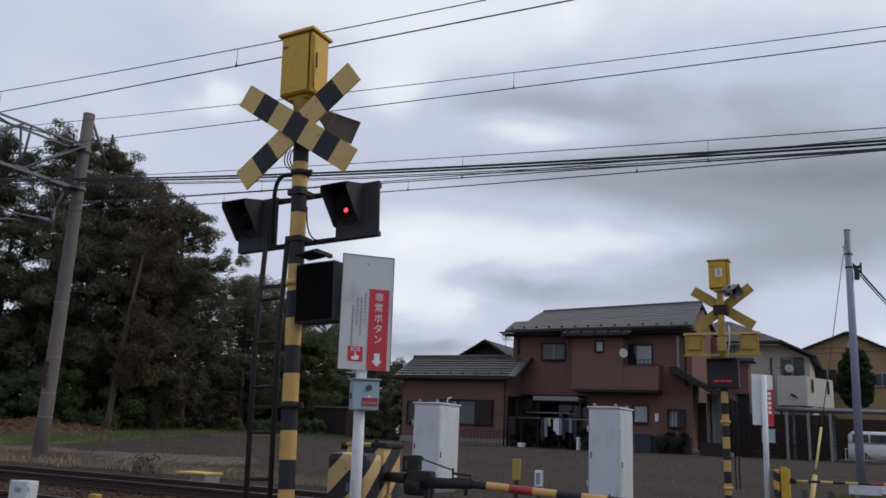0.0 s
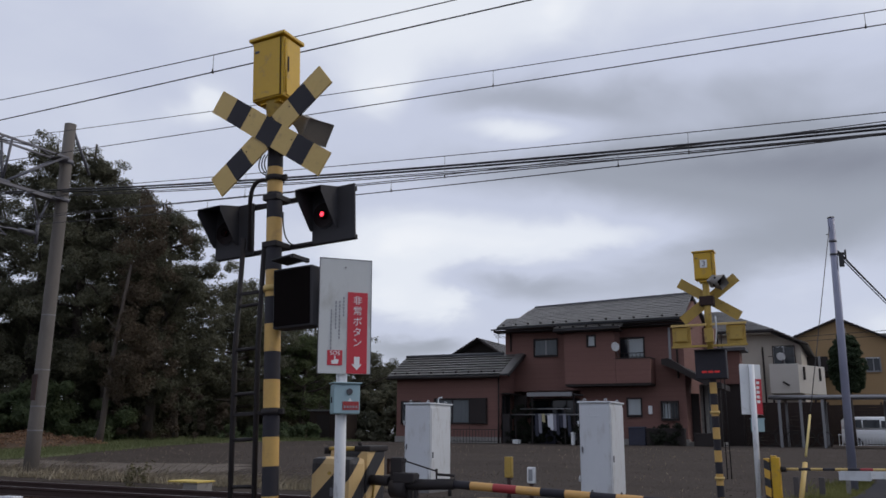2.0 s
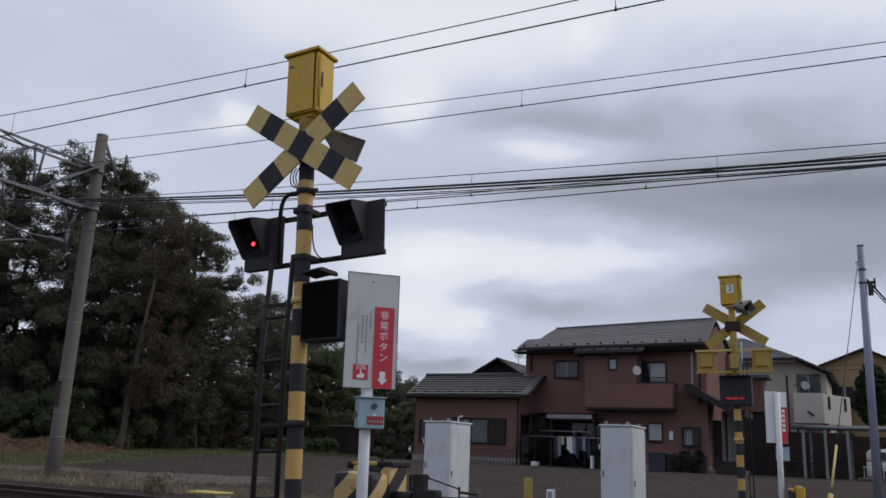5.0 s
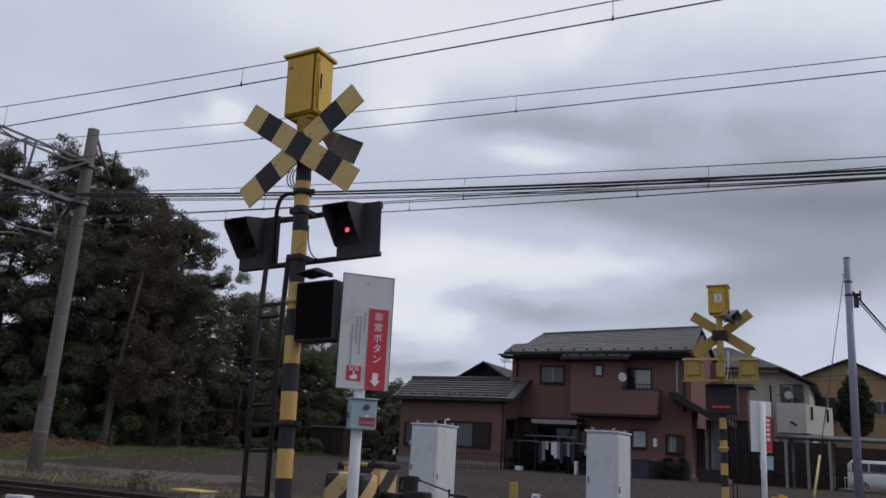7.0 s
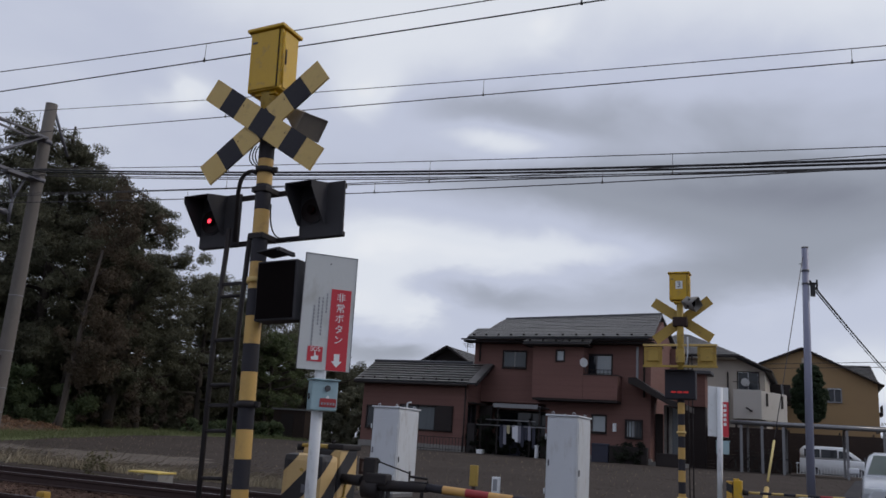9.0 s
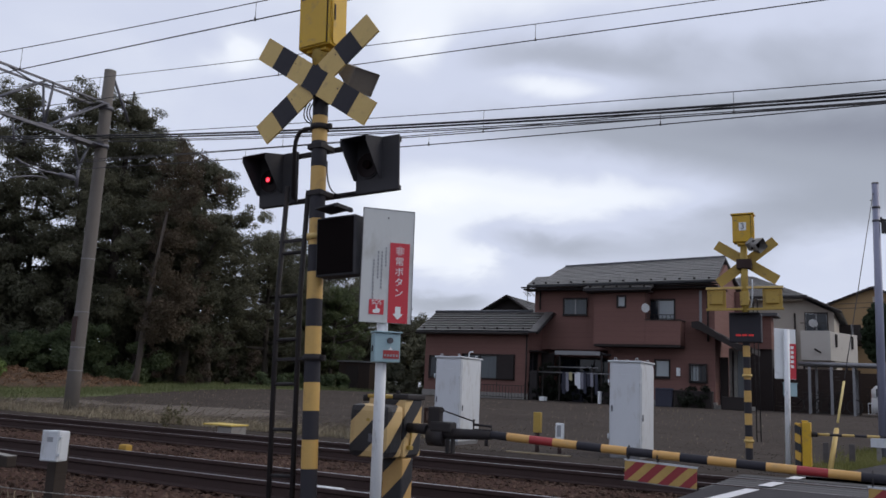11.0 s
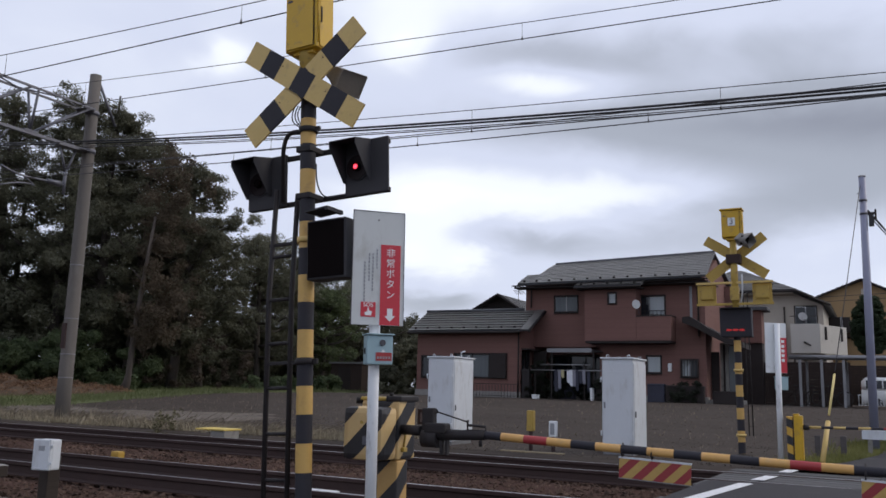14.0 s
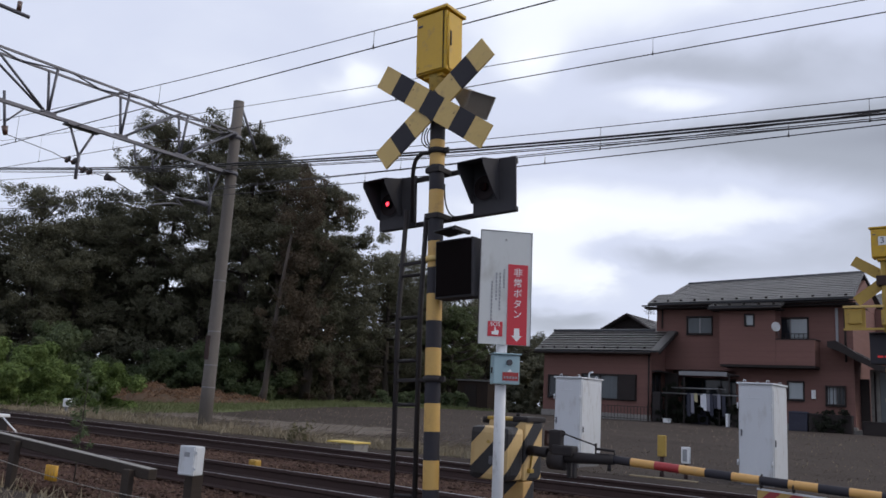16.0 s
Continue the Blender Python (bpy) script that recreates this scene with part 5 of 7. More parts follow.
for up, lo, y, drops in PAIRS:
    line("messenger_wire", up, y, -62, 30, 0.0062, M_WIRE, "thin dark messenger wire above the track", 92)
    line("contact_wire", lo, y, -62, 30, 0.0078, M_WIRE, "thin dark contact wire above the track", 92)
    for x in drops:
        d = part("dropper", T([(x, y, lo(x)), (x, y, up(x))], 0.0035, 5), M_WIRE)
        tagged(d, "short thin dropper hanging between overhead wires", "overhead wire", "droppers")
        part("clip", T([(x, y, lo(x) - 0.012), (x, y, lo(x) + 0.045)], 0.016, 6, r1=0.006), M_WIRE, d)
for dz, r, dy in ((0.0, 0.021, 0.0), (-0.035, 0.019, 0.06), (-0.085, 0.008, 0.1), (-0.15, 0.010, 0.0)):
    line("feeder_cable", hung(0.0016, -0.0424, 5.565 + dz), 6.85 + dy, -62, 30, r, M_CABLE if r > 0.015 else M_WIRE, "black sagging cable strung along the railway", 92)


def utility_pole():
    s = thing("utility_pole", pose(-0.08, 10.5, 0.54, 0, 0.55, 0) @ Matrix.Scale(0.64, 4), "slim blue grey steel utility pole with cable fittings", "utility pole")
    part("shaft", T([(0, 0, -0.95), (0, 0, 3.5), (0, 0, 7.08)], 0.118, 18, r1=0.095), M_STEELPOLE, s)
    part("cap", T([(0, 0, 7.08), (0, 0, 7.12)], 0.098, 18), M_CONC, s)
    for z in (6.35, 5.95):
        part("band", T([(0, 0, z), (0, 0, z + 0.06)], 0.112, 18), M_GALV, s)
    part("bracket", B((0.1, 0.32, -0.03, 0.03, 5.95, 6.02), (0.28, 0.33, -0.03, 0.03, 5.8, 6.1)), M_IRON, s)
    part("spike", T([(-0.16, 0, 6.6), (0.0, 0, 6.6)], 0.012, 6), M_IRON, s)
    part("cable_box", B((0.12, 0.26, -0.06, 0.06, 5.6, 5.95), bevel=0.02), M_CABLE, s)
    g = thing("guy_wire", pose(0, 0, 0), "thin steel guy wire with a yellow tube guard", "guy wire")
    base, tip = Vector((-0.75, 6.77, 0.05)), Vector((-0.07, 10.5, 4.95))
    part("wire", T([base.lerp(tip, 0.27), tip], 0.007, 6), M_WIRE, g)
    part("lower_guard", T([base, base.lerp(tip, 0.115)], 0.036, 10), M_CREAM, g, "wide pale yellow foot guard")
    part("guard", T([base.lerp(tip, 0.135), base.lerp(tip, 0.26)], 0.018, 10), mat("pale yellow guard", (0.62, 0.50, 0.20), (0.55, 0.44, 0.18), rough=0.6), g, "pale yellow tube guard")
    for k, r in ((0, 0.020), (1, 0.012)):
        pts = [Vector((0.03, 10.5, 4.42 - 0.07 * k)).lerp(Vector((4.77, 46, 5.43 - 0.1 * k)), u) - Vector((0, 0, 0.12 * 4 * u * (1 - u) * (1 + 0.3 * k))) for u in np.linspace(0, 1, 14)]
        tagged(part("overhead_cable", T(pts, r, 6), M_CABLE), "black cable sagging from the utility pole", "overhead cable", "street cables")
    p2 = thing("utility_pole", pose(5.2, 46.5, 0.3), "far grey utility pole among the houses", "utility pole")
    part("shaft", T([(0, 0, 0), (0, 0, 6.5)], 0.15, 12, r1=0.12), M_CONCPOLE, p2)
    part("crossarm", B((-0.7, 0.7, -0.05, 0.05, 6.0, 6.1)), M_GALV, p2)
    for k, (z, z2) in enumerate(((7.4, 8.6), (7.1, 8.9))):
        tagged(part("overhead_cable", T([(-22, 52, z), (-8, 52, z - 0.2), (6, 50, z + 0.1), (30, 46, z2)], 0.018, 5), M_CABLE), "thin dark street cable above the houses", "overhead cable", "street cables")


utility_pole()


# ---- houses ----
def wall(name, x0, x1, z0, z1, y, thick, holes, material, parent, label=""):
    """An upright wall along x with openings (x0, x1, z0, z1) through it."""
    xs = sorted({x0, x1, *[h[0] for h in holes], *[h[1] for h in holes]})
    zs = sorted({z0, z1, *[h[2] for h in holes], *[h[3] for h in holes]})
    bm = bmesh.new()
    for a, b in zip(xs, xs[1:]):
        for c, d in zip(zs, zs[1:]):
            if any(h[0] <= a and b <= h[1] and h[2] <= c and d <= h[3] for h in holes):
                continue
            box(bm, a, b, y, y + thick, c, d)
    bmesh.ops.remove_doubles(bm, verts=bm.verts[:], dist=1e-4)
    return part(name, bm, material, parent, label)


def window(parent, x0, x1, z0, z1, y, panes=2, pane_mats=(None,), sill=True, frame=None, proud=0.06, sash=None):
    frame = frame or M_DARKTRIM
    t = 0.05
    w = part("window", B((x0 - t, x1 + t, y - proud, y + 0.08, z1, z1 + t), (x0 - t, x1 + t, y - proud, y + 0.08, z0 - t, z0), (x0 - t, x0, y - proud, y + 0.08, z0, z1), (x1, x1 + t, y - proud, y + 0.08, z0, z1)), frame, parent)
    for k in range(panes):
        a, b = x0 + (x1 - x0) * k / panes, x0 + (x1 - x0) * (k + 1) / panes
        part("pane", B((a + 0.02, b - 0.02, y + 0.03 + 0.02 * (k % 2), y + 0.04 + 0.02 * (k % 2), z0 + 0.02, z1 - 0.02)), pane_mats[k % len(pane_mats)] or M_DARKGLASS, w)
        for c in (a, b - 0.03):
            part("sash", B((c, c + 0.03, y + 0.02, y + 0.07, z0, z1)), sash or M_ALU, w)
    if sill:
        part("sill", B((x0 - t, x1 + t, y - proud - 0.05, y, z0 - t - 0.03, z0 - t - 0.001)), frame, w)
    return w


def tiled_slope(name, a, b, c, d, parent, tile=0.3, course=0.27, label="", snow=True, step=0.075):
    """A roof slope of single tiles: a-b along the eave, d-c along the ridge."""
    a, b, c, d = (Vector(v) for v in (a, b, c, d))
    n = (b - a).cross(d - a).normalized()
    if n.z < 0:
        n = -n
    rows = max(3, round((d - a).length / course))
    vs, fs = [], []
    back = (d - a).normalized() * 0.06
    base = [a, b, c, d, a - n * 0.06, b - n * 0.06, c - n * 0.06, d - n * 0.06]
    bm = bmesh.new()
    q = [bm.verts.new(v) for v in base]
    for f in ((0, 1, 2, 3), (7, 6, 5, 4), (0, 4, 5, 1), (1, 5, 6, 2), (2, 6, 7, 3), (3, 7, 4, 0)):
        bm.faces.new([q[i] for i in f])
    deck = part(name, bm, M_ROOFTILE, parent, label)
    for r in range(rows):
        lo0, lo1 = a.lerp(d, r / rows), b.lerp(c, r / rows)
        hi0, hi1 = a.lerp(d, min(1, (r + 1.12) / rows)), b.lerp(c, min(1, (r + 1.12) / rows))
        cols = max(2, round((lo1 - lo0).length / tile))
        for k in range(cols):
            u, v = k / cols + 0.0006, (k + 1) / cols - 0.0006
            lift = n * (step + random.uniform(-0.003, 0.003))
            p = [lo0.lerp(lo1, u), lo0.lerp(lo1, v), hi0.lerp(hi1, v), hi0.lerp(hi1, u)]
            i = len(vs)
            vs += [p[0] + back + n * 0.012, p[1] + back + n * 0.012, p[0] + lift, p[1] + lift, p[2] + n * 0.02, p[3] + n * 0.02]
            fs += [(i, i + 1, i + 3, i + 2), (i + 2, i + 3, i + 4, i + 5), (i, i + 2, i + 5), (i + 1, i + 4, i + 3)]
    me = bpy.data.meshes.new("roof_tiles")
    me.from_pydata([tuple(v) for v in vs], [], fs)
    me.materials.append(M_ROOFTILES)
    o = new("roof_tiles", me)
    o.parent = deck
    tagged(o, kind="stuff")
    if snow:
        for k in range(int((b - a).length / 0.6)):
            p = a.lerp(b, (k + 0.5) / int((b - a).length / 0.6)).lerp(d.lerp(c, 0.5), 0) + (d - a) * 0.10
            part("snow_guard", B((p.x - 0.05, p.x + 0.05, p.y - 0.02, p.y + 0.02, p.z + 0.03, p.z + 0.10)), M_DARKTRIM, deck)
    return deck


M_ROOFTILES = leaf_mat("grey glazed roof tiles", (0.078, 0.073, 0.071), (0.135, 0.127, 0.122), 0.0, 0.42)
M_ROOFTILES.node_tree.nodes["Principled BSDF"].inputs["Roughness"].default_value = 0.38


def main_house():
    h = thing("house", pose(0, 0, 0), "two-storey brown red clad house with grey tiled roofs", "house", "houses")
    y, z0 = 30.0, 0.5
    holes = [(-13.13, -12.05, 4.58, 5.3), (-9.42, -8.06, 4.3, 5.2), (-8.86, -8.28, 1.85, 2.55), (-7.37, -6.72, 1.7, 2.4), (-14.4, -11.0, 0.75, 2.95)]
    wall("wall", -14.6, -6.35, z0, 5.85, y, 0.15, holes, M_BRICKWALL, h, "brown red clad front wall")
    part("side_wall", B((-6.5, -6.35, y + 0.15, 37.0, z0, 5.9)), M_BRICKWALL, h)
    part("side_wall", B((-14.6, -14.45, y + 0.15, 37.0, z0, 5.9)), M_BRICKWALL, h)
    part("back_wall", B((-14.45, -6.5, 36.85, 37.0, z0, 5.9)), M_BRICKWALL, h)
    for x0, x1 in ((-6.5, -6.35), (-14.6, -14.45)):
        bm = bmesh.new()
        prism(bm, [(30.0, 5.91), (37.0, 5.91), (33.2, 7.2)], x0, x1, "x")
        part("gable", bm, M_BRICKWALL, h)
    part("floor_slab", B((-14.45, -6.5, y + 0.16, 36.8, 3.2, 3.35)), M_DARKTRIM, h)
    part("foundation", B((-14.7, -6.3, y - 0.03, 30.3, z0, 0.85)), M_CONC, h)
    window(h, *holes[0], y, 2, (M_GREYPANE, M_GREYPANE))
    window(h, *holes[1], y, 2, (M_DARKGLASS, M_CURTAIN))
    window(h, *holes[2], y, 1, (M_CURTAIN,))
    window(h, *holes[3], y, 2, (M_CURTAIN, M_DARKGLASS), proud=0.12)
    window(h, -13.9, -11.3, 0.75, 2.6, 31.6, 3, (M_DARKGLASS,), sill=False, sash=M_DARKTRIM)
    part("recess_wall", B((-14.44, -13.96, 31.6, 31.7, 0.6, 3.1), bevel=0.005), M_BRICKWALL, h)
    part("recess_wall", B((-11.24, -10.9, 31.6, 31.7, 0.6, 3.1), bevel=0.005), M_BRICKWALL, h)
    part("recess_lintel", B((-13.96, -11.24, 31.6, 31.7, 2.66, 3.1), bevel=0.005), M_BRICKWALL, h)
    for x_ in (-14.46, -10.9):
        part("recess_side", B((x_, x_ + 0.06, 30.16, 31.59, 0.6, 3.1)), M_BRICKWALL, h)
    part("recess_ceiling", B((-14.39, -10.91, 30.16, 31.59, 3.05, 3.1)), M_DARKTRIM, h)
    part("terrace_floor", B((-14.15, -11.01, 29.6, 31.58, 0.5, 0.74), bevel=0.01), M_CONC, h)
    # upper bay standing out over the terrace
    bay = [(-10.3, -9.98, 4.82, 5.26)]
    wall("bay_wall", -11.4, -9.1, 3.18, 5.62, 29.05, 0.12, bay, M_BRICKWALL, h, "brown red clad front of the upper bay")
    for x0 in (-11.4, -9.22):
        part("bay_side", B((x0, x0 + 0.12, 29.171, 29.998, 3.18, 5.62)), M_BRICKWALL, h)
    window(h, *bay[0], 29.05, 1, (M_CURTAIN,), sill=False)
    rail = part("window_rail", B((-9.45, -8.0, y - 0.16, y - 0.13, 4.52, 4.55), (-9.45, -8.0, y - 0.16, y - 0.13, 4.36, 4.38)), M_DARKTRIM, h)
    for k in range(9):
        part("bar", B((-9.43 + 0.175 * k, -9.41 + 0.175 * k, y - 0.155, y - 0.135, 4.25, 4.52)), M_DARKTRIM, rail)
    # grille over the small window
    g = part("grille", B((-7.42, -6.67, y - 0.2, y - 0.18, 2.38, 2.41)), M_DARKTRIM, h)
    part("bottom_bar", B((-7.42, -6.67, y - 0.2, y - 0.18, 1.68, 1.71)), M_DARKTRIM, g)
    for k in range(6):
        part("bar", B((-7.4 + 0.14 * k, -7.37 + 0.14 * k, y - 0.2, y - 0.18, 1.71, 2.38)), M_DARKTRIM, g)
    part("balcony", B((-9.095, -7.6, y - 0.95, y - 0.001, 3.18, 4.22), bevel=0.015), M_BRICKWALL, h, "solid clad balcony front")
    part("balcony_cap", B((-9.09, -7.57, y - 0.97, y - 0.002, 4.221, 4.26)), M_DARKTRIM, h)
    part("balcony_floor", B((-11.38, -7.62, y - 0.93, y - 0.002, 3.08, 3.179)), M_DARKTRIM, h)
    dish = part("satellite_dish", T([(0, 0, 0), (0, 0.03, 0), (0, 0.06, 0)], 0.20, 20, r1=0.08), M_WHITE, h, "round white satellite dish", pose(-9.06, y - 1.02, 4.75, 12, 0, -15))
    part("dish_arm", T([(0, 0.05, -0.03), (0, 0.15, -0.45)], 0.02, 6), M_GALV, dish)
    # roofs
    part("ridge", T([(-14.35, 33.5, 7.39), (-6.34, 32.9, 7.53)], 0.075, 8), M_ROOFTILE, h)
    tiled_slope("front_roof", (-14.75, 29.25, 5.86), (-6.1, 29.05, 5.91), (-6.22, 30.82, 6.64), (-14.98, 31.15, 6.53), h, tile=0.33, course=0.34, label="grey tiled lower front roof slope", step=0.045)
    tiled_slope("front_roof", (-14.34, 31.16, 6.534), (-6.22, 30.83, 6.644), (-6.34, 32.9, 7.50), (-14.42, 33.5, 7.36), h, tile=0.33, course=0.34, label="grey tiled upper front roof slope", snow=False, step=0.045)
    tiled_slope("back_roof", (-6.05, 37.75, 5.86), (-15.0, 37.75, 5.86), (-14.3, 33.5, 7.36), (-6.34, 32.9, 7.50), h, snow=False)
    tiled_slope("front_eave", (-11.75, 28.6, 5.58), (-8.75, 28.6, 5.58), (-8.75, 29.3, 5.80), (-11.75, 29.3, 5.80), h, label="lower grey tiled eave over the bay", step=0.045)
    part("soffit", B((-14.95, -6.1, 29.35, 30.0, 5.66, 5.74), (-11.7, -8.8, 28.75, 29.34, 5.44, 5.5)), M_DARKTRIM, h)
    part("gutter", T([(-15.0, 29.2, 5.76), (-11.77, 29.2, 5.80)], 0.035, 8), M_DARKTRIM, h)
    part("gutter", T([(-8.73, 29.2, 5.76), (-6.05, 29.2, 5.80)], 0.035, 8), M_DARKTRIM, h)
    part("gutter", T([(-11.75, 28.55, 5.48), (-8.75, 28.55, 5.50)], 0.035, 8), M_DARKTRIM, h)
    part("barge_board", B((-6.04, -5.98, 29.25, 29.4, 5.72, 5.9)), M_DARKTRIM, h)
    for x, zb in ((-14.3, 4.8), (-6.62, 3.4)):
        part("downpipe", T([(x, y - 0.08, 5.7), (x, y - 0.08, zb)], 0.04, 8), M_DARKTRIM, h)
    # porch roof at the corner and the lean-to over the terrace
    bm = bmesh.new()
    prism(bm, [(-7.15, 3.94), (-6.7, 3.76), (-6.1, 3.42), (-5.4, 3.05), (-4.75, 2.9), (-4.75, 3.12), (-5.4, 3.3), (-6.1, 3.7), (-6.44, 3.94), (-6.85, 4.2), (-7.15, 4.17)], 29.1, 29.985)
    prism(bm, [(-6.3, 3.50), (-5.4, 3.05), (-4.75, 2.9), (-4.75, 3.12), (-5.4, 3.3), (-6.3, 3.85)], 29.99, 31.6)
    part("porch_roof", bm, M_DARKTRIM, h, "dark curved porch roof")
    part("porch_post", B((-4.95, -4.85, 29.3, 29.4, 0.5, 2.9)), M_DARKTRIM, h)
    part("porch_wall", B((-5.98, -5.64, 31.2, 31.35, 0.5, 3.2)), M_CONC, h, "grey porch wall")
    part("porch_pipe", T([(-5.8, 31.12, 3.1), (-5.8, 31.12, 0.75)], 0.035, 8), M_DARKTRIM, h)
    part("porch_panel", B((-5.62, -5.3, 31.22, 31.35, 0.5, 3.1)), M_GREYPANE, h, "grey porch side panel")
    part("entrance_door", B((-6.34, -6.0, 31.12, 31.19, 0.6, 2.8)), M_DARKTRIM, h)
    part("porch_step", B((-6.3, -4.9, 29.4, 31.1, 0.5, 0.75), bevel=0.02), M_CONC, h)
    part("corner_strip", B((-6.98, -6.88, y - 0.05, y - 0.002, 4.2, 5.6)), M_ALU, h, "pale corner strip")
    wing = part("rear_wing", B((-6.34, -5.85, 35.4, 36.4, z0, 6.2), (-5.849, -4.7, 35.4, 36.4, 3.45, 5.0)), M_BRICKWALL, h, "brown clad rear wing")
    part("wing_top", B((-5.84, -4.4, 35.1, 36.6, 5.001, 5.15), bevel=0.01), M_ROOFTILE, wing)
    # recess shade put in as a solid dark-coloured block
    part("wing_recess", B((-5.848, -4.72, 35.6, 36.4, z0, 3.449)), M_DARKTRIM, wing, "dark block standing for the shaded recess under the rear wing")
    can = part("terrace_canopy", B((-12.9, -10.85, 28.3, 29.98, 2.70, 2.76), bevel=0.01), M_GALV, h, "grey terrace canopy")
    for x in (-12.7, -10.8):
        part("canopy_post", B((x - 0.03, x + 0.03, 28.35, 28.41, 0.5, 2.72)), M_DARKTRIM, can)
    part("canopy_end", B((-12.9, -10.85, 28.26, 28.299, 2.62, 2.80)), M_ALU, can)
    # shade between wing and terrace, put in as a dark panel
    part("storm_shutter", B((-14.1, -13.5, 29.75, 29.85, 0.5, 2.75), bevel=0.01), M_DARKTRIM, h, "dark panel standing in for the shade beside the terrace")
    part("meter_box", B((-7.95, -7.8, y - 0.1, y - 0.001, 1.9, 2.25)), M_WHITE, h)
    # single-storey wing standing out before the main wall
    wh, yw = [(-17.45, -14.86, 1.47, 2.53), (-19.2, -18.25, 1.47, 2.42)], 28.3
    wall("wing_wall", -19.5, -14.17, z0, 3.74, yw, 0.15, wh, M_BRICKWALL, h, "brown red clad wing wall")
    part("wing_side", B((-19.5, -19.35, yw + 0.151, 31.85, z0, 3.74)), M_BRICKWALL, h)
    part("wing_side", B((-14.32, -14.17, yw + 0.151, 29.995, 2.72, 3.74), (-14.32, -14.17, 29.55, 29.995, z0, 2.719)), M_BRICKWALL, h, "brown red clad side of the wing")
    part("wing_back", B((-19.5, -14.61, 31.86, 32.0, z0, 3.74)), M_BRICKWALL, h)
    part("wing_foundation", B((-19.55, -14.14, yw - 0.06, yw - 0.003, z0, 0.86), bevel=0.008), M_CONC, h)
    window(h, *wh[0], yw, 3, (M_GREYPANE, M_GREYPANE, M_DARKGLASS), sill=False, sash=M_DARKTRIM)
    window(h, *wh[1], yw, 2, (M_DARKGLASS,))
    part("shutter_box", B((-15.6, -14.83, yw - 0.16, yw - 0.065, 1.45, 2.56), bevel=0.008), M_DARKTRIM, h, "dark shutter box beside the window")
    door = part("side_door", B((-14.27, -14.25, yw + 0.152, 29.549, 0.6, 2.715)), M_DARKGLASS, h, "dark glazed sliding door in the wing's side")
    for yy in (yw + 0.152, 28.95, 29.50):
        part("stile", B((-14.249, -14.20, yy, yy + 0.05, 0.6, 2.715)), M_DARKTRIM, door)
    part("door_threshold", B((-14.32, -14.12, yw + 0.152, 29.549, z0, 0.599)), M_CONC, door)
    part("door_hood", B((-14.168, -13.75, yw + 0.1, 29.7, 2.74, 2.80), bevel=0.01), M_DARKTRIM, h)
    for x0, x1 in ((-19.5, -19.35), (-14.32, -14.17)):
        bm = bmesh.new()
        prism(bm, [(28.30, 3.741), (29.995, 3.741), (29.995, 4.52)], x0, x1, "x")
        part("wing_gable", bm, M_BRICKWALL, h)
    tiled_slope("wing_roof", (-19.80, 27.86, 3.58), (-14.04, 27.86, 3.58), (-14.04, 29.97, 4.66), (-19.90, 29.97, 4.66), h, tile=0.33, course=0.29, label="grey tiled wing roof slope")
    tiled_slope("wing_verge", (-14.035, 27.86, 3.60), (-13.63, 27.86, 3.60), (-13.63, 29.97, 4.68), (-14.035, 29.97, 4.68), h, tile=0.4, course=0.29, label="grey verge tiles at the end of the wing roof", snow=False, step=0.03)
    tiled_slope("wing_roof", (-14.64, 32.4, 3.58), (-19.90, 32.4, 3.58), (-19.90, 29.99, 4.66), (-14.64, 29.99, 4.66), h, snow=False)
    part("verge_board", T([(-13.60, 27.86, 3.53), (-13.60, 29.96, 4.60)], 0.06, 6), M_DARKTRIM, h)
    part("wing_ridge", T([(-19.92, 29.95, 4.72), (-14.66, 29.95, 4.72)], 0.07, 8), M_ROOFTILE, h)
    part("wing_gutter", T([(-19.80, 27.80, 3.50), (-14.04, 27.80, 3.50)], 0.055, 8), M_DARKTRIM, h)
    part("wing_downpipe", T([(-14.24, 28.23, 3.5), (-14.24, 28.23, 0.6)], 0.035, 8), M_DARKTRIM, h)


main_house()

lau = thing("laundry_rack", pose(0, 0, 0), "washing on two poles of a laundry rack before the house", "laundry rack")
for z, x0, x1, yy in ((2.08, -13.2, -10.9, 28.2), (1.83, -13.5, -10.1, 27.9)):
    part("pole", T([(x0, yy, z), (x1, yy, z)], 0.025, 8), M_ALU, lau)
for x in (-13.35, -11.1):
    part("stand", B((x - 0.018, x + 0.018, 28.03, 28.07, 0.5, 2.1)), M_DARKTRIM, lau)
rl = random.Random(8)
M_CLOTHPALE = mat("pale yellow laundry", (0.42, 0.38, 0.22), (0.34, 0.31, 0.2), rough=0.9, stain=4, bump=0.2)
M_CLOTHGREY = mat("grey laundry", (0.22, 0.22, 0.26), (0.16, 0.16, 0.2), rough=0.9, stain=4, bump=0.2)
WASH = [(M_CLOTHDARK, "dark"), (M_CLOTHGREY, "grey"), (M_CLOTHPALE, "pale yellow"), (M_CLOTH, "white"), (M_CLOTH, "white"), (M_CLOTHGREY, "grey"), (M_CLOTHDARK, "dark"), (M_CLOTHDARK, "dark"), (M_CLOTHGREY, "grey"), (M_CLOTHDARK, "dark")]
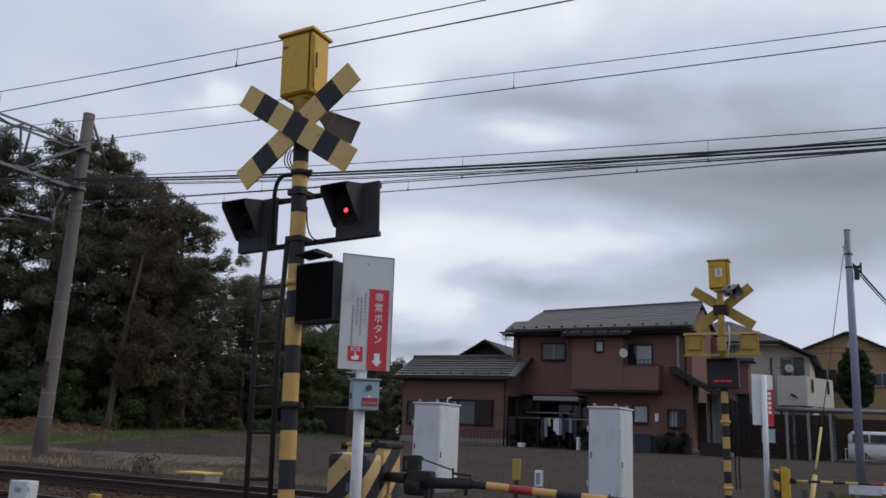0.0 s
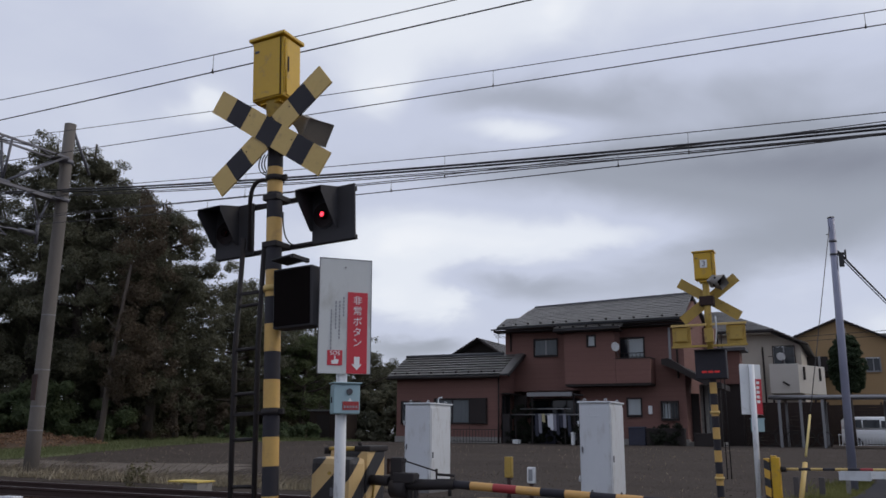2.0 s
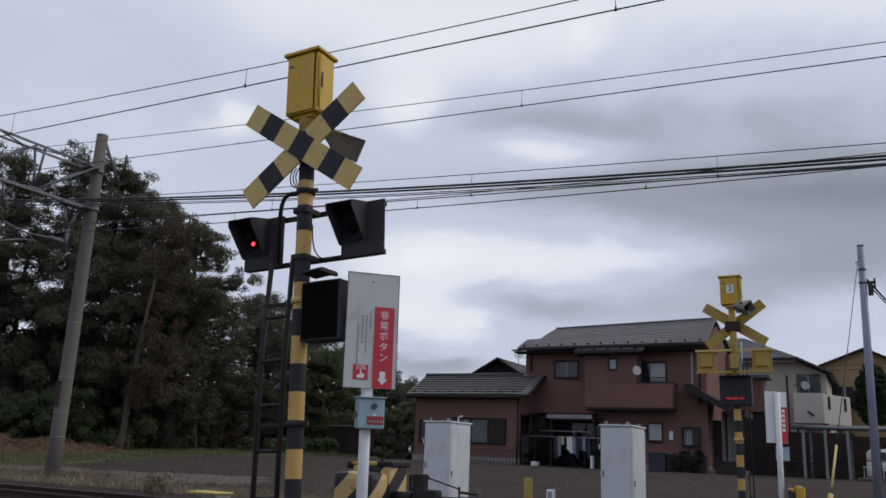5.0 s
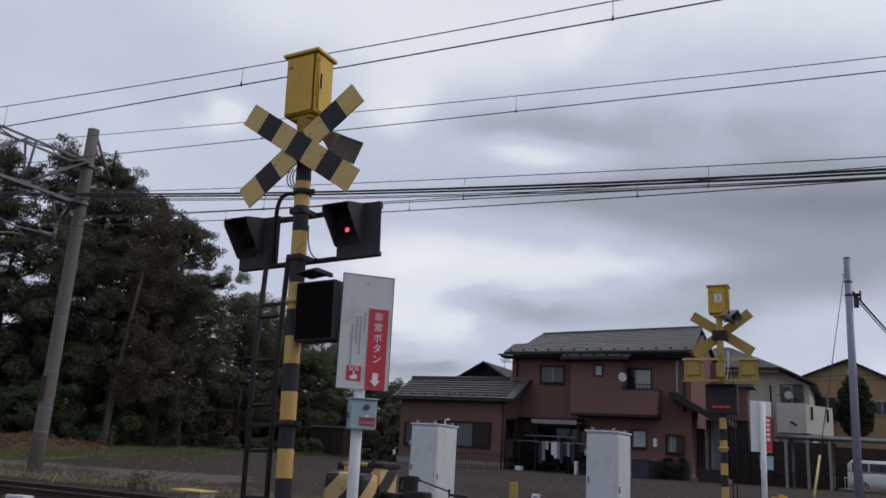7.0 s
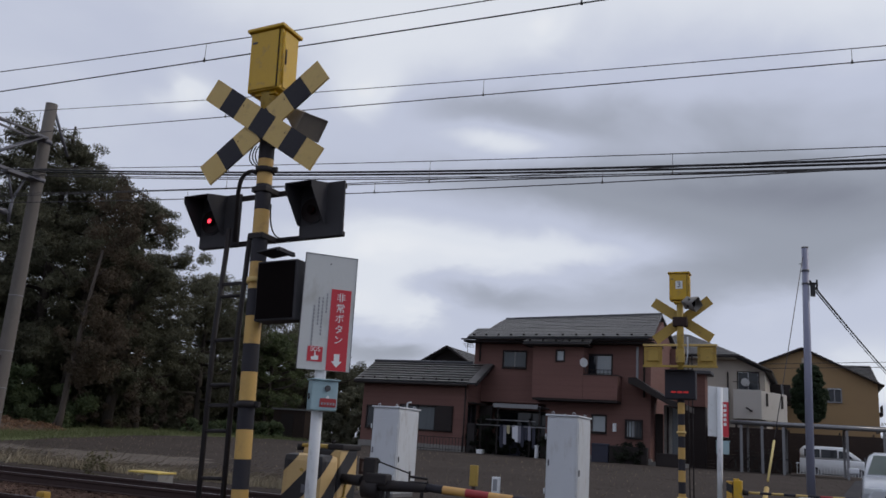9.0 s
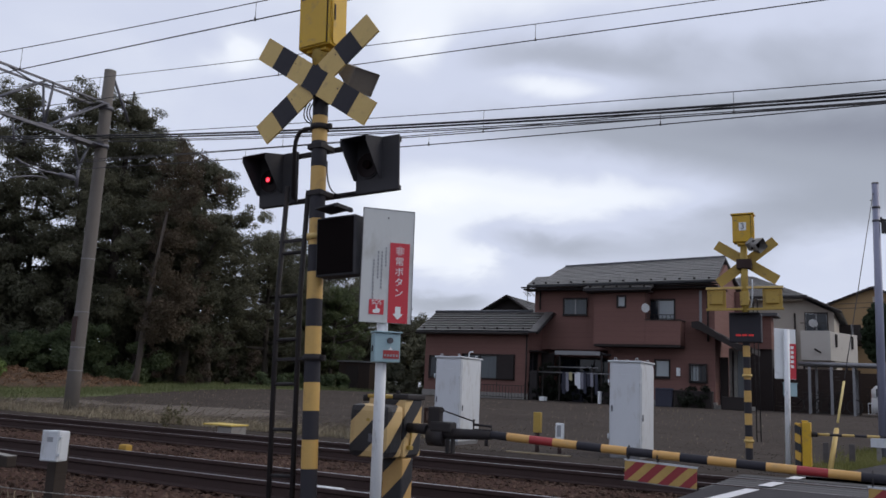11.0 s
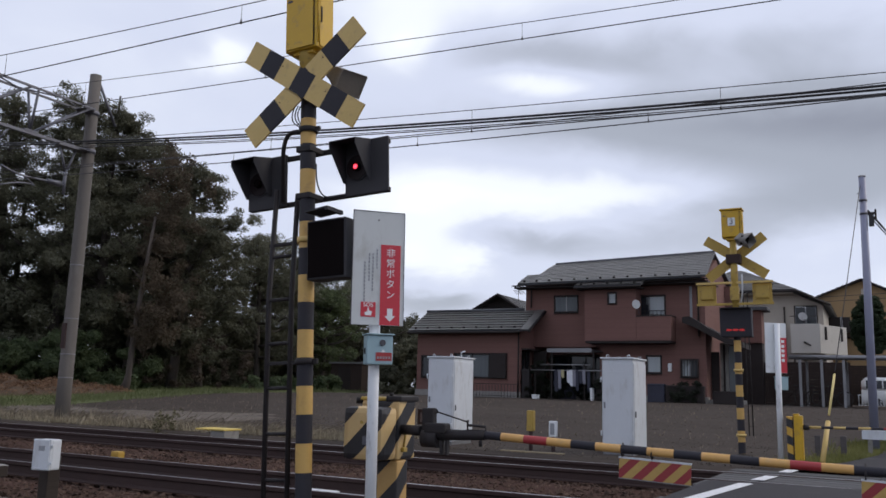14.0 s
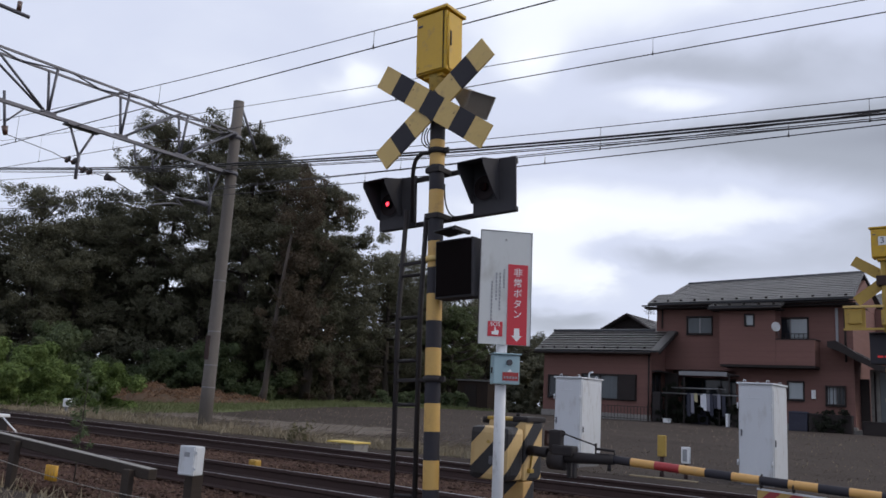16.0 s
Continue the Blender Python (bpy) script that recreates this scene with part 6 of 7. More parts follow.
for k, (cloth, tone) in enumerate(WASH):
    x = -12.3 + 0.16 * k + rl.uniform(-0.05, 0.05)
    L_ = rl.uniform(0.45, 0.95) * (0.6 if cloth is M_CLOTHPALE else 1)
    bm = bmesh.new()
    prism(bm, [(x - 0.07, 1.86), (x + 0.06, 1.86), (x + 0.08, 1.86 - L_), (x + 0.03, 1.84 - L_), (x - 0.055, 1.88 - L_)], 27.87 + 0.02 * (k % 2), 27.90 + 0.02 * (k % 2))
    g = part("garment", bm, cloth, lau, tone + " hanging garment")

for k, (x, yy, w_, h_, m_, nm, lb) in enumerate(((-13.9, 28.4, 0.35, 1.3, M_IRON, "bicycle_cover", "dark covered bundle by the house wall"), (-13.2, 27.7, 0.26, 0.2, M_WHITE, "bucket", "small white bucket on the gravel"), (-10.75, 28.0, 0.10, 0.55, M_WORNWHITE, "storage_bin", "narrow pale storage bin before the house"), (-10.2, 28.3, 0.9, 0.85, M_DARKTRIM, "planter_box", "dark planter with shrubs before the house"), (-6.95, 28.4, 1.55, 0.72, M_DARKTRIM, "planter_box", "dark planter with shrubs before the house"), (-5.45, 28.9, 0.95, 0.55, M_DARKTRIM, "planter_box", "dark low planter beside the porch step"), (-8.1, 28.35, 0.7, 0.78, M_CLOTHDARK, "motorbike_cover", "dark covered motorbike beside the house wall"), (-12.3, 28.9, 1.0, 0.8, M_CLOTHDARK, "garden_bench", "dark low bench under the canopy"))):
    s = thing(nm, pose(x, yy, ground_z(x, yy) - 0.02), lb, nm.replace("_", " "))
    part("body", B((-w_ / 2, w_ / 2, -0.15, 0.2, 0, h_), bevel=0.05), m_, s)
    part("rim", B((-w_ / 2 - 0.02, w_ / 2 + 0.02, -0.17, 0.22, h_ * 0.9, h_ * 0.95), bevel=0.01), m_, s)


def gable_house(label, x0, x1, y0, y1, z0, ze, zr, xr, wall_m, holes, over=0.5, windows=()):
    """A house whose gable faces the railway; ridge along y at xr."""
    h = thing("house", pose(0, 0, 0), label, "house", "houses")
    zl, zr2 = ze if isinstance(ze, tuple) else (ze, ze)
    zmin = min(zl, zr2)
    wall("wall", x0, x1, z0, zmin, y0, 0.15, holes, wall_m, h)
    bm = bmesh.new()
    pts = [(x0, zmin + 0.001), (x1, zmin + 0.001), (x1, zr2 + 0.002), (xr, zr - 0.12), (x0, zl + 0.002)]
    prism(bm, pts, y0, y0 + 0.15)
    part("gable", bm, wall_m, h)
    part("side_wall", B((x1 - 0.15, x1, y0 + 0.15, y1, z0, zr2)), wall_m, h)
    part("side_wall", B((x0, x0 + 0.15, y0 + 0.15, y1, z0, zl)), wall_m, h)
    part("back_wall", B((x0 + 0.15, x1 - 0.15, y1 - 0.15, y1, z0, zmin)), wall_m, h)
    kr, kl = (zr - zr2) / (x1 - xr), (zr - zl) / (xr - x0)
    tiled_slope("roof", (x1 + over, y1 + 0.4, zr2 - kr * over), (x1 + over, y0 - over, zr2 - kr * over), (xr, y0 - over, zr), (xr, y1 + 0.4, zr), h, snow=False, tile=0.34, course=0.34)
    tiled_slope("roof", (x0 - over, y0 - over, zl - kl * over), (x0 - over, y1 + 0.4, zl - kl * over), (xr, y1 + 0.4, zr), (xr, y0 - over, zr), h, snow=False, tile=0.34, course=0.34)
    part("barge_board", T([(x0 - over, y0 - over - 0.03, zl - kl * over - 0.05), (xr, y0 - over - 0.03, zr - 0.03)], 0.07, 6), M_DARKTRIM, h)
    part("barge_board", T([(xr, y0 - over - 0.03, zr - 0.03), (x1 + over, y0 - over - 0.03, zr2 - kr * over - 0.05)], 0.07, 6), M_DARKTRIM, h)
    for q in windows:
        window(h, *q, y0, 2, (M_DARKGLASS, M_DARKGLASS), frame=M_ALU)
    return h


def white_house():
    """Hipped roof in front, whose side slope runs lower than the front eave."""
    h = thing("house", pose(0, 0, 0), "off-white two-storey house with balcony and grey roof", "house", "houses")
    x0, x1, y0, y1, z0, low, eave, top = -9.6, -2.4, 44.0, 53.0, 0.4, 6.05, 6.80, 8.52
    hole = (-3.85, -2.75, 5.0, 6.0)
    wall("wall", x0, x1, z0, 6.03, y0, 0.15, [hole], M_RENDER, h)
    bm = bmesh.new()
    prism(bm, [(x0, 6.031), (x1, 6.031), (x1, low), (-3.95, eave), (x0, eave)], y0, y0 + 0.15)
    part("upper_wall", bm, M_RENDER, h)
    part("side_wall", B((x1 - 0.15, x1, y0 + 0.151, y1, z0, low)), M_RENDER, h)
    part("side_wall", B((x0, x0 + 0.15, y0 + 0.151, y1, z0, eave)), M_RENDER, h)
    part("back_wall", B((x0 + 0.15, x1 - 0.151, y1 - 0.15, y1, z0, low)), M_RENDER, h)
    f, b = y0 - 0.8, y1 + 0.4
    tiled_slope("roof", (-2.0, b, 6.04), (-2.0, f, 6.04), (-3.71, f, 6.90), (-3.71, b, 6.90), h, snow=False, tile=0.34, course=0.32, step=0.05)
    tiled_slope("roof", (-3.715, b, 6.903), (-3.715, f, 6.903), (-7.0, 46.5, top), (-7.0, b, top), h, snow=False, tile=0.34, course=0.32, step=0.05)
    tiled_slope("front_roof", (-10.6, f, 6.90), (-3.72, f, 6.90), (-7.02, 46.5, top), (-7.5, 46.5, top), h, snow=False, tile=0.34, course=0.32, step=0.05, label="grey tiled hip over the front")
    tiled_slope("roof", (-10.6, f, 6.90), (-10.6, b, 6.90), (-7.01, b, top), (-7.5, 46.5, top), h, snow=False, tile=0.34, course=0.4, step=0.05)
    part("barge_board", T([(-1.98, f - 0.02, 5.98), (-3.7, f - 0.02, 6.82), (-10.5, f - 0.02, 6.80)], 0.06, 6), M_DARKTRIM, h)
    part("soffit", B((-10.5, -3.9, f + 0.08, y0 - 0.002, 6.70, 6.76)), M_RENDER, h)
    window(h, *hole, y0, 2, (M_DARKGLASS, M_DARKGLASS), frame=M_DARKTRIM)
    return h


wh = white_house()
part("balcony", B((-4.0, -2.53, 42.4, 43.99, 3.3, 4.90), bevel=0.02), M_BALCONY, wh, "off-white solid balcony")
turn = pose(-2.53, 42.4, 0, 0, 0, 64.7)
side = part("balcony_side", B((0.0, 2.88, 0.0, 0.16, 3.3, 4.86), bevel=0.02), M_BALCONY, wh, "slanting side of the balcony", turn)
for x in (0.5, 2.2):
    part("overflow_pipe", B((x, x + 0.13, -0.07, -0.001, 4.05, 4.75), bevel=0.01), M_DARKTRIM, side)
part("balcony_rail", B((-4.0, -2.6, 42.45, 42.5, 5.30, 5.34), (-3.3, -3.25, 42.45, 42.5, 4.90, 5.30), (-2.65, -2.6, 42.45, 42.5, 4.90, 5.30)), M_DARKTRIM, wh)
part("spout", T([(-3.3, 42.35, 3.9), (-3.3, 42.2, 3.9), (-3.0, 42.2, 3.7)], 0.05, 8), M_DARKTRIM, wh)
d2 = part("satellite_dish", T([(0, 0, 0), (0, 0.03, 0), (0, 0.06, 0)], 0.24, 18, r1=0.1), M_WHITE, wh, "round white satellite dish", pose(-3.35, 42.4, 5.3, 25, 0, -15))
part("ground_floor_window", B((-5.4, -4.6, 43.93, 43.99, 1.0, 2.6)), M_DARKGLASS, wh)
part("drain_pipe", T([(-4.4, 43.9, 6.0), (-4.4, 43.9, 0.5)], 0.045, 8), M_DARKTRIM, wh)

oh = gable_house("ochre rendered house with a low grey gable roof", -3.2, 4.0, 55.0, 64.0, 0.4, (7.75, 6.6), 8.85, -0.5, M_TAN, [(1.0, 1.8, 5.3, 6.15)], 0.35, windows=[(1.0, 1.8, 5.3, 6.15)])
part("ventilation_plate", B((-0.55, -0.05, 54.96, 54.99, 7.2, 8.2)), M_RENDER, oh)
part("side_window", B((3.99, 4.06, 57.0, 58.6, 5.0, 6.1)), M_DARKGLASS, oh)
part("window_box", B((4.05, 4.35, 56.8, 58.8, 4.6, 4.8), (4.3, 4.35, 56.8, 58.8, 4.8, 5.3)), M_DARKTRIM, oh)
part("shutters", B((-2.9, -0.9, 54.9, 54.99, 4.9, 6.1)), M_DARKTRIM, oh)
part("lean_to", B((-2.9, -1.2, 50.0, 54.9, 4.95, 5.9), bevel=0.02), M_DARKTRIM, oh, "dark lean-to roof over the entrance")
part("lean_to_post", B((-1.75, -1.62, 49.8, 49.99, 0.5, 5.9)), M_ALU, oh)
tiled_slope("raised_roof", (1.4, 59.0, 7.2), (4.3, 59.0, 7.0), (4.0, 62.0, 8.5), (1.4, 62.0, 8.5), oh, snow=False, label="grey upper roof")
gable_house("older house behind with a dark tiled gable", -24.0, -18.6, 42.0, 50.0, 0.4, 5.35, 6.95, -21.1, M_DARKTRIM, [], 0.6)
ant = thing("roof_antenna", pose(-20.55, 43.5, 6.4), "thin television antenna on the roof behind", "antenna")
part("mast", T([(0, 0, -0.6), (0, 0, 1.3)], 0.02, 6), M_GALV, ant)
for k in range(5):
    part("rod", T([(-0.35, 0.1 * k, 1.0 - 0.05 * k), (0.35, 0.1 * k, 1.0 - 0.05 * k)], 0.012, 5), M_GALV, ant)
part("boom", T([(0, 0, 1.0), (0, 0.45, 0.8)], 0.015, 5), M_GALV, ant)


def carport():
    s = thing("carport", pose(0, 0, 0), "long low carport with grey beam and thin posts", "carport")
    part("front_beam", T([(-3.1, 30.0, 2.56), (2.75, 30.0, 2.52)], 0.09, 10), M_ALU, s, "grey round front beam")
    part("roof", B((-3.1, 2.75, 30.0, 34.0, 2.60, 2.64)), M_ALU, s)
    for x in (-2.7, -1.9, -1.1, 1.2, 2.5):
        part("post", B((x - 0.05, x + 0.05, 30.0, 30.1, 0.4, 2.52)), M_ALU, s)
        part("rafter", B((x - 0.03, x + 0.03, 30.1, 34.0, 2.52, 2.595)), M_ALU, s)
    for x in (-2.7, -1.1, 1.2):
        part("rear_post", B((x - 0.05, x + 0.05, 33.9, 34.0, 0.4, 2.52)), M_ALU, s)


carport()


def board_fence(x0, x1, y, z0, z1, label):
    s = thing("board_fence", pose(0, 0, 0), label, "fence", "board fences")
    n = int((z1 - z0) / 0.16)
    for k in range(n):
        part("board", B((x0, x1, y, y + 0.02, z0 + k * 0.16, z0 + k * 0.16 + 0.157)), M_FENCEWOOD, s)
    for k in range(int((x1 - x0) / 1.8) + 1):
        part("post", B((x0 + k * 1.8, x0 + k * 1.8 + 0.09, y + 0.021, y + 0.09, z0 - 0.3, z1 + 0.04)), M_DARKTRIM, s)


board_fence(-4, 16, 49, 0.5, 3.0, "tall dark brown board fence behind the parked van")
# raised fence stands in for the shade under the carport roof
board_fence(-5.2, -1.0, 36, 0.5, 2.7, "dark brown board fence filling in the shade behind the carport")


def wheel(parent, x, y, z, r, w=0.18):
    t = part("wheel", T([(x - w / 2, y, z), (x + w / 2, y, z)], r, 20), M_TYRE, parent)
    part("rim", T([(x - w / 2 - 0.01, y, z), (x + w / 2 + 0.01, y, z)], r * 0.62, 16), M_GALV, t)


def shell(sections, material, parent, name, smooth_it=True):
    """A body lofted through cross sections (y, half width, z low, z high, tuck)."""
    bm = bmesh.new()
    rings = []
    for y, w, zl, zh, tuck in sections:
        pts = [(-w, zl), (-w * 1.0, zl + (zh - zl) * 0.5), (-w * (1 - tuck * 0.35), zl + (zh - zl) * 0.86), (-w * (1 - tuck), zh), (0, zh + 0.02), (w * (1 - tuck), zh), (w * (1 - tuck * 0.35), zl + (zh - zl) * 0.86), (w * 1.0, zl + (zh - zl) * 0.5), (w, zl)]
        rings.append([bm.verts.new((x, y, z)) for x, z in pts])
    for a, b in zip(rings, rings[1:]):
        for i in range(len(a) - 1):
            bm.faces.new((a[i], a[i + 1], b[i + 1], b[i])).smooth = smooth_it
        bm.faces.new((a[-1], a[0], b[0], b[-1]))
    bm.faces.new(rings[0][::-1])
    bm.faces.new(rings[-1])
    bmesh.ops.recalc_face_normals(bm, faces=bm.faces[:])
    return part(name, bm, material, parent)


def sedan():
    s = thing("car", pose(1.52, 11.1, 0.04, 0, 0, -4) @ Matrix.Scale(0.92, 4), "silver white hatchback waiting at the closed barrier", "car", "cars")
    shell([(-0.75, 0.66, 0.25, 0.62, 0.12), (-0.6, 0.79, 0.2, 0.72, 0.12), (0.1, 0.83, 0.18, 0.84, 0.10), (0.35, 0.84, 0.18, 0.90, 0.08), (2.6, 0.84, 0.18, 0.95, 0.08), (3.0, 0.80, 0.22, 0.95, 0.1)], M_CARSILVER, s, "body")
    shell([(0.3, 0.76, 0.86, 0.90, 0.05), (1.05, 0.75, 0.88, 1.33, 0.22), (1.9, 0.75, 0.9, 1.40, 0.22), (2.6, 0.74, 0.9, 1.33, 0.22), (2.95, 0.72, 0.9, 1.1, 0.2)], M_CARSILVER, s, "cabin")
    bm = bmesh.new()
    bm.faces.new([bm.verts.new(v) for v in ((-0.70, 0.36, 0.915), (0.70, 0.36, 0.915), (0.58, 0.99, 1.305), (-0.58, 0.99, 1.305))])
    bmesh.ops.solidify(bm, geom=bm.faces[:], thickness=-0.012)
    bmesh.ops.translate(bm, verts=bm.verts[:], vec=(0, -0.03, 0.02))
    # sky reflection put into the tinted glass as a pale base colour
    part("windscreen", bm, glass_mat("green windscreen with painted sky reflection", (0.20, 0.24, 0.22), 0.06), s)
    for sx in (-1, 1):
        part("mirror", B((sx * 0.95 - 0.1, sx * 0.95 + 0.1, 0.62, 0.74, 0.90, 1.03), bevel=0.03), M_CARSILVER, s)
        part("headlight", B((sx * 0.58 - 0.17, sx * 0.58 + 0.17, -0.74, -0.55, 0.56, 0.68), bevel=0.03), M_HEADLIGHT, s)
        bm = bmesh.new()
        prism(bm, [(0.75, 0.96), (2.5, 0.98), (2.3, 1.27), (1.2, 1.27)], sx * 0.755 - 0.006, sx * 0.755 + 0.006, "x")
        part("side_window", bm, M_DARKGLASS, s)
        for y in (0.0, 2.35):
            wheel(s, sx * 0.74, y, 0.29, 0.29)
    part("grille", B((-0.4, 0.4, -0.775, -0.74, 0.35, 0.55), bevel=0.01), M_DARKTRIM, s)
    part("number_plate", B((-0.16, 0.16, -0.79, -0.776, 0.36, 0.48)), M_WHITE, s)
    part("bumper", B((-0.72, 0.72, -0.80, -0.62, 0.2, 0.38), bevel=0.05), M_CARSILVER, s)


sedan()


def van():
    s = thing("van", pose(-0.75, 46.8, 0.42, 0, 0, -90), "white minivan parked behind the carport", "van", "cars")
    # length along local y, front towards +y
    shell([(0.0, 0.78, 0.25, 1.0, 0.05), (0.05, 0.8, 0.22, 1.05, 0.05), (3.1, 0.8, 0.22, 1.02, 0.05), (3.8, 0.76, 0.25, 0.92, 0.1), (3.9, 0.7, 0.3, 0.7, 0.15)], M_CARWHITE, s, "body")
    shell([(0.02, 0.76, 1.0, 1.5, 0.1), (0.25, 0.77, 1.0, 1.72, 0.14), (2.3, 0.77, 1.0, 1.72, 0.14), (3.15, 0.74, 1.0, 1.1, 0.1)], M_CARWHITE, s, "cabin")
    for a, b, c, d in ((0.25, 1.05, 1.1, 1.55), (1.12, 1.95, 1.1, 1.55), (2.02, 2.75, 1.1, 1.5)):
        for sx in (-1, 1):
            bm = bmesh.new()
            prism(bm, [(a, c), (b, c), (b - (0.35 if b > 2.5 else 0), d), (a, d)], sx * 0.775 - 0.006, sx * 0.775 + 0.006, "x")
            part("side_window", bm, M_DARKGLASS, s)
    for sx in (-1, 1):
        for y in (0.75, 3.05):
            wheel(s, sx * 0.72, y, 0.29, 0.29)
    part("rear_lamp", B((-0.79, -0.70, -0.02, 0.05, 1.0, 1.3)), M_REDBAND, s)
    part("door_handle", B((-0.815, -0.80, 1.7, 1.85, 0.92, 0.96)), M_DARKTRIM, s)


van()
gf = thing("metal_fence", pose(0, 0, 0), "low white barred metal fence before the parked van", "fence")
for z in (0.55, 1.12):
    part("rail", B((-0.9, 4.6, 44.0, 44.04, z, z + 0.05)), M_WHITE, gf)
for k in range(37):
    part("bar", B((-0.88 + 0.15 * k, -0.85 + 0.15 * k, 44.005, 44.035, 0.45, 1.12)), M_WHITE, gf)


# ---- vegetation ----
def leaf_cloud(centres, radii, counts, size, rng, flat=0.6, up=0.45):
    """Single leaves on the skin of clumps, turned outwards and upwards: returns vertices and faces."""
    n = int(sum(counts))
    idx = np.repeat(np.arange(len(counts)), counts)
    c, r = np.asarray(centres)[idx], np.asarray(radii)[idx]
    d = rng.normal(size=(n, 3))
    d /= np.linalg.norm(d, axis=1, keepdims=True)
    p = d * (rng.random((n, 1)) ** 0.45)
    p[:, 2] *= flat
    p = c + p * r[:, None]
    nrm = d * 0.7 + rng.normal(0, 0.55, (n, 3))
    nrm[:, 2] += up
    nrm /= np.linalg.norm(nrm, axis=1, keepdims=True)
    a = np.cross(nrm, rng.normal(size=(n, 3)))
    a /= np.linalg.norm(a, axis=1, keepdims=True)
    b = np.cross(nrm, a)
    s = rng.uniform(size[0], size[1], (n, 1))
    a, b = a * s, b * s * 0.75
    v = np.stack([p - a, p + b + a * 0.1, p + a * 1.05 - b * 0.35], 1).reshape(-1, 3)
    f = np.arange(3 * n).reshape(n, 3)
    return v, f


def foliage(name, v, f, material, parent=None, label=""):
    me = bpy.data.meshes.new(name)
    me.vertices.add(len(v))
    me.vertices.foreach_set("co", np.asarray(v, np.float32).ravel())
    me.loops.add(f.size)
    me.loops.foreach_set("vertex_index", f.astype(np.int32).ravel())
    me.polygons.add(len(f))
    me.polygons.foreach_set("loop_start", np.arange(0, f.size, f.shape[1], dtype=np.int32))
    me.update(calc_edges=True)
    me.materials.append(material)
    ob = new(name, me)
    ob.parent = parent
    return tagged(ob, label)


def tree(x, y, top, spread_r, seed, low=0.2, leaves=11000, label="", leaf=None, size=(0.032, 0.082), limbs=26):
    """A bent trunk, limbs that fork into twigs, and pads of leaf clumps at the twig ends."""
    rng = np.random.default_rng(seed)
    z0 = ground_z(x, y) - 0.1
    H = top - z0
    s = thing("tree", pose(x, y, z0), label, "tree", "trees of the wood")
    bm = bmesh.new()
    bend = rng.normal(0, 0.35, 2)
    trunk = [Vector((bend[0] * math.sin(u * 2.6), bend[1] * math.sin(u * 2.1), H * 0.92 * u)) for u in np.linspace(0, 1, 9)]
    tube(bm, trunk, 0.022 * H, 9, r1=0.05)
    centres, radii = [], []
    for i in range(limbs):
        u = low + (0.98 - low) * (i + rng.random() * 0.8) / limbs
        k = min(7.999, u * 8)
        root = trunk[int(k)].lerp(trunk[int(k) + 1], k - int(k))
        ang = i * 2.4 + rng.normal(0, 0.4)
        prof = math.sin(math.pi * min(1, (u - low) / (1 - low) * 0.70 + 0.26))
        L = spread_r * max(0.22, prof) * rng.uniform(0.7, 1.1)
        tip = root + Vector((math.cos(ang) * L, math.sin(ang) * L, rng.uniform(0.12, 0.45) * L))
        mid = root.lerp(tip, 0.5) + Vector((0, 0, -0.07 * L))
        tube(bm, [root, mid, tip], 0.09 * (1.1 - u) + 0.03, 6, r1=0.018)
        # pads of foliage along the outer limb, each a flat group of small clumps
        for q in np.linspace(0.4, 1.0, 4 if L > 2 else 3):
            w = rng.uniform(0.55, 1.0) * (0.45 + 0.20 * spread_r)
            pad = root.lerp(tip, q) + Vector(rng.normal(0, 0.3, 3)) * (0.5 + 0.1 * spread_r)
            tube(bm, [root.lerp(tip, max(0.2, q - 0.25)), pad], 0.022, 4, r1=0.008)
            for _ in range(7):
                g = Vector(rng.normal(0, 0.5, 3)) * w
                g.z *= 0.45
                centres.append(tuple(pad + g))
                radii.append(w * rng.uniform(0.26, 0.52))
    part("trunk", bm, M_BARK, s)
    w = np.asarray(radii) ** 2
    counts = np.maximum(20, (leaves * w / w.sum()).astype(int))
    v, f = leaf_cloud(centres, radii, counts, size, rng, 0.7)
    foliage("crown", v, f, leaf or M_LEAF, s)
    return s


WOOD = [
    (-46.5, 3.0, 10.8, 4.2), (-45.0, 6.5, 10.6, 4.2), (-42.5, 11.0, 11.2, 3.8), (-44.0, 15.5, 9.8, 3.6),
    (-40.5, 17.5, 11.3, 3.0), (-37.2, 18.6, 15.9, 3.1), (-35.0, 20.0, 16.4, 3.3), (-32.7, 20.8, 16.2, 2.7),
    (-31.2, 21.3, 13.8, 3.3), (-29.5, 22.4, 12.5, 2.6), (-36.0, 24.5, 12.6, 3.6), (-33.0, 26.0, 10.6, 3.0),
    (-31.5, 32.0, 10.2, 3.4), (-31.0, 35.5, 9.4, 3.2), (-29.6, 39.0, 8.0, 3.0), (-28.8, 43.0, 5.9, 2.6),
    (-29.5, 28.6, 9.2, 3.2), (-40.2, 13.6, 11.2, 3.0), (-38.6, 15.4, 9.6, 2.8), (-43.5, 8.8, 10.6, 3.4),
    (-29.4, 24.2, 9.9, 2.4), (-38.9, 21.0, 12.0, 3.2), (-42.0, 20.0, 10.5, 3.4), (-52, 18, 9.5, 4.5), (-55, 8, 10.5, 4.5), (-48.0, 10.5, 10.0, 4.0), (-50, -1.5, 11.5, 4.2),
]
for k, (x, y, top, r) in enumerate(WOOD):
    tree(x, y, top, r, 40 + k, leaves=46000 if k < 4 else 74000 if k < 10 else 48000 if k < 20 else 28000, label="tall dark evergreen broadleaf tree of the wood")

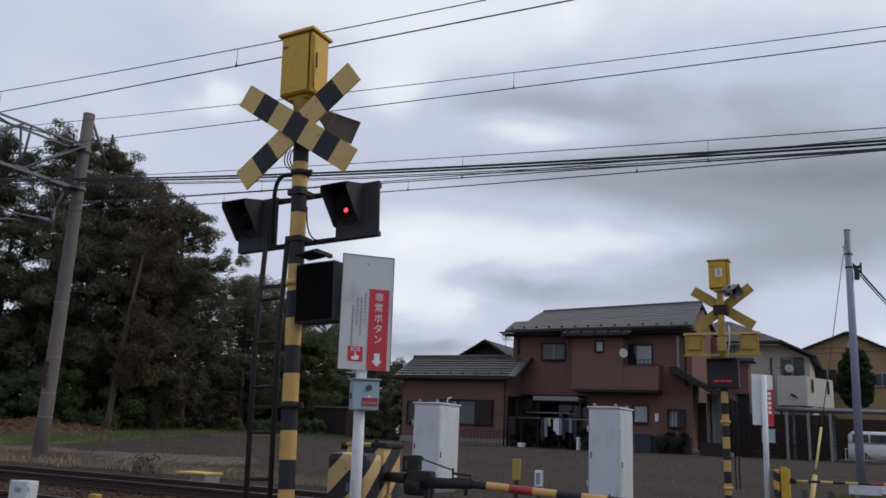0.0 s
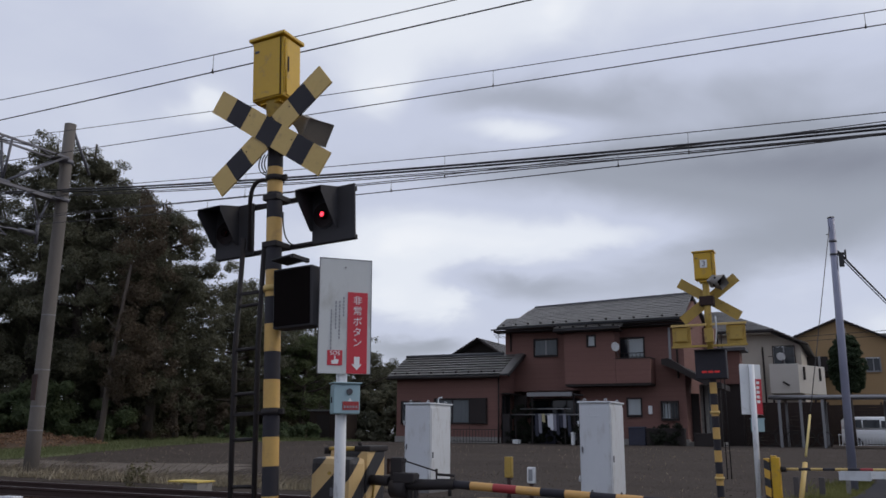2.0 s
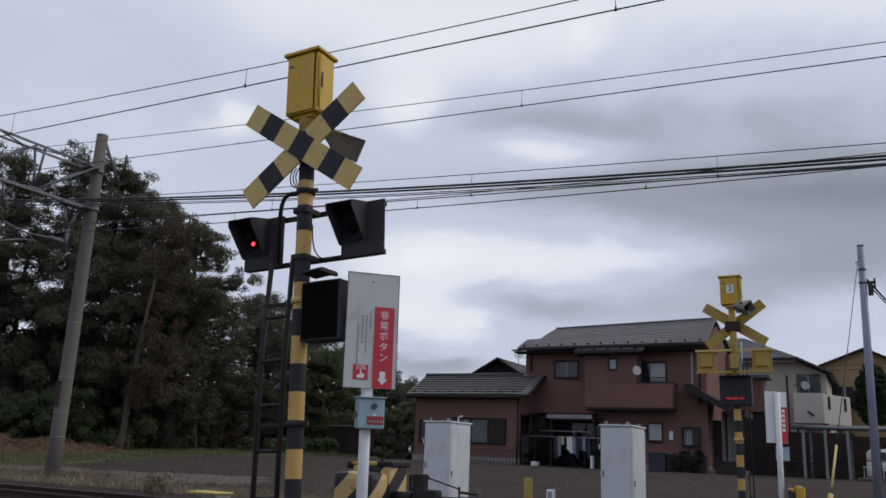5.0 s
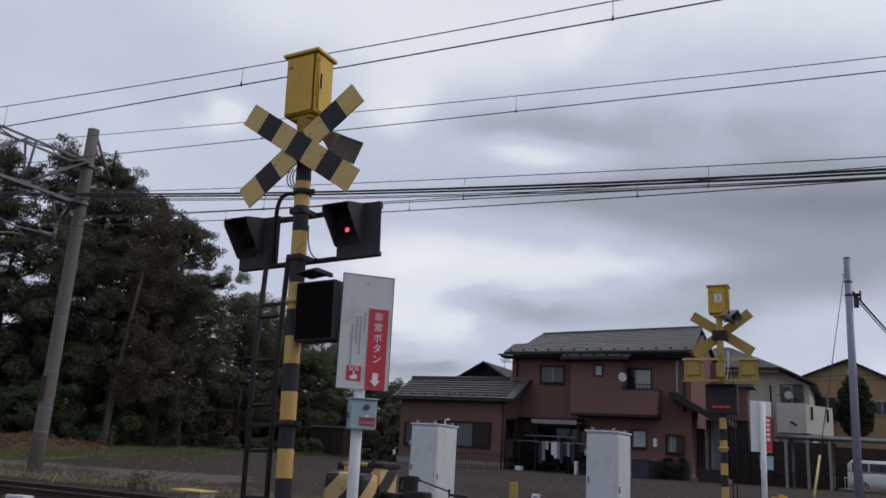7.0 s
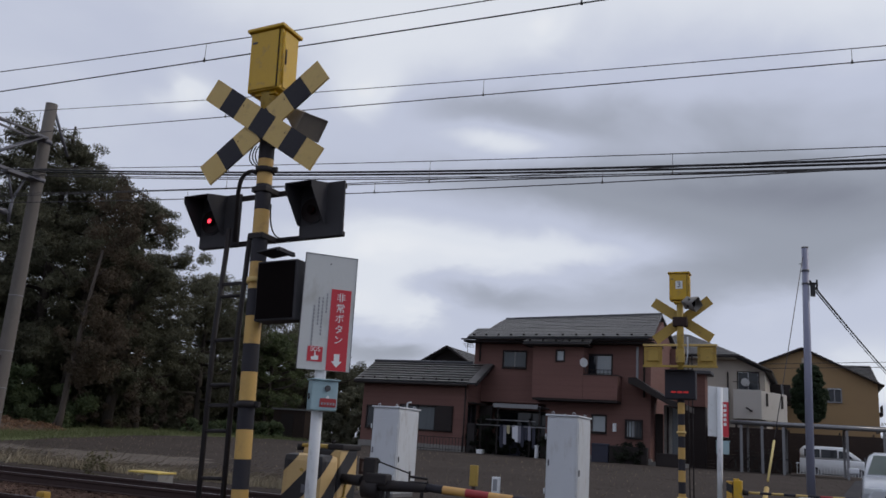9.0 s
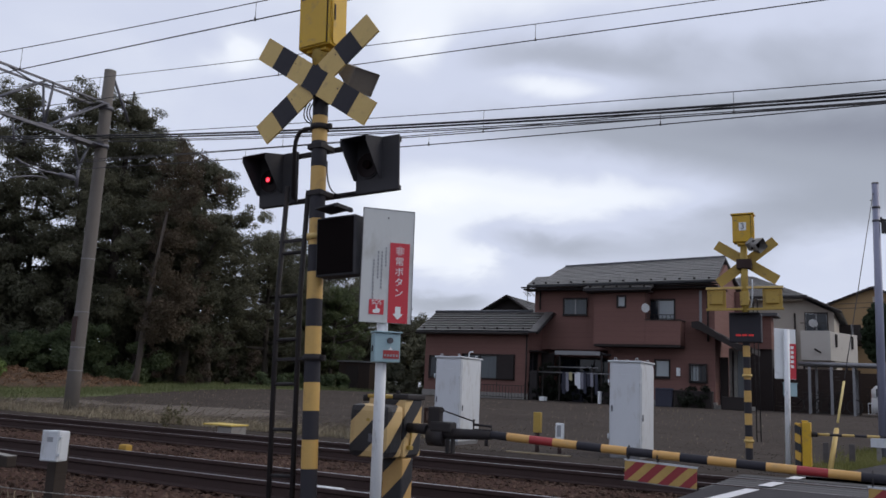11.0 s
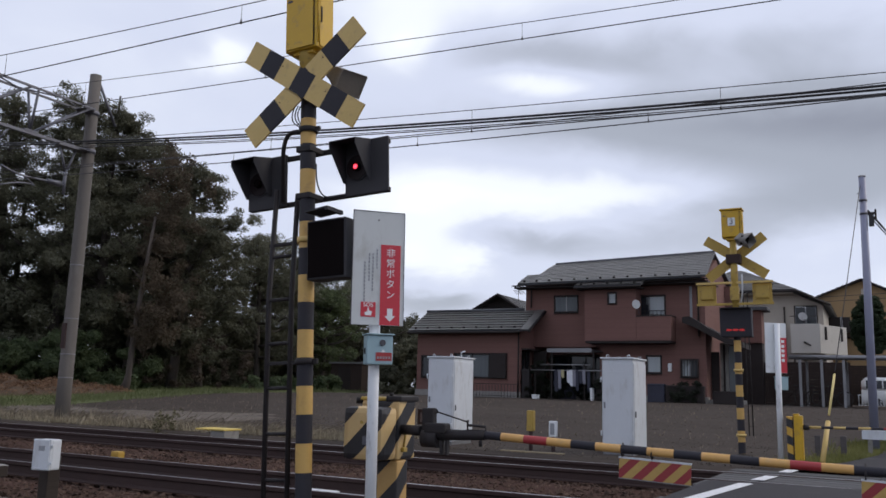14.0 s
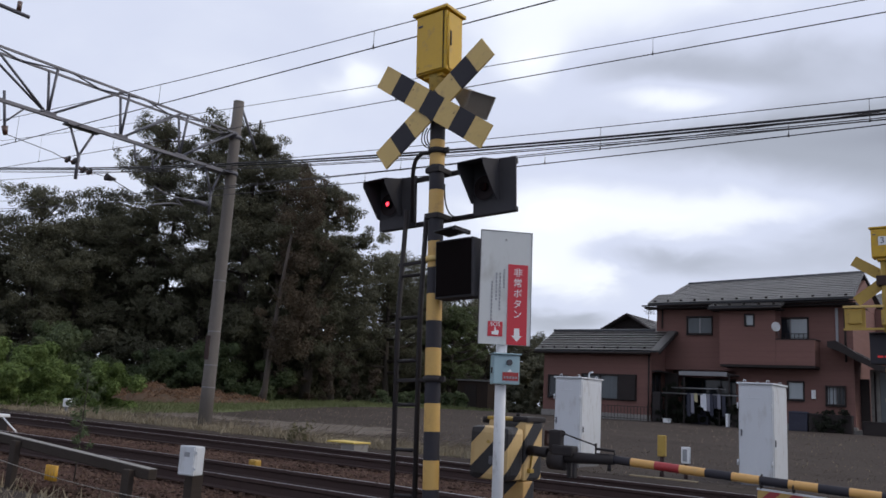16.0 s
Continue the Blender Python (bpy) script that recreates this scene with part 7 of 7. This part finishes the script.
tree(-28.5, 33.0, 7.0, 2.0, 91, leaves=26000, label="young light green tree before the dark wood", leaf=leaf_mat("light green foliage", (0.062, 0.080, 0.042), (0.16, 0.19, 0.09), 0.4))
tree(7.5, 68.0, 5.9, 2.2, 95, low=0.12, leaves=18000, label="dark round tree behind the ochre house")


def thicket(name, spots, heights, widths, per, size, material, seed, label, category="shrub"):
    """Dense undergrowth as one mass of leaves over stems."""
    rng = np.random.default_rng(seed)
    c, r = [], []
    for (x, y), h, w in zip(spots, heights, widths):
        z = ground_z(x, y)
        for _ in range(12):
            rr = rng.uniform(0.16, 0.42) * w
            c.append((x + rng.normal(0, w * 0.35), y + rng.normal(0, w * 0.35), z + max(rr * 0.4, rng.random() * h - rr * 0.3)))
            r.append(rr)
    v, f = leaf_cloud(c, r, [int(per * 0.42)] * len(c), size, rng, 0.85)
    v[:, 2] = np.maximum(v[:, 2], -0.2)
    return tagged(foliage(name, v, f, material), label, category, kind="stuff")


rw = random.Random(21)
under = []
for t in np.linspace(0, 1, 46):
    # the edge of the wood, from far left to behind the house
    x = -45 + 15.0 * smooth(0.0, 0.55, t) + 1.2 * t + rw.uniform(-0.6, 0.6)
    y = 3 + 41 * t + rw.uniform(-0.8, 0.8)
    under.append((x - 2.2 * smooth(17, 21, y), y))
thicket("undergrowth", under, [rw.uniform(2.2, 4.6) for _ in under], [rw.uniform(1.6, 2.4) for _ in under], 900, (0.045, 0.11), M_LEAF, 5, "dark undergrowth at the foot of the wood", "undergrowth")
back = [(x - 4 + rw.uniform(-1, 1), y + rw.uniform(-1, 1)) for x, y in under]
thicket("undergrowth", back, [rw.uniform(5.0, 7.6) if 9 < y < 27 else rw.uniform(2.5, 4.4) for _, y in back], [rw.uniform(2.2, 3.0) for _ in back], 600, (0.08, 0.19), M_LEAF, 6, "dark dense growth inside the wood", "undergrowth")


# green shrubs and creepers along the line
lefts = [(-27.5 + rw.uniform(-2.0, 1.5), 4.9 + 0.5 * k + rw.uniform(-0.5, 0.5)) for k in range(9)]
thicket("shrubs", [(x - 0.5, y + 1.6) for x, y in lefts], [rw.uniform(1.1, 2.3) for _ in lefts], [rw.uniform(0.9, 1.3) for _ in lefts], 1500, (0.035, 0.085), M_SHRUB, 9, "bright green shrubs and creepers beside the railway", "shrubs")
more = [(-37.0 + 0.62 * k + rw.uniform(-0.4, 0.4), 12.0 + 0.75 * k + rw.uniform(-0.5, 0.5)) for k in range(12)]
thicket("shrubs", more, [rw.uniform(1.4, 3.0) for _ in more], [rw.uniform(1.0, 1.5) for _ in more], 1500, (0.045, 0.11), M_UNDER, 10, "dark green shrubs before the wood", "shrubs")
mids = [(-31.5, 10.6), (-32.4, 11.6), (-33.2, 12.6), (-31.0, 11.9), (-30.2, 10.4), (-34.2, 12.4)]
thicket("shrubs", mids, [2.6, 3.0, 2.8, 1.8, 1.5, 3.2], [1.2, 1.3, 1.3, 1.0, 0.9, 1.4], 1400, (0.04, 0.10), M_UNDER, 16, "dark green bushes behind the bright shrubs", "shrubs")
low_ones = [(-26.2 + 0.35 * k, 24.6 + 0.8 * k) for k in range(6)]
thicket("low_shrubs", low_ones, [0.8] * 6, [0.7] * 6, 700, (0.04, 0.09), M_UNDER, 11, "low green shrubs at the edge of the lot", "shrubs")
dry = [(-29.6 + 0.7 * k, 20.8 + 0.9 * k) for k in range(5)]
thicket("dry_brush", dry, [3.0, 3.8, 3.2, 2.4, 1.8], [0.7] * 5, 520, (0.025, 0.07), M_DRYLEAF, 12, "brown dry brush hanging at the wood edge", "brush")
vine = [(-27.18, 19.30, 10.39), (-27.18, 19.30, 8.98), (-27.29, 19.30, 7.21), (-27.20, 19.30, 5.20), (-26.94, 19.30, 3.24)]
rv = np.random.default_rng(19)
vc = [tuple(Vector(vine[k // 26]).lerp(Vector(vine[min(4, k // 26 + 1)]), rv.random()) + Vector(rv.normal(0, 1.0, 3)) * 0.62) for k in range(130)]
v, f = leaf_cloud(vc, [0.34] * len(vc), [150] * len(vc), (0.03, 0.08), rv, 1.0, 0.1)
tagged(foliage("withered_creeper", v, f, leaf_mat("withered creeper leaves", (0.060, 0.048, 0.036), (0.125, 0.098, 0.070), 0.3, 0.05)), "withered brown creeper hanging over the trees at the wood edge", "creeper", kind="stuff")
thicket("small_bush", [(-12.7, 5.95)], [0.5], [0.36], 120, (0.015, 0.042), leaf_mat("olive weed foliage", (0.060, 0.056, 0.032), (0.14, 0.125, 0.07), 0.3), 13, "small straggly bush beside the track", "bush")
house_green = [(-22.4, 31.0), (-22.9, 33.5), (-23.4, 36.0), (-21.4, 29.4), (-20.9, 33.0), (-21.4, 35.0), (-26.2, 42.0), (-27.2, 43.5), (-28.4, 45.0), (-20.45, 29.4), (-21.5, 31.4)]
thicket("garden_shrubs", house_green, [2.8, 3.2, 3.4, 1.7, 2.9, 3.2, 2.4, 2.6, 2.4, 1.6, 1.9], [0.9, 1.1, 1.2, 0.8, 1.0, 1.1, 1.2, 1.2, 1.2, 0.6, 0.9], 900, (0.045, 0.11), M_LEAF, 14, "dark garden shrubs beside the house wing", "shrubs")
M_DARKLEAF = leaf_mat("very dark leaves", (0.012, 0.014, 0.011), (0.032, 0.036, 0.026), 0.1, 0.05)
plants = [(-10.4, 28.1), (-9.9, 28.2), (-7.4, 28.3), (-7.0, 28.3), (-6.5, 28.3)]
thicket("potted_plants", plants, [0.9, 0.7, 0.9, 0.9, 0.9], [0.42] * 5, 160, (0.03, 0.08), M_DARKLEAF, 15, "dark potted plants before the house", "plants")


# very dark leaves added in place of the terrace's clutter and shade
terrace = [(-13.8 + 0.28 * k, 28.6 + 0.25 * (k % 3)) for k in range(11)]
thicket("terrace_dark_fill", terrace, [1.3, 1.7, 1.9, 1.5, 1.2, 1.0, 0.8, 0.8, 0.9, 1.1, 1.3], [0.42] * 11, 420, (0.025, 0.07), M_DARKLEAF, 17, "dark leaf mass standing in for clutter and shade on the terrace", "plants")


def conifer(x, y, z1, r, label):
    rng = np.random.default_rng(77)
    z0 = ground_z(x, y) - 0.1
    s = thing("conifer", pose(x, y, z0), label, "tree")
    part("trunk", T([(0, 0, 0), (0, 0, (z1 - z0) * 0.9)], 0.12, 8, r1=0.03), M_BARK, s)
    c, rr = [], []
    for _ in range(520):
        u = rng.random()
        w = r * math.sin(math.pi * (0.10 + 0.82 * u ** 0.9)) ** 0.7
        a = rng.random() * 6.283
        q = math.sqrt(rng.random()) * 0.9
        c.append((math.cos(a) * w * q, math.sin(a) * w * q, 2.75 + (z1 - z0 - 2.95) * u))
        rr.append(0.13)
    v, f = leaf_cloud(c, rr, [150] * len(c), (0.03, 0.07), rng, 1.0)
    foliage("crown", v, f, M_HEDGE, s)


conifer(-0.10, 40.0, 6.2, 0.98, "dark rounded garden conifer before the ochre house")

dead = thing("dead_trunk", pose(-28.1, 18.6, 0.35), "pale bare leaning trunk at the edge of the wood", "trunk")
part("stem", T([(-0.02, 0, 0), (0.06, 0, 0.6), (0.16, 0, 2.3), (0.3, 0.05, 3.9), (0.47, 0.05, 5.3), (0.78, 0.1, 7.6)], 0.15, 9, r1=0.06), M_DEADWOOD, dead)
part("root", T([(0.02, 0, 0.75), (-0.1, -0.05, 0.4), (-0.42, -0.1, 0.02)], 0.10, 7, r1=0.05), M_DEADWOOD, dead)
for k, (z, dx) in enumerate(((3.4, 0.7), (4.8, -0.8), (6.2, 0.6))):
    part("dead_limb", T([(0.2 + 0.12 * k, 0.05, z), (0.2 + 0.12 * k + dx, 0.15, z + 0.6)], 0.03, 5, r1=0.015), M_DEADWOOD, dead)


def mound(x, y, lx, ly, h, seed, material, label):
    """A long uneven heap lying slantwise before the wood."""
    ca, sa, r = math.cos(radians(40)), math.sin(radians(40)), lx + 0.3
    def hz(px, py):
        u, v = (px - x) * ca + (py - y) * sa, (py - y) * ca - (px - x) * sa
        d = (u / lx) ** 2 + (v / ly) ** 2
        bumps = 0.75 + 0.5 * noise.noise((u * 0.7, v * 0.7, seed)) + 0.3 * noise.noise((u * 2.3, v * 2.3, seed + 4)) + 0.12 * noise.noise((u * 7, v * 7, seed))
        return ground_z(px, py) - 0.06 + (h + 0.06) * max(0, 1 - d) ** 0.6 * bumps
    o = sheet("earth_mound", list(np.linspace(x - r, x + r, 90)), list(np.linspace(y - r * 0.8, y + r * 0.8, 70)), hz, material)
    tagged(o, label, "mound")
    rng = np.random.default_rng(seed)
    c = []
    for _ in range(2600):
        u, v = rng.uniform(-lx, lx), rng.normal(0, ly * 0.5)
        px, py = x + u * ca - v * sa, y + u * sa + v * ca
        c.append((px, py, hz(px, py) + 0.03))
    v, f = leaf_cloud(c, [0.16] * len(c), [9] * len(c), (0.018, 0.065), rng, 0.5)
    tagged(foliage("dry_litter", v, f, M_LITTER), "dry brown stalks and litter lying on the mound", "litter", kind="stuff")


M_LITTER = leaf_mat("dry brown litter", (0.125, 0.076, 0.048), (0.32, 0.195, 0.122), 0.1, 0.05)
mound(-32.1, 14.9, 5.8, 1.7, 0.72, 3, M_SOIL, "low mound of reddish bare earth before the wood")


def blades(name, spots, height, material, seed, label):
    """Grass blades as one mass of thin upright leaves."""
    rng = np.random.default_rng(seed)
    p = np.array([(x, y, ground_z(x, y) - 0.01) for x, y in spots])
    n = len(p)
    a = rng.uniform(0, 6.283, n)
    h = rng.uniform(height[0], height[1], (n, 1))
    side = np.stack([np.cos(a), np.sin(a), 0 * a], 1) * rng.uniform(0.006, 0.014, (n, 1))
    tip = np.concatenate([rng.normal(0, 0.35, (n, 2)), np.ones((n, 1))], 1) * h
    v = np.stack([p - side, p + side, p + tip * 0.6 + side * 0.6, p + tip], 1).reshape(-1, 3)
    f = np.arange(4 * n).reshape(n, 4)
    tagged(foliage(name, v, f, material), label, "grass", kind="stuff")


rg = np.random.default_rng(31)
strip = []
while len(strip) < 30000:
    # the grassy verge between the lot and the wood
    t = rg.random()
    y = 8.5 + 20 * t + rg.normal(0, 1.0)
    x = -24.6 - 9.0 * rg.random() ** 1.3 + rg.normal(0, 0.5) + 2.0 * smooth(20, 28, y)
    strip.append((x, y))
blades("verge_grass", strip, (0.06, 0.22), M_GRASS, 32, "short green grass along the edge of the wood")
dryspots = [(float(rg.uniform(-27, -8)), float(6.3 + abs(rg.normal(0, 0.9)))) for _ in range(15000)]
blades("dry_grass", dryspots, (0.04, 0.17), M_DRYGRASS, 33, "dry pale grass along the far side of the track")
tall = [(float(rg.uniform(-26, -14)), float(rg.uniform(6.2, 7.6))) for _ in range(420)]
blades("tall_dry_grass", tall, (0.15, 0.42), M_DRYGRASS, 34, "tall dry grass stems beside the track")
def straw(name, spots, length, material, seed, label):
    """Dry stalks lying flat or leaning, as one mass."""
    rng = np.random.default_rng(seed)
    p = np.array([(x, y, ground_z(x, y) + 0.012) for x, y in spots])
    n = len(p)
    a = rng.normal(0.5, 0.8, n)
    L = rng.uniform(length[0], length[1], (n, 1))
    run = np.stack([np.cos(a), np.sin(a), np.abs(rng.normal(0.0, 0.28, n))], 1) * L
    wide = np.stack([-np.sin(a), np.cos(a), 0 * a], 1) * rng.uniform(0.003, 0.008, (n, 1))
    v = np.stack([p - wide, p + wide, p + run + wide * 0.4, p + run - wide * 0.4 + (0, 0, 0.008)], 1).reshape(-1, 3)
    tagged(foliage(name, v, np.arange(4 * n).reshape(n, 4), material), label, "straw", kind="stuff")


M_STRAW = leaf_mat("pale dry straw", (0.19, 0.165, 0.13), (0.42, 0.37, 0.30), 0.1, 0.05)
lying = [(float(rg.uniform(-27, -9.5)), float(6.5 + abs(rg.normal(0, 1.3)))) for _ in range(5200)]
straw("lying_straw", lying, (0.08, 0.5), M_STRAW, 41, "pale dry straw lying on the gravel beside the track")
right = []
for _ in range(7000):
    y = float(rg.uniform(6.7, 12.5))
    right.append((road_left(y) - 0.01 - abs(float(rg.normal(0, 0.35))), y))
blades("roadside_grass", right, (0.04, 0.16), M_ROADGRASS, 35, "rough grass beside the far road edge")
nearw = [(float(rg.uniform(-12, -4.2)), float(rg.uniform(-2.4, -1.2))) for _ in range(900)]
blades("near_weeds", nearw, (0.05, 0.2), M_DRYGRASS, 36, "thin dry weeds on the near side of the track")


def verge():
    """Rough grass between the gravel lot and the wood."""
    bm = bmesh.new()
    rows = []
    for t in np.linspace(0, 1, 60):
        y = 8.0 + 24 * t
        x = -27.0 + 2.2 * smooth(0.5, 0.85, t)
        w = 2.2 + 1.2 * noise.noise((y * 0.4, 0, 3))
        rows.append([bm.verts.new((px, y, ground_z(px, y) + dz)) for px, dz in ((x - 12, 0.03), (x - 4, 0.03), (x + w * 0.4, 0.03), (x + w, 0.025), (x + w + 0.4, -0.04))])
    for a, b in zip(rows, rows[1:]):
        for i in range(4):
            bm.faces.new((a[i], a[i + 1], b[i + 1], b[i])).smooth = True
    tagged(part("grass_verge", bm, M_GRASSFLOOR), "rough short grass verge along the edge of the wood", "verge", kind="structure")


verge()
for k, (x, yy) in enumerate(((-2.4, 33.2), (-1.7, 33.0), (-3.0, 33.5))):
    b = thing("bicycle", pose(x, yy, ground_z(x, yy)), "dark bicycle parked under the carport", "bicycle", "bicycles")
    for dx in (-0.5, 0.5):
        part("wheel", T([(dx + 0.31 * math.cos(q), 0, 0.33 + 0.31 * math.sin(q)) for q in np.linspace(0, 6.283, 17)], 0.022, 6), M_TYRE, b)
    part("frame", T([(-0.5, 0, 0.33), (-0.1, 0, 0.75), (0.38, 0, 0.78), (0.5, 0, 0.33), (0.0, 0, 0.32), (-0.1, 0, 0.75)], 0.02, 6), M_IRON, b)
    part("handlebar", T([(0.36, -0.25, 1.0), (0.36, 0, 0.95), (0.36, 0.25, 1.0)], 0.015, 6), M_IRON, b)
    part("saddle", B((-0.25, 0.0, -0.08, 0.08, 0.84, 0.9), bevel=0.02), M_TYRE, b)


def lot_spot(rng):
    x, y = rng.uniform(-26, 1.5), 6.3 + 21 * rng.random() ** 1.6
    if x > road_left(y) - 0.1:
        x = rng.uniform(-20, -3)
    return x, y, ground_z(x, y) + rng.uniform(-0.012, 0.008)


M_GRAVEL = leaf_mat("loose lot gravel", (0.045, 0.038, 0.032), (0.15, 0.128, 0.106), 0.0, 0.04)
def pale_patch():
    """Paler old ballast spread beside the track at the far end of the lot."""
    def hz(x, y):
        d = noise.noise((x * 0.22, y * 0.5, 7.0)) + 0.5 * noise.noise((x * 0.9, y * 1.6, 3.0))
        edge = min(smooth(-29.0, -25.0, x), smooth(-12.2, -16.0, x), smooth(6.3, 6.9, y), smooth(14.5, 11.0, y))
        return ground_z(x, y) - 0.02 + 0.035 * smooth(-0.25, 0.1, d - 0.9 * (1 - edge))
    o = sheet("gravel_patch", list(np.arange(-29.0, -12.0, 0.2)), list(np.arange(6.3, 15.0, 0.14)), hz, M_PALEGRAVEL)
    tagged(o, "paler grey gravel spread along the far side of the track", "gravel", kind="structure")


M_PALEGRAVEL = mat("pale grey gravel", (0.165, 0.142, 0.122), (0.095, 0.080, 0.068), rough=0.95, stain=1.3, grain=14, bump=0.9, depth=0.04, dirt=(0.075, 0.068, 0.052), stretch=(0.3, 1, 1), spec=0.06)
pale_patch()
tagged(stones("lot_gravel", 22000, lot_spot, (0.008, 0.022), M_GRAVEL), "loose grey brown gravel on the lot", "gravel")
weeds = [(float(rg.uniform(-24, -2.2)), float(6.6 + 16 * rg.random())) for _ in range(1600)]
blades("lot_weeds", weeds, (0.02, 0.09), M_DRYGRASS, 37, "sparse dry weeds on the gravel lot")

# ---- small things beside the line ----
def sapling():
    s = thing("sapling", pose(-9.33, -0.9, -0.22), "thin straggly green sapling growing beside the rail", "sapling")
    rng = np.random.default_rng(91)
    part("stem", T([(0, 0, 0), (0.01, 0, 0.4), (-0.02, 0.02, 0.8), (0.02, 0, 1.25)], 0.009, 6, r1=0.004), M_BARK, s)
    c, r = [], []
    for k in range(26):
        z = 0.25 + 1.0 * (k + rng.random()) / 26
        a = rng.random() * 6.283
        L = 0.05 + 0.10 * rng.random() * (0.5 + z)
        c.append((math.cos(a) * L, math.sin(a) * L, z + 0.05))
        r.append(0.055)
        if k % 3 == 0:
            part("twig", T([(0, 0, z - 0.05), c[-1]], 0.004, 5, r1=0.002), M_BARK, s)
    v, f = leaf_cloud(c, r, [26] * len(c), (0.014, 0.036), rng, 1.0)
    foliage("leaves", v, f, M_UNDER, s)


sapling()
mb = thing("marker_box", pose(-22.85, 6.6, -0.1), "small white box on a short grey post in the dry grass", "marker box")
part("post", B((-0.03, 0.03, -0.03, 0.03, -0.1, 0.28)), M_GREYMETAL, mb)
part("box", B((-0.11, 0.11, -0.08, 0.08, 0.28, 0.52), bevel=0.02), M_WORNWHITE, mb, "worn white box")
bb = thing("bond_box", pose(-18.0, 2.35, -0.2), "low white box with a pale strap between the tracks", "track box")
part("body", B((-0.50, 0.20, -0.12, 0.12, 0.0, 0.30), bevel=0.03), M_IRON, bb)
part("lid", B((-0.52, 0.22, -0.14, 0.14, 0.301, 0.37), bevel=0.02), M_WORNWHITE, bb, "worn white lid")
part("strap", T([(0.2, 0, 0.30), (0.75, -0.05, 0.12), (0.95, -0.06, 0.05)], 0.016, 6), M_WORNWHITE, bb)
stick = thing("broken_stick", pose(-15.6, 6.6, -0.06), "pale dry stick leaning in the grass", "stick")
part("stem", T([(0, 0, 0), (0.32, 0.05, 0.22)], 0.012, 6, r1=0.006), M_DRYGRASS, stick)

hut = thing("garden_hut", pose(0, 0, 0), "small dark hut at the edge of the wood beside the house", "hut")
part("body", B((-26.4, -24.4, 31.0, 32.6, 0.4, 2.1), bevel=0.02), M_FENCEWOOD, hut)
part("roof", B((-26.5, -24.3, 30.9, 32.7, 2.101, 2.18), bevel=0.01), M_GREYMETAL, hut)
part("door", B((-25.9, -25.1, 30.96, 30.995, 0.5, 1.9)), M_DARKTRIM, hut)
kerb = thing("guard_plank", pose(0, 0, 0), "low white plank on short grey posts beside the road", "guard plank")
part("plank", B((-0.25, 0.62, 9.2, 9.25, 0.33, 0.47), bevel=0.008), M_WHITE, kerb)
for x in (-0.15, 0.5):
    part("post", B((x - 0.035, x + 0.035, 9.251, 9.32, -0.1, 0.42), bevel=0.008), M_CONC, kerb)
for x in (-0.93, -0.54):
    st = thing("fence_stump", pose(x, 9.0, ground_z(x, 9.0)), "short grey stump of an old fence in the grass", "fence stump", "fence stumps")
    part("stump", B((-0.045, 0.045, -0.045, 0.045, -0.1, 0.36), bevel=0.012), M_BEAM, st)

lf = thing("low_fence", pose(0, 0, 0), "low thin black metal fence before the house wing", "fence")
for z in (0.66, 1.17):
    part("rail", B((-18.0, -13.95, 27.4, 27.425, z, z + 0.025)), M_IRON, lf)
for k in range(28):
    part("bar", B((-18.0 + k * 0.15, -17.985 + k * 0.15, 27.4, 27.42, 0.45, 1.17 if k % 9 else 1.3)), M_IRON, lf)


# ---- what moves ----
def motions():
    """The two lamps flash in turn: each light turns its glowing face to the road and away again."""
    half, first, one = 0.602, 0.145, 1 / 30
    for k, light in enumerate(near_lights):
        at = light.matrix_basis.copy()
        lit = k == 1
        rows = [(0.0, at @ pose(0, 0, 0, 0, 0, 0 if lit else 178))]
        n = 0
        while first + n * half < 15.9:
            t = round((first + n * half) * 30) / 30
            a, b = (0, 178) if lit else (178, 0)
            for ang, dt in ((a, -3), (a, -2), (89, -1), (b, 0), (b, 1)):
                rows.append((t + dt * one, at @ pose(0, 0, 0, 0, 0, ang)))
            lit = not lit
            n += 1
        rows.append((16.0, at @ pose(0, 0, 0, 0, 0, 0 if lit else 178)))
        walk(light, rows)


motions()
